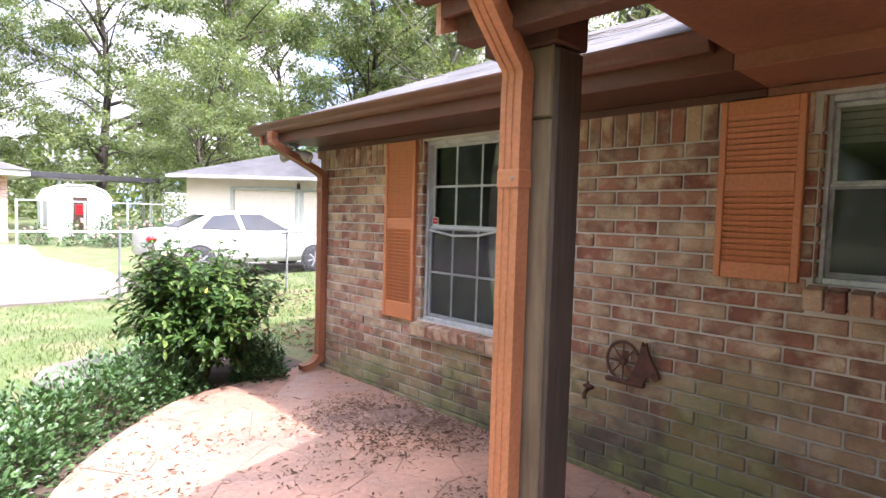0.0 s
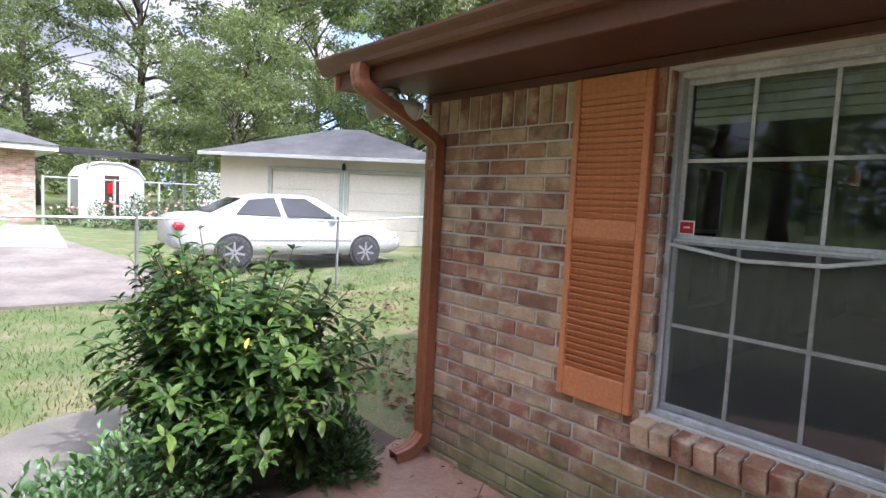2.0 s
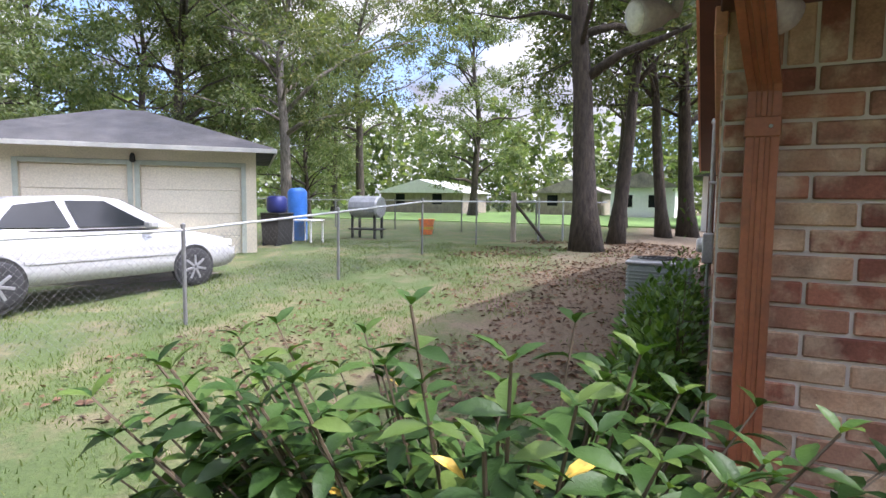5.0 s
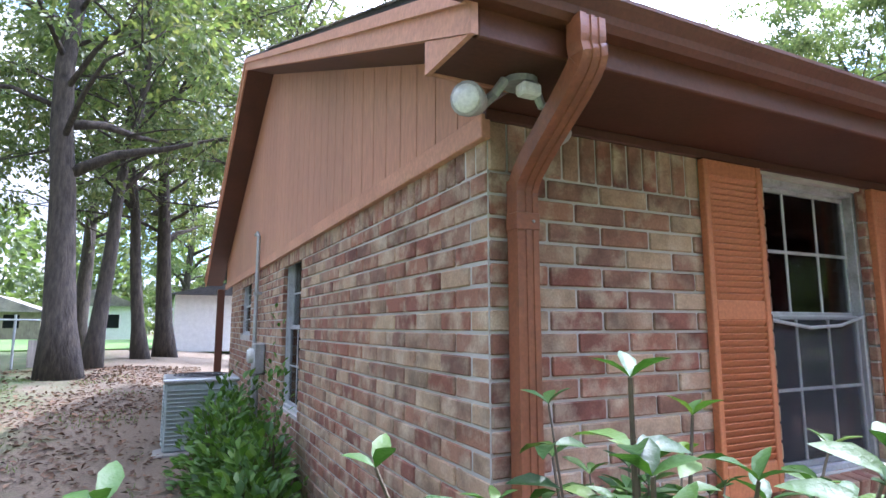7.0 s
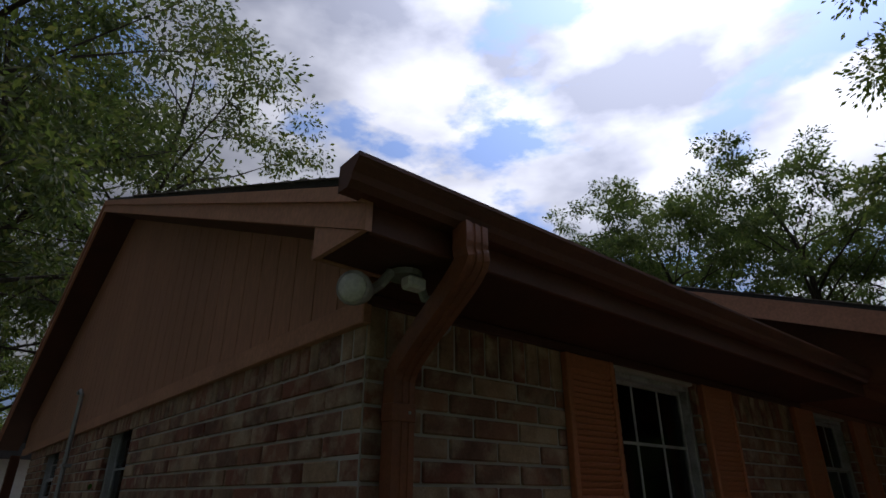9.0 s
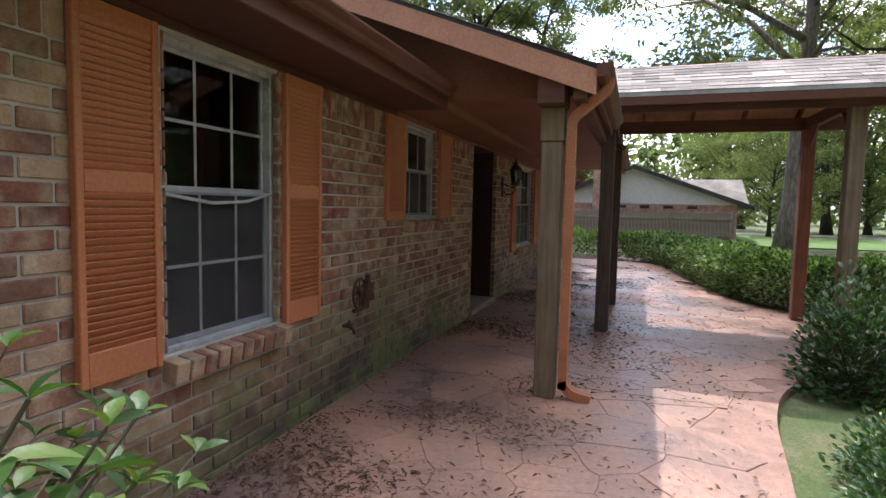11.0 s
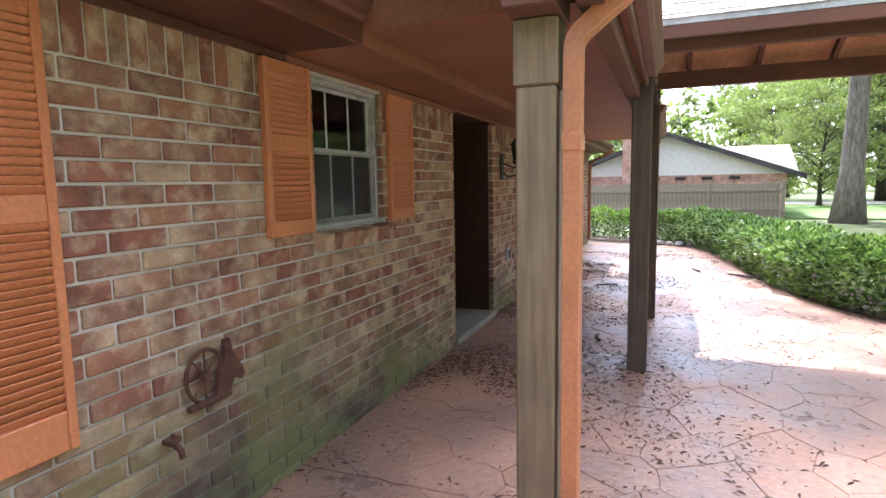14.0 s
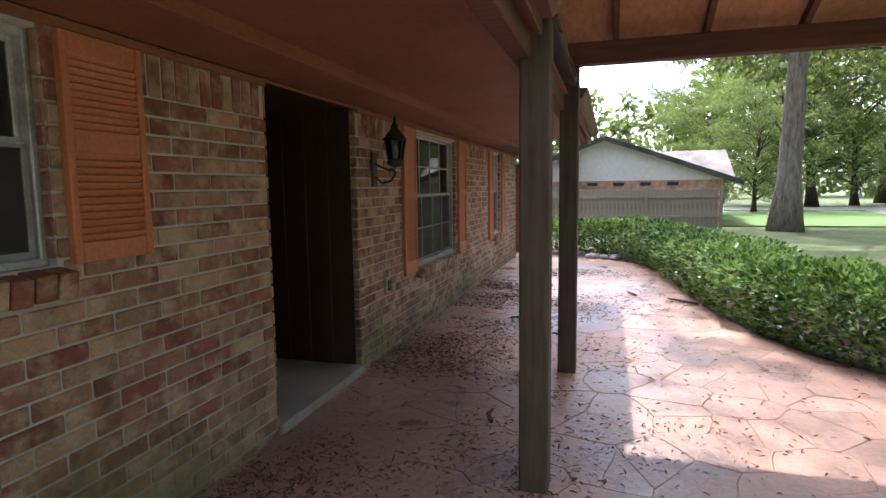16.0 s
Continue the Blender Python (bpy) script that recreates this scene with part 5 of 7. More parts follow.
def build_tree(name, label, height, trunk_r, crown_lo, crown_r, seed, n_leaf, bark, leafm, leaf=0.26, lean=0.0, limbs=13, group="yard trees"):
    """Tapered trunk, limbs and a crown of leaf clumps with gaps."""
    rg = random.Random(seed)
    th = empty(name, label, "tree", (0, 0, 0), group)
    tr = Shape()
    pts, rad = [], []
    bx, by, ph = rg.uniform(-1, 1) * 0.5, rg.uniform(-1, 1) * 0.5, rg.uniform(0, 3)
    for k in range(13):
        t = k / 12
        flare = 1 + 0.55 * math.exp(-t * 28)
        sway = max(0.0, t - 0.25) * height * 0.05
        pts.append((lean * t * height + bx * math.sin(t * 3.1) + sway * math.sin(t * 9 + ph), by * math.sin(t * 4.1) + sway * math.cos(t * 8 + ph), -0.15 + t * height * 0.93))
        rad.append(trunk_r * flare * (1 - 0.93 * t))
    tr.tube(pts, rad, 12)
    clumps = []
    n_limb = limbs * 2
    for i in range(n_limb):
        u = (i + 0.5) / n_limb
        t = crown_lo * 0.85 + (0.97 - crown_lo * 0.85) * u
        a = i * 2.39996 + rg.uniform(-0.5, 0.5)
        reach = crown_r * (0.5 + 0.5 * math.sin(math.pi * min(1, 0.22 + 0.72 * u))) * rg.uniform(0.55, 1.12)
        if u > 0.8:
            reach *= 0.75
        k = t * 12
        k0 = int(min(11, k))
        base = Vector(pts[k0]).lerp(Vector(pts[k0 + 1]), k - k0)
        rise = reach * rg.uniform(0.2, 0.95) * (0.5 + u)
        end = base + Vector((math.cos(a) * reach, math.sin(a) * reach, rise))
        mid = base.lerp(end, 0.5) + Vector((rg.uniform(-0.12, 0.12) * reach, rg.uniform(-0.12, 0.12) * reach, rg.uniform(-0.06, 0.16) * reach))
        r0 = trunk_r * (1 - 0.93 * t) * (0.62 if i % 3 == 0 else 0.34)
        tr.tube([base, base.lerp(mid, 0.5) + Vector((0, 0, 0.05 * reach)), mid, end], [r0, r0 * 0.75, r0 * 0.5, r0 * 0.1], 5)
        clumps.append((end, crown_r * rg.uniform(0.16, 0.25)))
        for w in (0.45, 0.68, 0.88):
            if rg.random() < 0.85:
                src = mid.lerp(end, w) if w > 0.5 else base.lerp(mid, 0.8)
                off = Vector((rg.gauss(0, 1), rg.gauss(0, 1), rg.uniform(-0.5, 0.9))).normalized() * crown_r * rg.uniform(0.14, 0.32)
                tip = src + off
                tr.tube([src, src.lerp(tip, 0.5) + Vector((0, 0, 0.06)), tip], [r0 * 0.28, r0 * 0.18, r0 * 0.05], 4)
                clumps.append((tip, crown_r * rg.uniform(0.11, 0.22)))
    ls = Shape()
    lv, lf = quad_leaf(leaf, leaf * 0.5)
    mats = []
    total = sum(r * r for _, r in clumps)
    for c, r in clumps:
        # a clump is a handful of drooping sprays
        sprays = [(Vector((rg.gauss(0, 1), rg.gauss(0, 1), rg.gauss(0, 0.65))).normalized() * r * rg.uniform(0.25, 0.95)) for _ in range(7)]
        for j in range(int(n_leaf * r * r / total)):
            sp = sprays[j % 7]
            d = Vector((rg.gauss(0, 1), rg.gauss(0, 1), rg.gauss(0, 0.7)))
            p = c + Vector((sp.x, sp.y, sp.z * 0.7)) + d * r * 0.19
            mats.append(aim(p, d + sp / r + Vector((0, 0, rg.uniform(-1.2, 0.3))), rg.uniform(-1.5, 1.5), rg.uniform(0.6, 1.3)))
    scatter(ls, lv, lf, mats)
    part("trunk", tr, bark, th, "", True)
    part("crown", ls, leafm, th)
    return th


def place_tree(th, x, y, turn, scale=1.0):
    c = copy_thing(th, pose(x, y, ground_height(x, y), 0, 0, turn))
    c.scale = (scale, scale, scale)
    return c


# the gardenia beside the house corner and low shrubs along the patio
gardenia(-0.36, -1.02, -0.05, 0.84, 1.22, "glossy dark green gardenia bush with a few yellow leaves", 500)
for x, y, rx, ry, h in ((-0.08, -1.33, 0.32, 0.26, 0.36), (-0.04, -1.58, 0.38, 0.34, 0.43), (0.24, -1.93, 0.40, 0.34, 0.41), (0.58, -2.30, 0.38, 0.33, 0.38), (0.98, -2.58, 0.40, 0.33, 0.38), (1.40, -2.82, 0.40, 0.33, 0.38), (1.85, -3.02, 0.42, 0.34, 0.36), (2.4, -3.16, 0.4, 0.32, 0.34), (3.0, -3.28, 0.4, 0.32, 0.34), (0.0, -0.6, 0.24, 0.24, 0.36)):
    low_shrub("low_shrub", x, y, rx, ry, h * 1.12, 2000, "low small-leaved green shrub along the patio edge", leaf=0.04)
for x, y, h in ((-0.42, 3.3, 0.55), (-0.35, 2.7, 0.5), (-0.5, 3.9, 0.6), (-0.3, 4.5, 0.7), (-0.42, 2.2, 0.4)):
    low_shrub("yard_shrub", x, y, 0.36, 0.38, h * 1.2, 520, "straggling broad-leaved shrub beside the side wall", material=M_LEAF_YARD, leaf=0.085)
low_shrub("tall_seedling", -0.22, 2.85, 0.16, 0.16, 1.35, 300, "tall thin seedling shrub against the side wall", material=M_LEAF_YARD, leaf=0.055)
low_shrub("patio_shrub", 4.75, -3.55, 0.45, 0.42, 0.85, 3000, "rounded green shrub at the patio's front edge", leaf=0.055)

# round concrete lid in the lawn
s = Shape().lathe([(0.66, -0.1), (0.66, -0.012), (0.645, 0.0), (0.0, 0.004)], (-1.06, -1.47, -0.02), "z", 40)
tagged(part("concrete_lid", s, M_LID), "round weathered concrete tank lid in the lawn", "lid")

# hedge on the far side of the patio
HEDGE = smooth_loop([(8.2, -7.6), (8.2, -6.2), (8.15, -5.2), (8.45, -4.55), (9.0, -4.05), (9.7, -3.78), (10.9, -3.50), (12.4, -3.35), (13.8, -3.1), (15.0, -2.75), (15.9, -2.1), (16.5, -1.2), (16.8, 0.0), (16.9, 1.2)], 5)
hedge = empty("hedge", "clipped light green hedge curving along the patio", "hedge", (11, -3.6, 0))
rg = random.Random(3)
pts = []
for i in range(52000):
    u = rg.uniform(0, len(HEDGE) - 1.001)
    k0 = int(u)
    a, b = HEDGE[k0], HEDGE[k0 + 1]
    x, y = a[0] + (b[0] - a[0]) * (u - k0), a[1] + (b[1] - a[1]) * (u - k0)
    n2 = Vector((-(b[1] - a[1]), b[0] - a[0], 0)).normalized()
    # small bulging sprigs over a rounded-box section
    hh = 0.66 + 0.12 * noise.noise((x * 1.3, y * 1.3, 0))
    side = rg.choice((-1, 1))
    if rg.random() < 0.55:
        q, z = side, rg.uniform(0.0, 1.0)
        q *= 1 - 0.35 * max(0.0, z - 0.55) ** 2 * 5 - 0.18 * (1 - z) ** 3
        out = n2 * side + Vector((0, 0, 0.3))
    else:
        q, z = rg.uniform(-0.85, 0.85), 1.0
        z -= 0.16 * q * q
        out = n2 * q * 0.4 + Vector((0, 0, 1))
    swell = 1 + 0.20 * noise.noise((x * 3.2 + q, y * 3.2, z * 3)) + 0.12 * noise.noise((x * 9 + q * 3, y * 9, z * 8))
    if i % 4 == 0:
        swell *= rg.uniform(0.6, 0.95)
    p = Vector((x, y, 0)) + n2 * q * 0.58 * swell + Vector((0, 0, 0.01 + z * hh * swell))
    pts.append((p, out))
put_part("foliage", leaf_mass(pts, 0.072, 0.042, rg, 0.15, True), M_LEAF_HEDGE, hedge)
core = Shape()
for a, b in zip(HEDGE[::4], HEDGE[4::4]):
    core.tube([(a[0], a[1], -0.05), (a[0] + 0.03, a[1] + 0.02, 0.25), (a[0] + rg.uniform(-.2, .2), a[1] + rg.uniform(-.2, .2), 0.55)], [0.02, 0.015, 0.006], 5)
put_part("branchwork", core, M_STEM, hedge)
s = Shape().prism([(x, y) for x, y in RIGHT_EDGE[3:]] + [(x + 0.5, y - 0.45) for x, y in reversed(HEDGE)], "z", -0.2, -0.025)
structure("mulch_bed", s, M_MULCH, "dark mulch bed under the hedge", "bed")
s = Shape().prism([(-1.0, 0.0), (-1.15, -0.9), (-0.5, -1.5), (0.1, -1.9), (0.9, -2.6), (1.6, -3.0), (1.9, -2.62), (0.94, -2.13), (0.27, -1.46), (0.11, -0.95), (0.01, -0.45), (-0.17, 0.0)], "z", -0.2, -0.035)
structure("mulch_strip", s, M_MULCH, "dark mulch and leaf litter between patio and lawn", "bed")

# ---- yard: fence, drive, garage, car, neighbours ----
s = Shape().prism([(-5.95, -14), (-5.95, -0.35), (-7.0, 0.25), (-7.4, 0.6), (-11.2, 0.6), (-20, -0.3), (-26, -0.6), (-26, -3.2), (-12.5, -2.0), (-12.5, -14)], "z", -0.2, -0.035)
structure("driveway", s, M_GRAVEL, "pale gravel driveway beyond the fence", "driveway")
s = Shape().prism([(-13.9, 3.4), (-9.3, 7.9), (-7.9, 6.6), (-8.6, 4.6), (-12.2, 2.2)], "z", -0.2, 0.10)
structure("apron", s, M_CONC, "concrete apron before the garage doors", "driveway")

FX = -5.75
fence = empty("chain_link_fence", "galvanised chain-link fence with a top rail", "fence", (FX, 4, 0))
posts = [-9.6, -6.5, -3.4, -0.3, 2.75, 5.85, 8.9, 12.0, 15.0, 17.6]
for py in posts:
    g = ground_height(FX, py)
    put_part("fence_post", Shape().tube([(FX, py, g - 0.2), (FX, py, g + 1.19)], 0.024, 8).lathe([(0.03, 0), (0.028, 0.03), (0.0, 0.045)], (FX, py, g + 1.19), "z", 8), M_WIRE, fence)
put_part("top_rail", Shape().tube([(FX, py, ground_height(FX, py) + 1.15) for py in posts], 0.018, 8), M_GALV, fence)
s = Shape()
for side in (1, -1):
    yv = posts[0]
    while yv < posts[-1]:
        g = ground_height(FX, yv)
        y2 = min(max(yv + side * 1.08, posts[0]), posts[-1])
        s.tube([(FX + 0.02 + side * 0.002, yv, g + 0.03), (FX + 0.02 + side * 0.002, y2, ground_height(FX, y2) + 1.11)], 0.0010, 3, False)
        yv += 0.085
tagged(put_part("wire_mesh", s, M_WIRE, fence), kind="stuff")
fence2 = empty("chain_link_fence", "galvanised chain-link fence across the back yard with a gate", "fence", (-12, 17.6, 0))
for k in range(7):
    xx = FX - 2.9 * k
    g = ground_height(xx, 17.6)
    put_part("fence_post", Shape().tube([(xx, 17.6, g - 0.2), (xx, 17.6, g + 1.25)], 0.028, 8), M_WIRE, fence2)
put_part("top_rail", Shape().tube([(FX, 17.6, 1.5), (FX - 17.4, 17.6, 1.5)], 0.018, 6), M_GALV, fence2)
s = Shape()
for side in (1, -1):
    xv = FX - 17.4
    while xv < FX:
        x2 = min(max(xv + side * 1.1, FX - 17.4), FX)
        s.tube([(xv, 17.62 + side * 0.002, 0.36), (x2, 17.62 + side * 0.002, 1.46)], 0.0014, 3, False)
        xv += 0.11
tagged(put_part("wire_mesh", s, M_WIRE, fence2), kind="stuff")


# garage with a hipped roof, turned to face the drive; its front runs along local +x, local +y goes inwards
M_GFASCIA = plain("grey_fascia_paint", (0.36, 0.36, 0.33), 0.6, 0.1)
garage = empty("garage", "cream two-door garage with a dark hipped shingle roof", "garage", (-13.79, 3.59, 0.12))
garage.rotation_euler = (0, 0, math.atan2(4.8, 4.95))
GL, GD, GZ = 6.06, 5.2, 2.42
for nm, q in (("wall", (0.0, 0.0, -0.3, 1.50, 0.15, GZ)), ("wall", (3.46, 0.0, -0.3, 3.70, 0.15, GZ)), ("wall", (5.74, 0.0, -0.3, GL, 0.15, GZ)), ("wall", (1.50, 0.0, 2.05, 3.46, 0.15, GZ)), ("wall", (3.70, 0.0, 2.05, 5.74, 0.15, GZ)),
              ("side_wall", (0.0, 0.15, -0.3, 0.15, GD, GZ)), ("side_wall", (GL - 0.15, 0.15, -0.3, GL, GD, GZ)), ("rear_wall", (0.15, GD - 0.15, -0.3, GL - 0.15, GD, GZ))):
    part(nm, Shape().box(*q), M_GARAGE, garage)
for d0, d1 in ((1.50, 3.46), (3.70, 5.74)):
    dr = part("door", Shape().box(d0, 0.08, -0.1, d1, 0.12, 2.05), M_GDOOR, garage, "cream panelled overhead door")
    for k in range(4):
        z0 = 0.01 + k * 0.508
        part("panel", Shape().bevel_box(d0 + 0.01, 0.06, z0, d1 - 0.01, 0.079, z0 + 0.50, 0.008), M_GDOOR, dr)
    for q0, q1, zz0, zz1 in ((d0 - 0.10, d0, -0.1, 2.15), (d1, d1 + 0.10, -0.1, 2.15), (d0, d1, 2.051, 2.15)):
        part("door_trim", Shape().bevel_box(q0, -0.025, zz0, q1, -0.001, zz1, 0.004), M_GTRIM, garage)
ov = 0.42
e = [(-ov, -ov), (GL + ov, -ov), (GL + ov, GD + ov), (-ov, GD + ov)]
my_, r0, r1, rz = GD / 2, 2.6, GL - 2.6, GZ + 1.12
s = Shape()
s.v = [(a, b, GZ + 0.05) for a, b in e] + [(a, b, GZ + 0.001) for a, b in e] + [(r0, my_, rz), (r1, my_, rz)]
s.f = [(3, 0, 8), (0, 1, 9, 8), (1, 2, 9), (2, 3, 8, 9), (4, 7, 6, 5), (0, 4, 5, 1), (1, 5, 6, 2), (2, 6, 7, 3), (3, 7, 4, 0)]
part("roof", s, M_SHINGLE_DARK, garage)
for q in ((-ov - 0.03, -ov - 0.03, GZ - 0.06, GL + ov + 0.03, -ov, GZ + 0.04), (-ov - 0.03, -ov, GZ - 0.06, -ov, GD + ov, GZ + 0.04), (GL + ov, -ov, GZ - 0.06, GL + ov + 0.03, GD + ov, GZ + 0.04)):
    part("fascia", Shape().bevel_box(*q, 0.005), M_GFASCIA, garage)
part("wall_lamp", Shape().lathe([(0.03, 0), (0.06, 0.03), (0.05, 0.15), (0.02, 0.2)], (3.58, -0.07, 2.1), "z", 8), M_BLACK, garage)


def car(x, y, z, heading):
    """Four-door saloon, its nose along +x before it is turned."""
    th = empty("car", "silver-white four-door saloon car parked on the drive", "car", (x, y, z))
    th.rotation_euler = (0, 0, heading)
    nx_ = 30
    body = Shape()

    def belt(u):
        pts_ = [(-2.40, 0.92), (-2.2, 1.0), (-1.5, 1.04), (-0.5, 0.98), (0.9, 0.96), (1.5, 0.90), (2.1, 0.78), (2.38, 0.62)]
        for (a, b), (c, d) in zip(pts_, pts_[1:]):
            if a <= u <= c:
                return b + (d - b) * (u - a) / (c - a)
        return pts_[-1][1]
    xs_ = [-2.40 + 4.78 * k / nx_ for k in range(nx_ + 1)]
    ring = 10
    for u in xs_:
        end = max(0.0, abs(u) - 1.9) / 0.5
        w = 0.90 * (1 - 0.24 * end ** 2)
        top = belt(u)
        low = 0.24 + 0.14 * end ** 2
        for a, b in ((-1, low + 0.04), (-1.0, low + 0.25), (-0.99, low + (top - low) * 0.6), (-0.95, top - 0.06), (-0.82, top), (0.82, top), (0.95, top - 0.06), (0.99, low + (top - low) * 0.6), (1.0, low + 0.25), (1, low + 0.04)):
            body.v.append((u, a * w, b))
    for i in range(nx_):
        for j in range(ring):
            j2 = (j + 1) % ring
            body.f.append((i * ring + j, i * ring + j2, (i + 1) * ring + j2, (i + 1) * ring + j))
    body.f += [tuple(range(ring))[::-1], tuple(nx_ * ring + j for j in range(ring))]
    bd = part("body", body, M_CARPAINT, th, "", True)
    roofp = [(-1.75, 1.02), (-1.05, 1.36), (-0.6, 1.44), (0.0, 1.46), (0.4, 1.41), (1.15, 1.0)]
    cab = Shape()
    for u, h in roofp:
        wb, wt = 0.80, 0.60 if h > 1.2 else 0.74
        cab.v += [(u, -wb, min(h, 0.99)), (u, -wt, h), (u, wt, h), (u, wb, min(h, 0.99))]
    for i in range(len(roofp) - 1):
        for j in range(3):
            cab.f.append((4 * i + j, 4 * i + j + 1, 4 * i + j + 5, 4 * i + j + 4))
    part("cabin", cab, M_CARPAINT, th, "", True)
    for sy in (-1, 1):
        for pts_ in ([(-1.28, 1.04), (-1.0, 1.33), (-0.5, 1.39), (-0.38, 1.02)], [(-0.28, 1.02), (-0.38, 1.39), (0.15, 1.39), (0.78, 1.02)]):
            w = Shape()
            w.poly([(u, sy * (0.815 - 0.20 * (h - 0.99) / 0.43 + 0.012), h) for u, h in pts_])
            part("side_window", w, M_CARGLASS, th)
    w = Shape()
    w.poly([(-1.70, -0.66, 1.06), (-1.10, -0.54, 1.35), (-1.10, 0.54, 1.35), (-1.70, 0.66, 1.06)])
    part("rear_window", w, M_CARGLASS, th)
    w = Shape()
    w.poly([(1.10, -0.68, 1.05), (0.45, -0.55, 1.41), (0.45, 0.55, 1.41), (1.10, 0.68, 1.05)])
    part("windscreen", w, M_CARGLASS, th)
    for sy in (-1, 1):
        part("tail_lamp", Shape().bevel_box(-2.36, sy * 0.74 - 0.12, 0.73, -2.16, sy * 0.74 + 0.085, 0.88, 0.05), M_TAIL, th)
        part("headlamp", Shape().bevel_box(1.95, sy * 0.70 - 0.12, 0.60, 2.25, sy * 0.70 + 0.13, 0.74, 0.03), M_LAMPGLASS, th)
        part("mirror", Shape().bevel_box(0.62, sy * 0.93 - 0.09, 0.98, 0.78, sy * 0.93 + 0.09, 1.10, 0.03), M_CARPAINT, th)
        part("door_trim", Shape().bevel_box(-1.0, sy * 0.905 - 0.008, 0.55, 1.1, sy * 0.905 + 0.008, 0.60, 0.004), M_CARPAINT, th)
        part("wheel_arch", Shape().lathe([(0.36, -0.02), (0.36, 0.0)], (1.42, sy * 0.893, 0.33), "y", 22), M_BLACK, th)
        part("wheel_arch", Shape().lathe([(0.36, -0.02), (0.36, 0.0)], (-1.32, sy * 0.893, 0.33), "y", 22), M_BLACK, th)
        for wx in (1.42, -1.32):
            tyre = part("wheel", Shape().lathe([(0.20, -0.1), (0.29, -0.1), (0.32, -0.07), (0.32, 0.07), (0.29, 0.1), (0.20, 0.1)], (wx, sy * 0.84, 0.32), "y", 24), M_TYRE, th, "black rubber tyre", True)
            rim = Shape().lathe([(0.205, -0.02), (0.21, 0.09 * sy), (0.19, 0.085 * sy)], (wx, sy * 0.84, 0.32), "y", 20)
            for k in range(7):
                a = 2 * math.pi * k / 7
                rim.bevel_box(-0.02, -0.012, 0.02, 0.02, 0.012, 0.20, 0.004, Matrix.Translation((wx, sy * 0.935, 0.32)) @ Matrix.Rotation(a, 4, 'Y'))
            part("rim", rim, M_RIM, tyre, "spoked alloy rim")
    return th


car(-8.75, 3.25, 0.03, math.radians(84))

# ---- trees ----
oak = build_tree("oak_tree", "tall broadleaf tree with a dark trunk and open crown", 17.0, 0.30, 0.30, 5.6, 21, 17000, M_BARK, M_LEAF_OAK, 0.18, 0.0, 16)
oak.location = (-2.75, 11.6, 0.3)
slim = build_tree("slim_tree", "slim leaning tree with a light crown", 14.0, 0.20, 0.40, 4.2, 5, 13000, M_BARK, M_LEAF_TREE, 0.19, 0.05)
slim.location = (-2.55, 14.6, 0.3)
ash = build_tree("ash_tree", "large pale-barked tree with airy foliage", 21.5, 0.37, 0.30, 9.0, 9, 52000, M_BARK_GREY, M_LEAF_OAK, 0.24, 0.0, 18)
ash.location = (23.9, -7.3, 0)
bushy = build_tree("bushy_tree", "bright green leafy yard tree", 8.0, 0.16, 0.14, 3.4, 33, 18000, M_BARK, M_LEAF_TREE, 0.14, 0.0, 18)
bushy.location = (-27, 9.0, 0)
tall = build_tree("tall_tree", "tall woodland tree with a dense dark crown", 21.0, 0.34, 0.16, 5.4, 14, 28000, M_BARK, M_LEAF_TREE, 0.225, 0.0, 20)
tall.location = (-24, 18, 0)
rg = random.Random(99)
for x, y, kind, sc in ((-1.6, 19.0, slim, 1.1), (-0.9, 20.5, oak, 1.0), (-4.2, 26, oak, 1.1), (-23.5, 33, oak, 1.15), (-18, 41, tall, 0.9), (-34, 44, tall, 0.9), (0, 42, tall, 1), (8, 44, tall, 1.0), (-40, 36, tall, 1.0),
                       (-31, 12, tall, 1.0), (-36, 6, tall, 1.05), (-40, 16, tall, 1.1), (-33, 30, tall, 1.0), (-45, 2, tall, 1.1), (-44, -10, tall, 1.0), (-20, 21, ash, 0.85), (-37, -1, bushy, 1.2), (-24, 8, bushy, 1.0), (-21, 24, bushy, 1.1), (-38, 26, tall, 1.1), (-48, 24, tall, 1.2),
                       (27, -12.9, oak, 1.1), (38, 8, tall, 1), (52, -10, tall, 0.9), (44, -14, tall, 0.9), (50, -20, tall, 1.0), (40, -22, tall, 0.9), (33, -26, tall, 1.0), (36, 16, tall, 1.0), (25, 26, tall, 0.75), (28, -19, bushy, 1.0), (36, -9, bushy, 0.8), (48, -30, tall, 1.1), (22, -30, tall, 1.0), (30.0, 7.0, tall, 0.92), (29.0, 13.5, tall, 0.95), (33.5, 3.6, tall, 0.88), (24.5, 15.5, tall, 0.86), (2.6, 18.5, oak, 1.12), (-15, -19, tall, 0.9), (-6, -23, oak, 1.1), (3, -21, tall, 0.85), (10, -25, tall, 1.0), (16.5, -20, oak, 1.1), (-24, -16, tall, 1.0), (-11, -28, tall, 1.1), (44, -8, bushy, 1.0), (43, -12, bushy, 1.3), (46, -17, bushy, 1.3), (44, -24, bushy, 1.3), (39, -28, bushy, 1.2), (35, -31, bushy, 1.2)):
    place_tree(kind, x, y, rg.uniform(0, 360), sc * rg.uniform(0.92, 1.08))

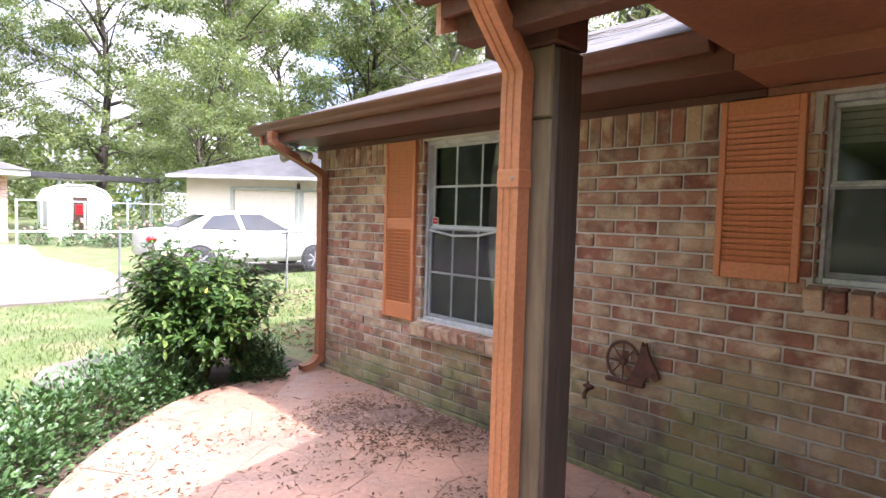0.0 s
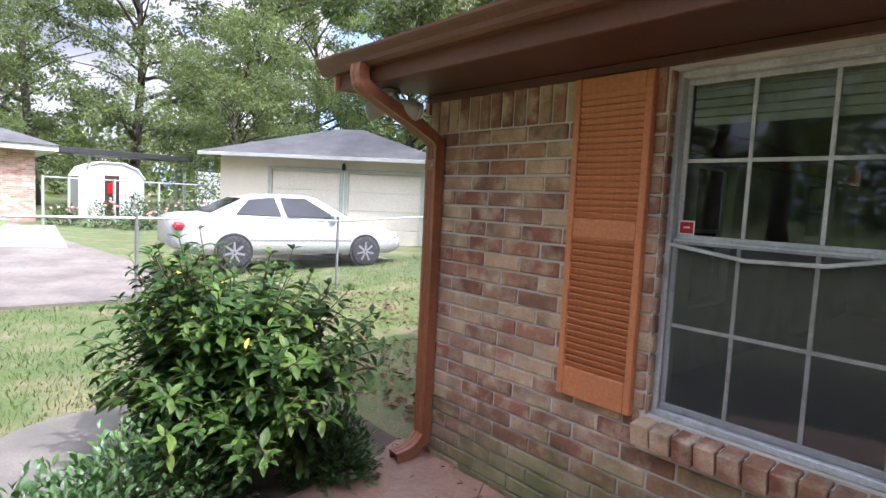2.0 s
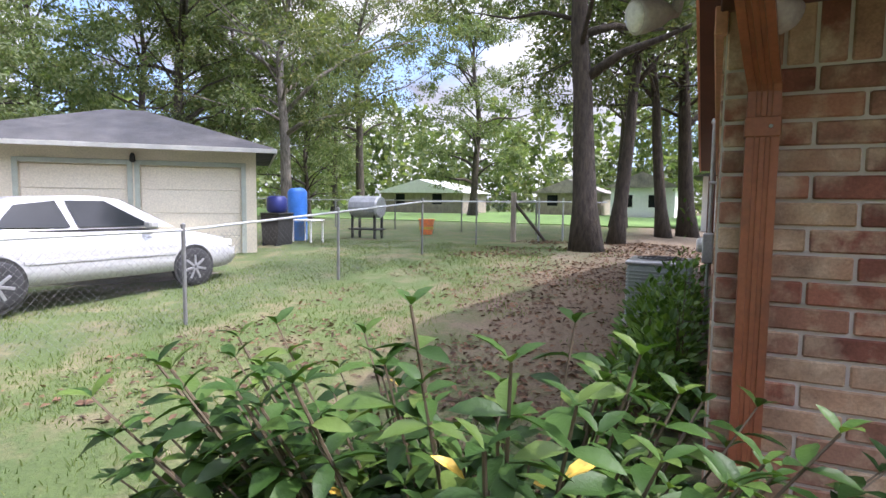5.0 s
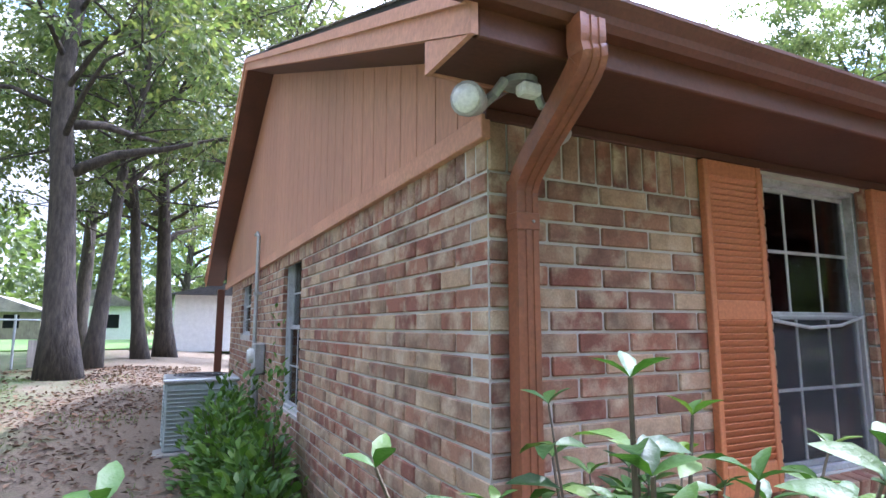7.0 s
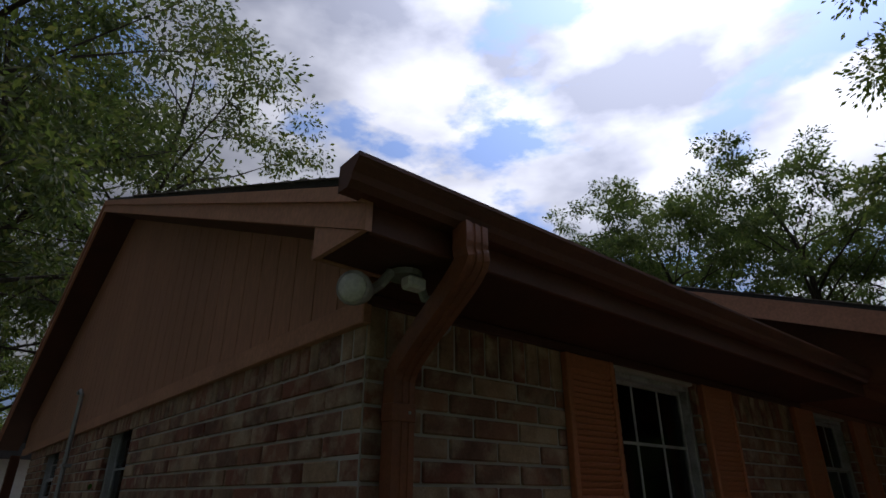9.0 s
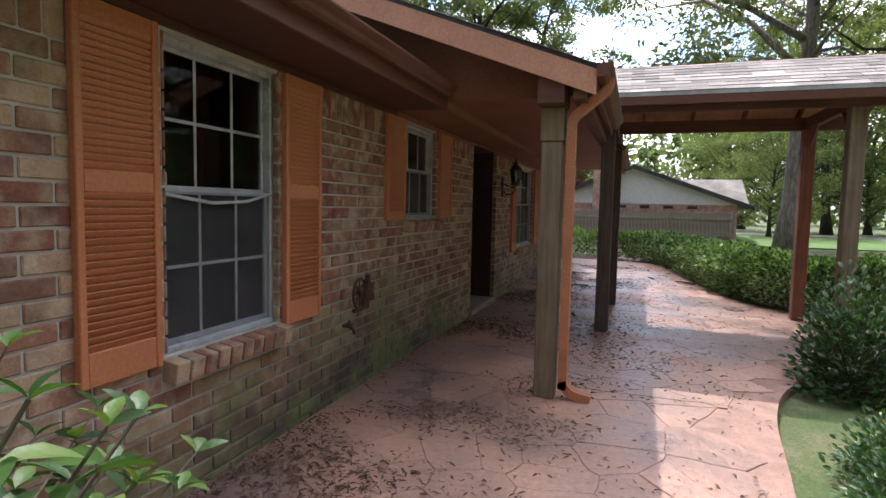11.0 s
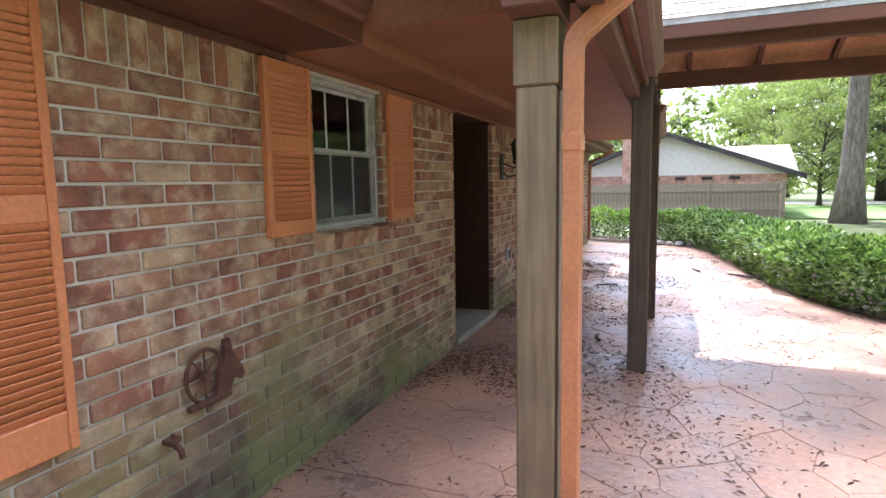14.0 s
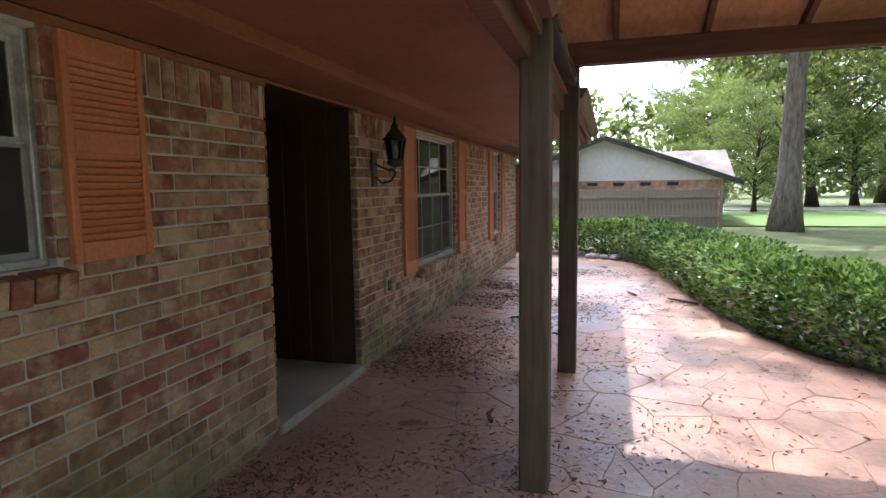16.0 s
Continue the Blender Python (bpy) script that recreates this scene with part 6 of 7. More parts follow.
# ---- far woods round the horizon ----
woods = empty("far_woods", "hazy distant woodland of mixed green trees", "woodland", (0, 0, 0), kind="stuff")
rg = random.Random(5)
lv, lf = quad_leaf(0.95, 0.65)
mats = []
for k in range(230):
    a = 2 * math.pi * k / 230 + rg.uniform(-0.01, 0.01)
    dist = rg.uniform(62, 88)
    hh = rg.uniform(8, 15)
    bx, by = math.cos(a) * dist, math.sin(a) * dist
    for j in range(480):
        d = Vector((rg.gauss(0, 1), rg.gauss(0, 1), rg.gauss(0, 1)))
        z = rg.uniform(0.4, hh)
        w = 2.2 * (1.1 - 0.8 * z / hh)
        mats.append(aim((bx + d.x * w * 0.6, by + d.y * w * 0.6, z), d, rg.uniform(-1.5, 1.5), rg.uniform(0.5, 1.2)))
s = Shape()
scatter(s, lv, lf, mats)
tagged(part("woodland_foliage", s, M_LEAF_TREE, woods), kind="stuff")

# ---- neighbours on the west side ----
nh = empty("neighbour_house", "low red-brick neighbour house with white eaves", "house", (-28.5, -4.0, 0))
M_NBRICK = plain("pink_brick", (0.50, 0.30, 0.24), 0.85, 0.35, 5.0, 30.0, dirt=(0.62, 0.50, 0.44))
s = Shape()
for k in range(36):
    z = -0.1 + 0.078 * k
    y = -9.0 - (0.12 if k % 2 else 0.0)
    while y < 0.3:
        y0, y1 = max(y, -9.0), min(y + 0.25, 0.3)
        y += 0.25
        if y1 - y0 > 0.03:
            s.box(-25.03, y0 + 0.006, z + 0.006, -25.0, y1 - 0.006, z + 0.072)
wl_ = put_part("wall", Shape().box(-32, -9, -0.2, -25.012, 0.29, 2.72), M_MORTAR, nh)
M_NBRICKS = shingle_material("pink_brick_faces", (0.40, 0.20, 0.15), (0.66, 0.44, 0.36))
tagged(part("brick_courses", s, M_NBRICKS, wl_), kind="stuff")
put_part("eave", Shape().bevel_box(-33, -9.8, 2.721, -24.35, 1.0, 2.95, 0.01), M_WHITE, nh)
s = Shape()
s.v = [(-33.1, -9.9, 2.951), (-24.25, -9.9, 2.951), (-24.25, 1.1, 2.951), (-33.1, 1.1, 2.951), (-28.6, -6.0, 4.35), (-28.6, -2.8, 4.35)]
s.f = [(0, 1, 4), (1, 2, 5, 4), (2, 3, 5), (3, 0, 4, 5), (0, 3, 2, 1)]
put_part("roof", s, M_SHINGLE_DARK, nh)

cp = empty("carport", "flat black carport roof on posts beside the neighbour house", "carport", (-27, 3.7, 0))
put_part("roof", Shape().bevel_box(-26.9, 1.12, 2.75, -25.2, 6.3, 2.98, 0.01), M_BLACK, cp)
for x, y in ((-25.5, 6.0), (-26.7, 6.0), (-25.5, 2.2)):
    put_part("carport_post", Shape().box(x - 0.06, y - 0.06, -0.1, x + 0.06, y + 0.06, 2.749), M_GTRIM, cp)

shed = empty("garden_shed", "small white shed with a rounded barn roof and a dark doorway", "shed", (-31.5, 3.9, 0))
o = [(2.45, -0.1), (2.45, 1.85), (2.75, 2.35), (3.4, 2.62), (4.35, 2.62), (5.0, 2.35), (5.35, 1.85), (5.35, -0.1)]
put_part("wall", Shape().prism(o, "x", -33.0, -30.0), M_WHITE, shed)
ro = o[1:7]
put_part("roof", Shape().prism([(y + (0.06 if y > 3.9 else -0.06), z + 0.05) for y, z in ro] + [(y, z + 0.004) for y, z in reversed(ro)], "x", -33.1, -29.9), M_WHITE, shed)
put_part("doorway", Shape().box(-29.99, 3.55, 0.0, -29.97, 4.2, 2.0), M_DOOR, shed)
put_part("side_door", Shape().bevel_box(-29.99, 4.22, 0.0, -29.95, 4.85, 2.0, 0.01), M_WHITE, shed)
put_part("red_curtain", Shape().bevel_box(-29.965, 3.68, 1.1, -29.95, 3.98, 1.6, 0.004), M_TAIL, shed, "red cloth hung in the doorway")

tarp = empty("lattice_panel", "pale board panel standing in the neighbour's garden", "panel", (-24.2, 6.5, 0))
for k in range(8):
    put_part("slat", Shape().bevel_box(-24.22, 6.1, 0.75 + 0.2 * k, -24.19, 7.6, 0.92 + 0.2 * k, 0.005), M_WHITE, tarp)
for y in (6.15, 7.55):
    put_part("stake", Shape().box(-24.18, y - 0.03, -0.1, -24.13, y + 0.03, 2.4), M_FENCEWOOD, tarp)
M_ROSE = plain("rose_pink", (0.70, 0.30, 0.30), 0.6)
for x, y, h in ((-21.2, 2.0, 1.0), (-21.8, 3.2, 1.25), (-20.5, 3.9, 0.95), (-21.0, 5.1, 1.1), (-22.4, 0.9, 0.8), (-20.0, 2.8, 0.6)):
    low_shrub("rose_bush", x, y, 0.6, 0.6, h, 500, "loose rose bush in the neighbour's bed", leaf=0.10)
    fl = Shape()
    rr = random.Random(int(x * 10))
    for j in range(9):
        a = rr.uniform(0, 6.28)
        fl.lathe([(0.01, -0.03), (0.05, 0.0), (0.055, 0.03), (0.02, 0.06)], (x + math.cos(a) * 0.45, y + math.sin(a) * 0.45, h * rr.uniform(0.5, 1.0)), "z", 6)
    tagged(part("rose_bloom", fl, M_ROSE), "scattered pink rose blooms on a bush", "flower", kind="stuff")
g2 = empty("chain_link_fence", "short galvanised garden fence with a gate before the neighbour's bed", "fence", (-20.5, 1.0, 0))
for y in (0.3, 1.1, 2.6, 4.2, 5.8):
    put_part("fence_post", Shape().tube([(-22.6, y, -0.1), (-22.6, y, 1.75)], 0.05, 8), M_GTRIM, g2)
put_part("top_rail", Shape().tube([(-22.6, 0.3, 1.7), (-22.6, 5.8, 1.7)], 0.03, 6), M_GALV, g2)
s = Shape().prism([(-13.4, -0.1), (-22, 0.6), (-22, -0.9), (-14.0, -1.6)], "z", -0.1, -0.028)
structure("path", s, M_CONC, "pale concrete garden path", "path")
M_GREEN = plain("bright_lawn", (0.10, 0.18, 0.035), 0.9, 0.25, 1.5, 40.0, bumps=0.8)
s = Shape().prism([(-14.2, -1.7), (-25, -0.6), (-25, -8), (-13.0, -2.6)], "z", -0.1, -0.024)
structure("lawn_patch", s, M_GREEN, "bright green mown lawn by the neighbour house", "lawn")
s = Shape().prism([(-60, 27), (14, 27), (14, 60), (-60, 60)], "z", 0.1, 0.37)
structure("back_meadow", s, M_GREEN, "bright sunlit grass behind the back fence", "lawn")
s = Shape().prism([(25.5, -5.6), (25.5, -16.0), (37.0, -20.0), (37.0, -4.0)], "z", -0.2, -0.02)
structure("front_lawn", s, M_GREEN, "bright green lawn beyond the hedge", "lawn")
s = Shape().prism([(37.5, -60), (41.5, -60), (41.5, 40), (37.5, 40)], "z", -0.2, -0.015)
structure("road", s, M_CONC, "pale grey street beyond the lawns", "road")
s = Shape().prism([(10.5, -9.5), (37.5, -14.5), (37.5, -17.0), (10.5, -12.5)], "z", -0.2, -0.018)
structure("drive_east", s, M_CONC, "pale drive across the front lawn", "driveway")

# ---- back yard ----
def barrel(x, y, z, r, h, material, label, lid):
    th = empty("barrel", label, "barrel", (x, y, z), "yard barrels")
    part("drum", Shape().lathe([(r * 0.93, 0), (r, 0.04), (r, h * 0.3), (r * 1.03, h * 0.33), (r, h * 0.36), (r, h * 0.64), (r * 1.03, h * 0.67), (r, h * 0.7), (r, h - 0.12), (r * 0.8, h - 0.03), (r * 0.5, h)], (0, 0, 0), "z", 20), material, th, "", True)
    part("bung", Shape().lathe([(0.05, 0), (0.05, 0.03), (0.02, 0.035)], (r * 0.3, 0, h - 0.02), "z", 10), lid, th)
    return th


M_BLUE = plain("blue_plastic", (0.05, 0.20, 0.62), 0.4, 0.1)
M_NAVY = plain("navy_plastic", (0.03, 0.04, 0.20), 0.4, 0.1)
barrel(-10.62, 10.62, 0.30, 0.27, 1.5, M_BLUE, "tall bright blue plastic barrel beside the garage", M_NAVY)
bin_ = empty("wheeled_bin", "black and navy bins stacked against the garage", "bin", (-10.0, 9.10, 0.24))
part("bin_body", Shape().prism([(-0.24, 0.1), (0.24, 0.1), (0.29, 0.85), (-0.29, 0.85)], "y", -0.27, 0.27), M_BLACK, bin_)
part("bin_lid", Shape().bevel_box(-0.31, -0.29, 0.851, 0.31, 0.29, 0.90, 0.02), M_BLACK, bin_)
part("upper_tub", Shape().lathe([(0.2, 0.901), (0.25, 0.95), (0.25, 1.25), (0.18, 1.32)], (0, 0, 0), "z", 16), M_NAVY, bin_, "navy plastic tub", True)
for sx in (-0.2, 0.2):
    part("bin_wheel", Shape().lathe([(0.1, -0.03), (0.1, 0.03)], (sx, -0.2, 0.1), "x", 12), M_TYRE, bin_)
tb = empty("yard_table", "small white plastic table by the barrels", "table", (-10.0, 10.3, 0.28))
part("tabletop", Shape().bevel_box(-0.35, -0.3, 0.62, 0.35, 0.3, 0.66, 0.01), M_WHITE, tb)
for sx in (-0.3, 0.3):
    for sy in (-0.25, 0.25):
        part("leg", Shape().bevel_box(sx - 0.02, sy - 0.02, 0, sx + 0.02, sy + 0.02, 0.619, 0.005), M_WHITE, tb)
gr = empty("barbecue_grill", "covered grey grill cart standing in the yard", "grill", (-9.6, 12.6, 0.33))
part("hood", Shape().lathe([(0.3, -0.5), (0.34, -0.45), (0.34, 0.45), (0.3, 0.5)], (0, 0, 0.95), "x", 14), M_GALV, gr)
for sx in (-0.4, 0.4):
    for sy in (-0.2, 0.2):
        part("leg", Shape().box(sx - 0.03, sy - 0.03, 0, sx + 0.03, sy + 0.03, 0.75), M_BLACK, gr)
part("cart_shelf", Shape().bevel_box(-0.5, -0.28, 0.25, 0.5, 0.28, 0.30, 0.01), M_BLACK, gr)
M_POT = plain("orange_plastic", (0.75, 0.20, 0.06), 0.45, 0.15)
pt = empty("bucket", "orange and yellow plastic bucket on the grass", "bucket", (-9.0, 15.4, 0.33))
part("pail", Shape().lathe([(0.2, 0), (0.27, 0.5), (0.29, 0.5), (0.29, 0.53), (0.26, 0.53)], (0, 0, 0), "z", 18), M_POT, pt)
part("band", Shape().lathe([(0.222, 0.18), (0.25, 0.18), (0.258, 0.27), (0.232, 0.27)], (0, 0, 0), "z", 18), M_YELLOW, pt, "yellow band")
gate = empty("wooden_gate", "dark timber gate posts with a leaning brace in the back fence", "gate", (-5.0, 13.4, 0.3))
put_part("gate_post", Shape().bevel_box(-5.25, 13.34, 0.2, -5.12, 13.47, 1.75, 0.01), M_FENCEWOOD, gate)
put_part("brace", Shape().tube([(-5.15, 13.4, 1.45), (-4.35, 13.9, 0.32)], 0.045, 6), M_BARK, gate)
put_part("gate_rail", Shape().tube([(-5.2, 13.4, 1.5), (-3.2, 16.9, 1.5)], 0.022, 8), M_GALV, gate)
for k in range(4):
    put_part("gate_stake", Shape().tube([(-5.2 + 0.5 * k, 13.4 + 0.88 * k, 0.25), (-5.2 + 0.5 * k, 13.4 + 0.88 * k, 1.62)], 0.03, 6), M_GALV, gate)
bdm = Shape().bevel_box(-0.28, -0.015, 0, 0.28, 0.015, 0.75, 0.006)
bd = tagged(part("leaning_board", bdm, M_FENCEWOOD), "pale board leaning on the back fence", "board")
bd.matrix_basis = pose(-3.7, 15.6, 0.33, -28, 0, 10)

fs = empty("outbuilding", "pale outbuilding with a low roof behind the yard", "shed", (0.8, 27, 0.3))
put_part("wall", Shape().box(-0.6, 26.5, 0.2, 7.0, 31.0, 2.75), M_WHITE, fs)
put_part("roof", Shape().prism([(-1.0, 2.751), (3.2, 3.7), (7.4, 2.751)], "y", 26.1, 31.4), M_SHINGLE_DARK, fs)
for x, y, w, d, h, lab in ((-5.5, 50, 5.0, 6, 2.8, "small white far house with a grey roof"), (-26, 50, 9.0, 6, 2.3, "long low far building with a white metal roof"), (-12.5, 54, 6, 6, 2.4, "far blue-grey house among trees")):
    fh = empty("far_house", lab, "house", (x, y, 0.3), "far houses")
    put_part("wall", Shape().box(x - w / 2, y - d / 2, 0.2, x + w / 2, y + d / 2, h), M_FENCEWOOD if w > 5 else M_WHITE, fh)
    put_part("roof", Shape().prism([(x - w / 2 - 0.5, h), (x, h + 1.3), (x + w / 2 + 0.5, h)], "y", y - d / 2 - 0.4, y + d / 2 + 0.4), M_WHITE if w > 8 else M_SHINGLE, fh)
    for wx in (-w * 0.25, w * 0.2):
        wn_ = put_part("window", Shape().box(x + wx - 0.5, y - d / 2 - 0.03, 1.2, x + wx + 0.5, y - d / 2 - 0.002, 2.2), M_CARGLASS, fh)

# ---- neighbour to the east ----
en = empty("gable_house", "white-gabled neighbour house with grey shingle roof behind a board fence", "house", (30, -2.0, 0))
put_part("wall", Shape().box(27.0, -6.0, -0.2, 36.0, 2.4, 1.62), M_NBRICK, en)
put_part("gable", Shape().prism([(-6.0, 1.621), (-1.65, 3.25), (2.4, 1.621)], "x", 26.98, 27.3), M_WHITE, en, "white painted board gable")
for sgn, ye in ((-1, -6.6), (1, 3.2)):
    put_part("roof", Shape().prism([(-1.65, 3.38), (ye, 1.60), (ye, 1.48), (-1.65, 3.26)], "x", 26.6, 36.4), M_SHINGLE, en)
    put_part("rake_board", Shape().prism([(-1.65, 3.36), (ye, 1.58), (ye, 1.40), (-1.65, 3.18)], "x", 26.56, 26.6), M_SHINGLE_DARK, en)
put_part("wing_roof", Shape().prism([(29.0, 1.6), (31.5, 2.95), (38, 2.95), (38, 1.6)], "y", -6.8, -3.0), M_SHINGLE, en)
for k in range(5):
    put_part("roof_vent", Shape().bevel_box(26.94, -4.4 + 1.0 * k, 1.42, 26.98, -4.0 + 1.0 * k, 1.55, 0.005), M_BLACK, en)
put_part("chimney", Shape().bevel_box(26.3, -0.62, -0.1, 26.9, 0.05, 4.0, 0.01), M_NBRICK, en, "narrow brick chimney")
bf = empty("board_fence", "weathered grey board privacy fence", "fence", (24.5, -2, 0))
me = Shape().bevel_box(-0.011, -0.068, -0.1, 0.011, 0.068, 1.28, 0.004).mesh("picket", M_FENCEWOOD)
for k in range(60):
    ob = new("picket", me)
    ob.parent = bf
    ob.matrix_basis = pose(rnd(-0.006, 0.006), 5.1 - 0.143 * k, rnd(-0.03, 0.03))
for z in (0.3, 0.98):
    put_part("rail", Shape().bevel_box(24.43, -5.5, z, 24.486, 7.0, z + 0.09, 0.005), M_FENCEWOOD, bf)
for y in (-5.5, -3.1, -0.7, 1.7):
    put_part("fence_post", Shape().bevel_box(24.4, y - 0.05, -0.1, 24.49, y + 0.05, 1.36, 0.006), M_FENCEWOOD, bf)

# ---- things on and by the house ----
M_HOLDER = plain("bulb_holder", (0.36, 0.34, 0.32), 0.6)


def floodlight(x, y, z, aim_to, label):
    th = empty("floodlight", label, "light", (x, y, z), "corner floodlights")
    d = (Vector(aim_to) - Vector((x, y, z))).normalized()
    q = d.to_track_quat('Z', 'Y').to_matrix().to_4x4()
    hd = Shape().lathe([(0.018, -0.07), (0.023, -0.04), (0.04, -0.008), (0.05, 0.04), (0.052, 0.068), (0.047, 0.072)], (0, 0, 0), "z", 18)
    hd.v = [tuple(q @ Vector(p)) for p in hd.v]
    part("lamp_head", hd, M_HOLDER, th, "", True)
    ln = Shape().lathe([(0.046, 0.069), (0.04, 0.079), (0.016, 0.085)], (0, 0, 0), "z", 18)
    ln.v = [tuple(q @ Vector(p)) for p in ln.v]
    part("lens", ln, M_LAMPGLASS, th, "clear glass lamp lens", True)
    part("arm", Shape().tube([tuple(q @ Vector((0, 0, -0.065))), (0.06 * (1 if x < 0 else -1), -0.02, 0.03), (0.09 * (1 if x < 0 else -1), -0.03, 0.075)], 0.016, 8), M_GALV, th)
    return th


floodlight(-0.185, -0.24, 2.015, (-0.62, -0.6, 1.90), "round outdoor floodlight under the eave corner")
floodlight(0.10, -0.25, 2.0, (0.26, -0.08, 1.90), "second floodlight turned towards the wall under the eave")
sb = empty("lamp_sensor", "small white lamp sensor box under the soffit", "sensor", (-0.04, -0.27, 2.08))
part("base_plate", Shape().lathe([(0.055, 0.0), (0.055, 0.02), (0.04, 0.025)], (0, 0, 0), "z", 14), M_GALV, sb)
part("sensor_body", Shape().bevel_box(-0.035, -0.07, -0.05, 0.035, -0.02, -0.01, 0.008), M_WHITE, sb)

lt = empty("wall_lantern", "black iron carriage lantern with clear glass beside the door", "lantern", (7.75, -0.013, 1.62))
part("back_plate", Shape().bevel_box(-0.05, -0.02, -0.13, 0.05, 0.0, 0.16, 0.008), M_BLACK, lt)
part("scroll_arm", Shape().tube([(0, -0.02, -0.05), (0, -0.08, -0.10), (0, -0.16, -0.08), (0, -0.20, -0.02), (0, -0.17, 0.02), (0, -0.14, 0.0)], 0.009, 8), M_BLACK, lt)
part("scroll_arm", Shape().tube([(0, -0.02, 0.06), (0, -0.10, 0.02), (0, -0.19, 0.0), (0, -0.20, 0.05)], 0.008, 8), M_BLACK, lt)
part("lamp_base", Shape().lathe([(0.02, -0.02), (0.07, 0.0), (0.075, 0.03), (0.06, 0.04)], (0, -0.2, 0.05), "z", 8), M_BLACK, lt)
part("lamp_pane", Shape().lathe([(0.06, 0.04), (0.085, 0.2), (0.083, 0.2), (0.058, 0.04)], (0, -0.2, 0.05), "z", 6), M_GLASS, lt, "tapered clear glass")
for k in range(6):
    a = 2 * math.pi * k / 6
    part("glazing_rib", Shape().tube([(math.cos(a) * 0.062, -0.2 + math.sin(a) * 0.062, 0.09), (math.cos(a) * 0.088, -0.2 + math.sin(a) * 0.088, 0.25)], 0.005, 5), M_BLACK, lt)
part("lamp_roof", Shape().lathe([(0.105, 0.2), (0.09, 0.22), (0.05, 0.27), (0.03, 0.29), (0.035, 0.31), (0.012, 0.34), (0.016, 0.36), (0.003, 0.40)], (0, -0.2, 0.05), "z", 12), M_BLACK, lt, "", True)
part("bulb", Shape().lathe([(0.015, 0.05), (0.028, 0.1), (0.02, 0.14), (0.004, 0.16)], (0, -0.2, 0.05), "z", 10), M_LAMPGLASS, lt, "", True)

ww = empty("wagon_wheel_ornament", "rusty iron wagon-wheel and horse-head wall ornament", "ornament", (3.23, -0.03, 0.70))
rim = Shape()
ring = [(math.cos(2 * math.pi * k / 28) * 0.098, 0.0, math.sin(2 * math.pi * k / 28) * 0.108) for k in range(29)]
rim.tube(ring, 0.009, 6, False)
part("rim", rim, M_RUST, ww)
part("hub", Shape().lathe([(0.02, -0.02), (0.024, 0.0), (0.02, 0.015)], (0, 0, 0), "y", 12), M_RUST, ww)
for k in range(8):
    a = 2 * math.pi * k / 8
    part("spoke", Shape().tube([(math.cos(a) * 0.02, 0, math.sin(a) * 0.02), (math.cos(a) * 0.085, 0, math.sin(a) * 0.10)], 0.0045, 5), M_RUST, ww)
part("base_bar", Shape().bevel_box(-0.10, -0.02, -0.125, 0.13, 0.012, -0.10, 0.006), M_RUST, ww)
part("horse_head", Shape().prism([(0.03, -0.12), (0.07, -0.03), (0.10, 0.055), (0.105, 0.10), (0.112, 0.125), (0.122, 0.10), (0.134, 0.125), (0.142, 0.085), (0.165, 0.035), (0.205, -0.025), (0.215, -0.055), (0.195, -0.075), (0.165, -0.055), (0.145, -0.06), (0.125, -0.10), (0.10, -0.125)], "y", -0.016, 0.008), M_RUST, ww)
sp = empty("garden_tap", "small dark brass garden tap on the brick wall", "tap", (3.03, -0.005, 0.50))
part("spout", Shape().tube([(0, 0, 0), (0, -0.05, 0.0), (0, -0.085, -0.02), (0, -0.09, -0.05)], 0.012, 8), M_RUST, sp)
part("valve_handle", Shape().lathe([(0.03, 0), (0.03, 0.01), (0.008, 0.012), (0.008, 0.03)], (0, -0.05, 0.012), "z", 10), M_RUST, sp)
ob_ = empty("outlet_box", "grey weatherproof electric outlet on the brick wall", "outlet", (7.98, -0.006, 0.62))
part("cover", Shape().bevel_box(-0.045, -0.03, -0.07, 0.045, 0.0, 0.07, 0.008), M_GALV, ob_)
part("flap", Shape().bevel_box(-0.036, -0.042, -0.05, 0.036, -0.031, 0.05, 0.006), M_BLACK, ob_)

# alarm sticker and slipped screen bar of the near window
st = empty("alarm_sticker", "small red and white window sticker", "sticker", (1.545, 0.083, 1.44))
part("sticker_sheet", Shape().bevel_box(-0.032, -0.0012, -0.028, 0.032, 0.0, 0.028, 0.0004), M_WHITE, st)
part("red_field", Shape().bevel_box(-0.027, -0.0022, -0.023, 0.027, -0.0013, 0.023, 0.0004), M_TAIL, st)
part("white_bar", Shape().bevel_box(-0.012, -0.003, -0.002, 0.014, -0.0023, 0.004, 0.0003), M_WHITE, st)
sr = tagged(part("screen_bar", Shape().tube([(1.505, 0.03, 1.372), (1.80, 0.026, 1.335), (2.05, 0.026, 1.345), (2.27, 0.03, 1.392)], 0.008, 6), M_ALU), "bent white insect-screen bar sagging across the window", "bar")

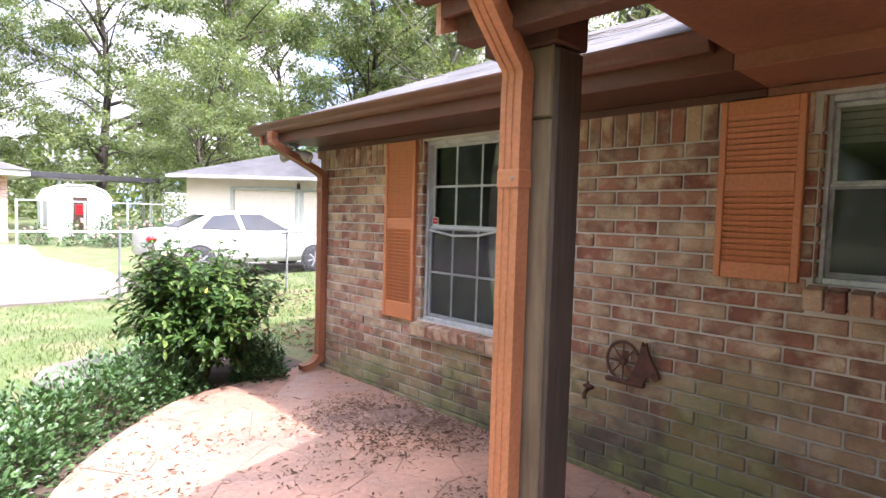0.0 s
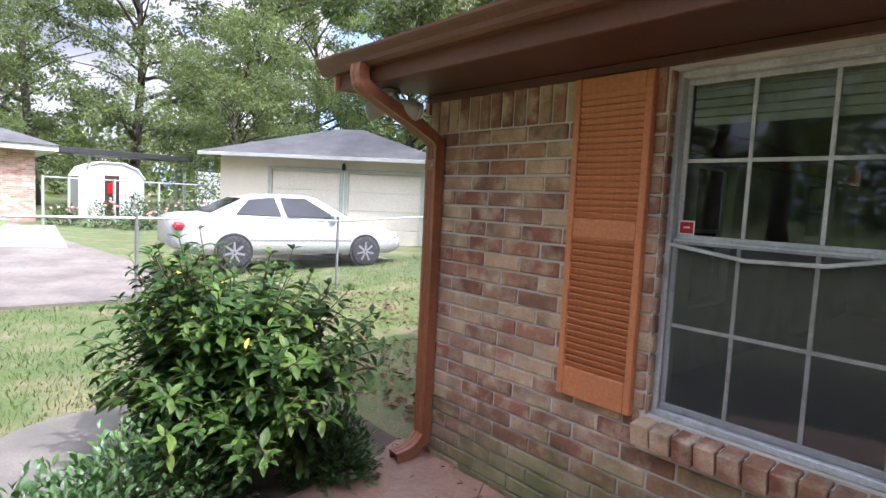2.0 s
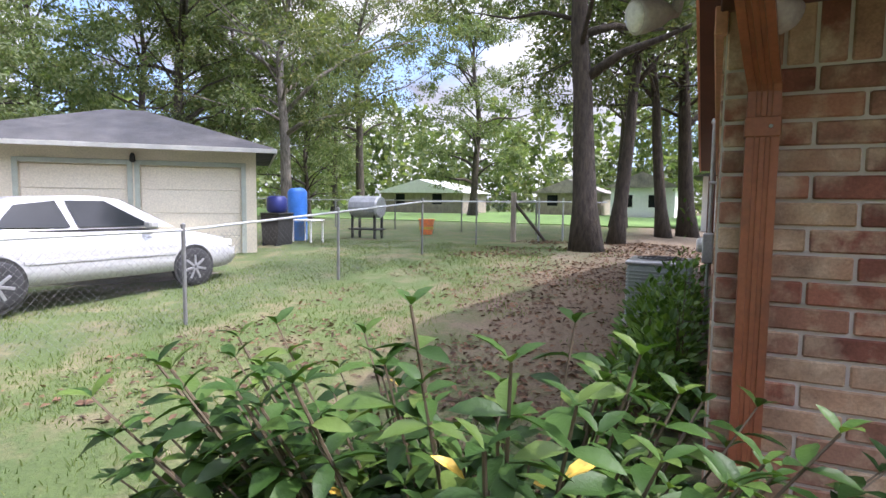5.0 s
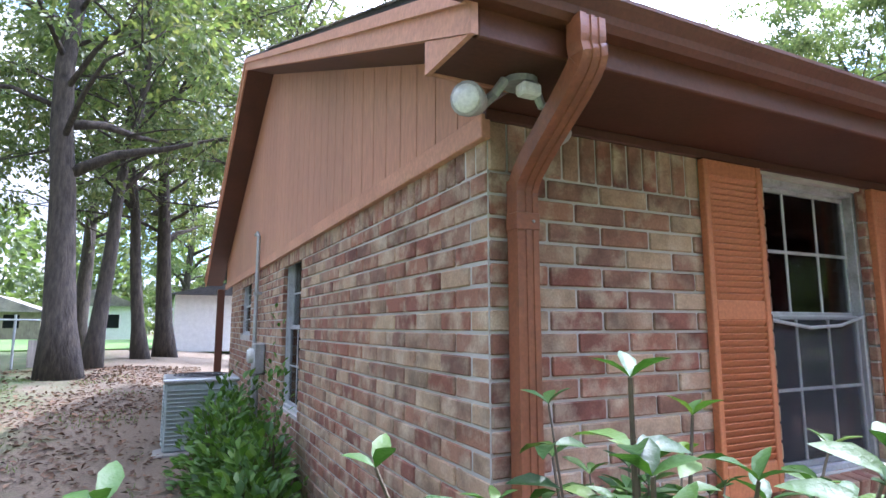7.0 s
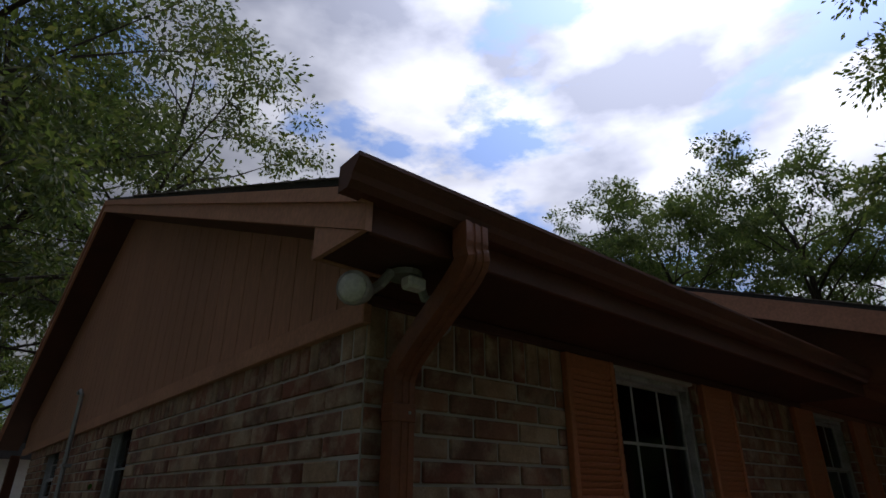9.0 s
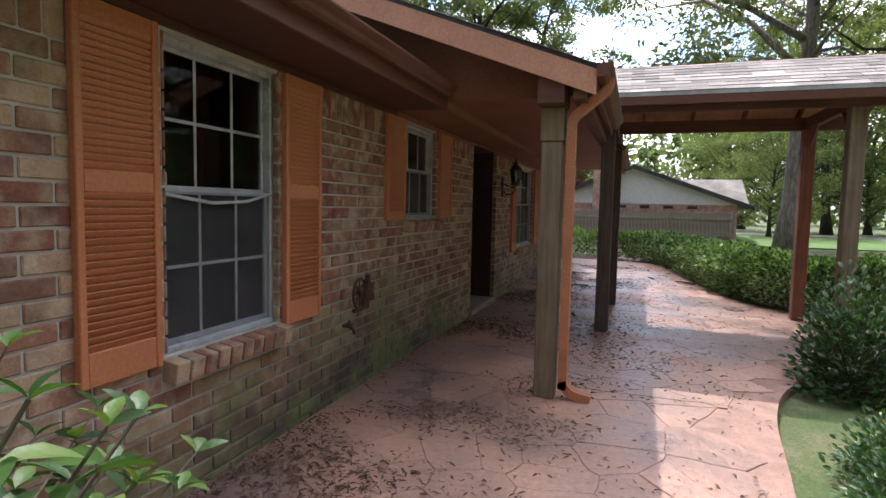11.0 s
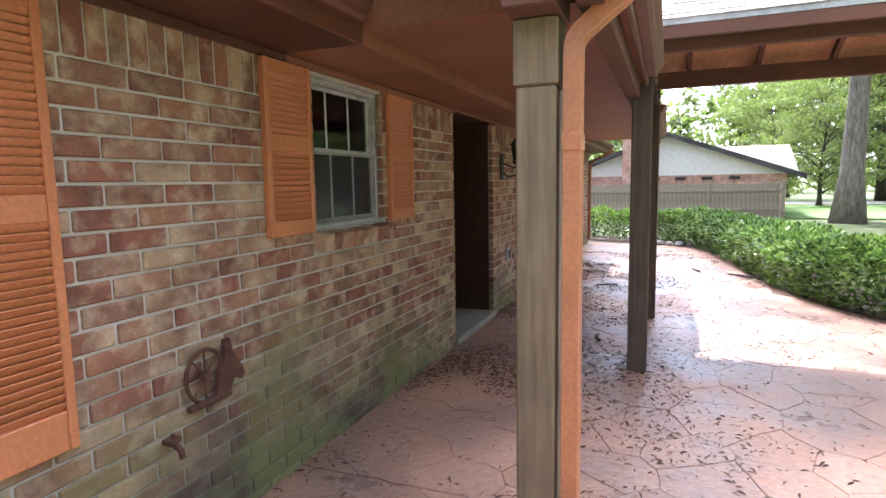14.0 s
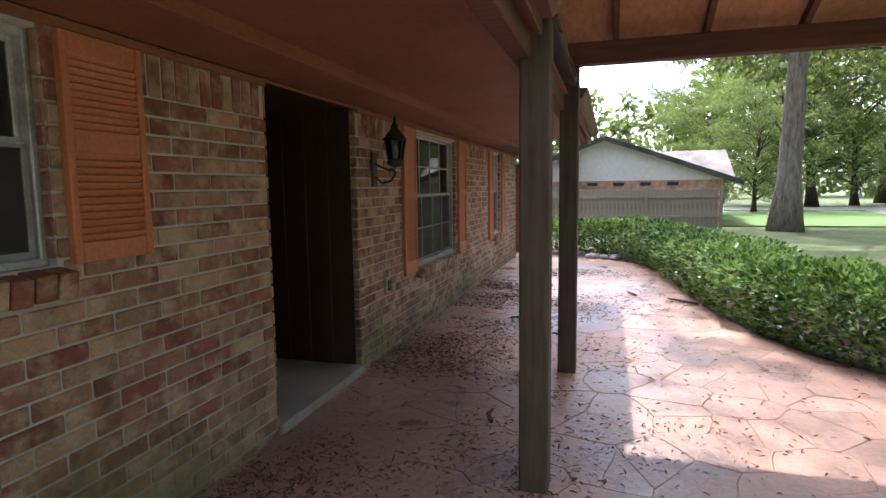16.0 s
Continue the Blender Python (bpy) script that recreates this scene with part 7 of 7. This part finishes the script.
# side wall: condenser, meter, pipe
ac = empty("air_conditioner", "grey-green outdoor air-conditioning unit beside the side wall", "air conditioner", (-0.58, 5.42, 0.02))
M_AC = plain("ac_enamel", (0.30, 0.35, 0.33), 0.5, 0.15)
part("cabinet", Shape().bevel_box(-0.36, -0.36, 0.02, 0.36, 0.36, 0.72, 0.02), M_AC, ac)
part("top_cover", Shape().bevel_box(-0.38, -0.38, 0.722, 0.38, 0.38, 0.77, 0.015), M_GALV, ac)
for k in range(5):
    part("guard_ring", Shape().tube([(math.cos(2 * math.pi * j / 20) * (0.06 + 0.055 * k), math.sin(2 * math.pi * j / 20) * (0.06 + 0.055 * k), 0.785) for j in range(21)], 0.006, 5, False), M_BLACK, ac)
me = Shape().bevel_box(-0.34, -0.008, -0.012, 0.34, 0.004, 0.012, 0.003).mesh("grille_slat", M_AC)
for k in range(14):
    for ang in (0, 90, 180, 270):
        ob = new("grille_slat", me)
        ob.parent = ac
        ob.matrix_basis = Matrix.Rotation(radians(ang), 4, 'Z') @ pose(0, -0.366, 0.10 + 0.042 * k, 25)
part("pad", Shape().bevel_box(-0.45, -0.45, -0.06, 0.45, 0.45, 0.019, 0.01), M_CONC, ac)
mt = empty("electric_meter", "grey electric meter box and conduit on the side wall", "meter", (-0.06, 4.75, 1.0))
part("meter_box", Shape().bevel_box(-0.06, -0.11, -0.16, 0.05, 0.11, 0.16, 0.01), M_GALV, mt)
part("meter_dial", Shape().lathe([(0.08, 0.0), (0.08, -0.04), (0.06, -0.06)], (-0.06, 0, 0.03), "x", 16), M_LAMPGLASS, mt)
part("conduit", Shape().tube([(0.0, 0.05, -0.165), (0.0, 0.05, -0.95)], 0.02, 8), M_GALV, mt)
pp = empty("conduit_pipe", "thin grey service pipe rising up the side wall", "pipe", (-0.06, 5.1, 0))
part("riser", Shape().tube([(0, 0, -0.05), (0, 0, 2.38), (-0.01, 0.05, 2.42), (-0.02, 0.09, 2.40)], 0.022, 8), M_GALV, pp)
for z in (0.8, 1.7):
    part("pipe_strap", Shape().bevel_box(-0.03, -0.05, z, 0.055, 0.05, z + 0.03, 0.003), M_GALV, pp)
bp = tagged(part("porch_post", Shape().bevel_box(-0.15, 9.3, 0.0, -0.03, 9.42, 2.0, 0.006), M_TRIM), "brown rear porch post under the far eave", "post")

# ---- border rocks, sticks, litter and grass ----
rg = random.Random(17)
M_ROCK = plain("border_rock", (0.27, 0.24, 0.21), 0.9, 0.35, 9.0, 60.0, bumps=0.8)
for i, (x, y) in enumerate(RIGHT_EDGE[6:40]):
    r = rg.uniform(0.07, 0.13)
    bm_ = bmesh.new()
    bmesh.ops.create_icosphere(bm_, subdivisions=2, radius=r)
    for v in bm_.verts:
        v.co *= 1 + 0.35 * noise.noise(v.co * 9 + Vector((i, 0, 0)))
        v.co.z *= 0.6
    me = bpy.data.meshes.new("rock")
    bm_.to_mesh(me)
    bm_.free()
    me.materials.append(M_ROCK)
    ob = tagged(new("border_rock", me), "rough grey-brown rock edging the hedge bed", "rock", "border rocks")
    ob.location = (x + 0.10, y - 0.12, 0.02)
for x, y, ln, a in ((11.33, -2.2, 0.30, 0.4), (10.9, -2.8, 0.42, 0.9), (8.9, -1.5, 0.26, 1.2), (6.8, -1.2, 0.2, 0.2), (9.6, -1.0, 0.3, 2.0)):
    t = Shape().tube([(-ln / 2, 0, 0.016), (0, 0.02, 0.022), (ln / 2, -0.01, 0.016)], [0.016, 0.014, 0.008], 6)
    ob = tagged(part("stick", t, M_BARK), "short fallen stick lying on the patio", "stick", "fallen sticks")
    ob.matrix_basis = pose(x, y, 0.004, 0, 0, math.degrees(a))

lv, lf = leaf_verts(0.05, 0.015, 0.5, 0.35)
mats = []
for i in range(46000):
    x, y = rg.uniform(-0.3, 13.5), -abs(rg.gauss(0, 1.1)) - 0.02
    dens = noise.noise((x * 0.8, y * 0.8, 4.0)) + 0.7 * noise.noise((x * 2.2, y * 2.2, 1.0))
    if dens < rg.uniform(-0.25, 0.6) or not inside(x, y, PATIO) or y < -3:
        continue
    if DOOR[0] < x < DOOR[1] and y > -0.05:
        continue
    mats.append(aim((x, y, 0.006 + rg.uniform(0, 0.01)), (rg.uniform(-1, 1), rg.uniform(-1, 1), rg.uniform(-0.1, 0.25)), rg.uniform(-0.8, 0.8), rg.uniform(0.25, 0.95)))
for i in range(2600):
    x, y = rg.uniform(0.3, 14), -rg.uniform(0, 4.2)
    if inside(x, y, PATIO):
        mats.append(aim((x, y, 0.006), (rg.uniform(-1, 1), rg.uniform(-1, 1), 0.05), rg.uniform(-0.6, 0.6), rg.uniform(0.3, 1.0)))
s = Shape()
scatter(s, lv, lf, mats)
tagged(part("leaf_litter", s, M_LITTER), "dead brown leaves and twigs strewn over the patio", "litter", kind="stuff")
lv, lf = quad_leaf(0.075, 0.04)
mats = []
for i in range(16000):
    x, y = -rg.uniform(0.1, 5.2), rg.uniform(0.3, 15)
    if noise.noise((x * 0.6, y * 0.6, 8.0)) + (0.35 if x > -2.4 else -0.05) < rg.uniform(-0.3, 0.5):
        continue
    mats.append(aim((x, y, ground_z_full(x, y) + 0.012), (rg.uniform(-1, 1), rg.uniform(-1, 1), 0.15), rg.uniform(-0.7, 0.7), rg.uniform(0.5, 1.3)))
s = Shape()
scatter(s, lv, lf, mats)
tagged(part("yard_litter", s, M_LITTER), "fallen leaves over the bare side yard", "litter", kind="stuff")
gb = np.array([(-0.004, 0, 0), (0.004, 0, 0), (0.003, 0.012, 0.035), (0.0, 0.03, 0.06)])
mats = []
for i in range(110000):
    x, y = -rg.uniform(0.2, 11.0), rg.uniform(-7.0, 12.0)
    if (x > -1.1 and y > -1.7) or math.hypot(x + 1.06, y + 1.47) < 0.68 or (x < -5.9 and y < 1.0) or (x < -8.2 and y < 9):
        continue
    if noise.noise((x * 0.9, y * 0.9, 2.0)) < rg.uniform(-0.5, 0.35) + (0.5 if x > -3 and y > 1.5 else 0):
        continue
    sc = rg.uniform(0.4, 0.95)
    mats.append(pose(x, y, ground_z_full(x, y) - 0.003, rg.uniform(-25, 25), rg.uniform(-25, 25), rg.uniform(0, 360)) @ Matrix.Diagonal((1.5 * sc, sc, sc, 1)))
s = Shape()
scatter(s, gb, [(0, 1, 2, 3)], mats)
tagged(part("grass_blades", s, M_GRASS), "tufts of patchy lawn grass", "grass", kind="stuff")


# ---- pieces of the walls and the patio ----
lay_bricks(wall_south, front_rows, lambda a, z, j: pose(a, 0.010 + j, z), lambda a, z: a < 3.5)
lay_bricks(wall_west, side_rows, lambda a, z, j: pose(0.010 + j, a, z, 0, 0, -90), lambda a, z: a < 3.3)
rest = Shape()
count = 0
for cx, cy, poly in cells:
    if count < 300 and -0.5 < cx < 10.5 and cy > -4.0:
        st = Shape()
        stone_shape(st, poly, cx, cy, cx, cy, rnd(-0.0015, 0.002))
        ob = new("flagstone", st.mesh("flagstone", M_STONE))
        ob.parent = patio
        ob.location = (cx, cy, 0)
        count += 1
    else:
        stone_shape(rest, poly, cx, cy, 0, 0, rnd(-0.0015, 0.002))
tagged(part("flagstones", rest, M_STONES, patio), kind="stuff")
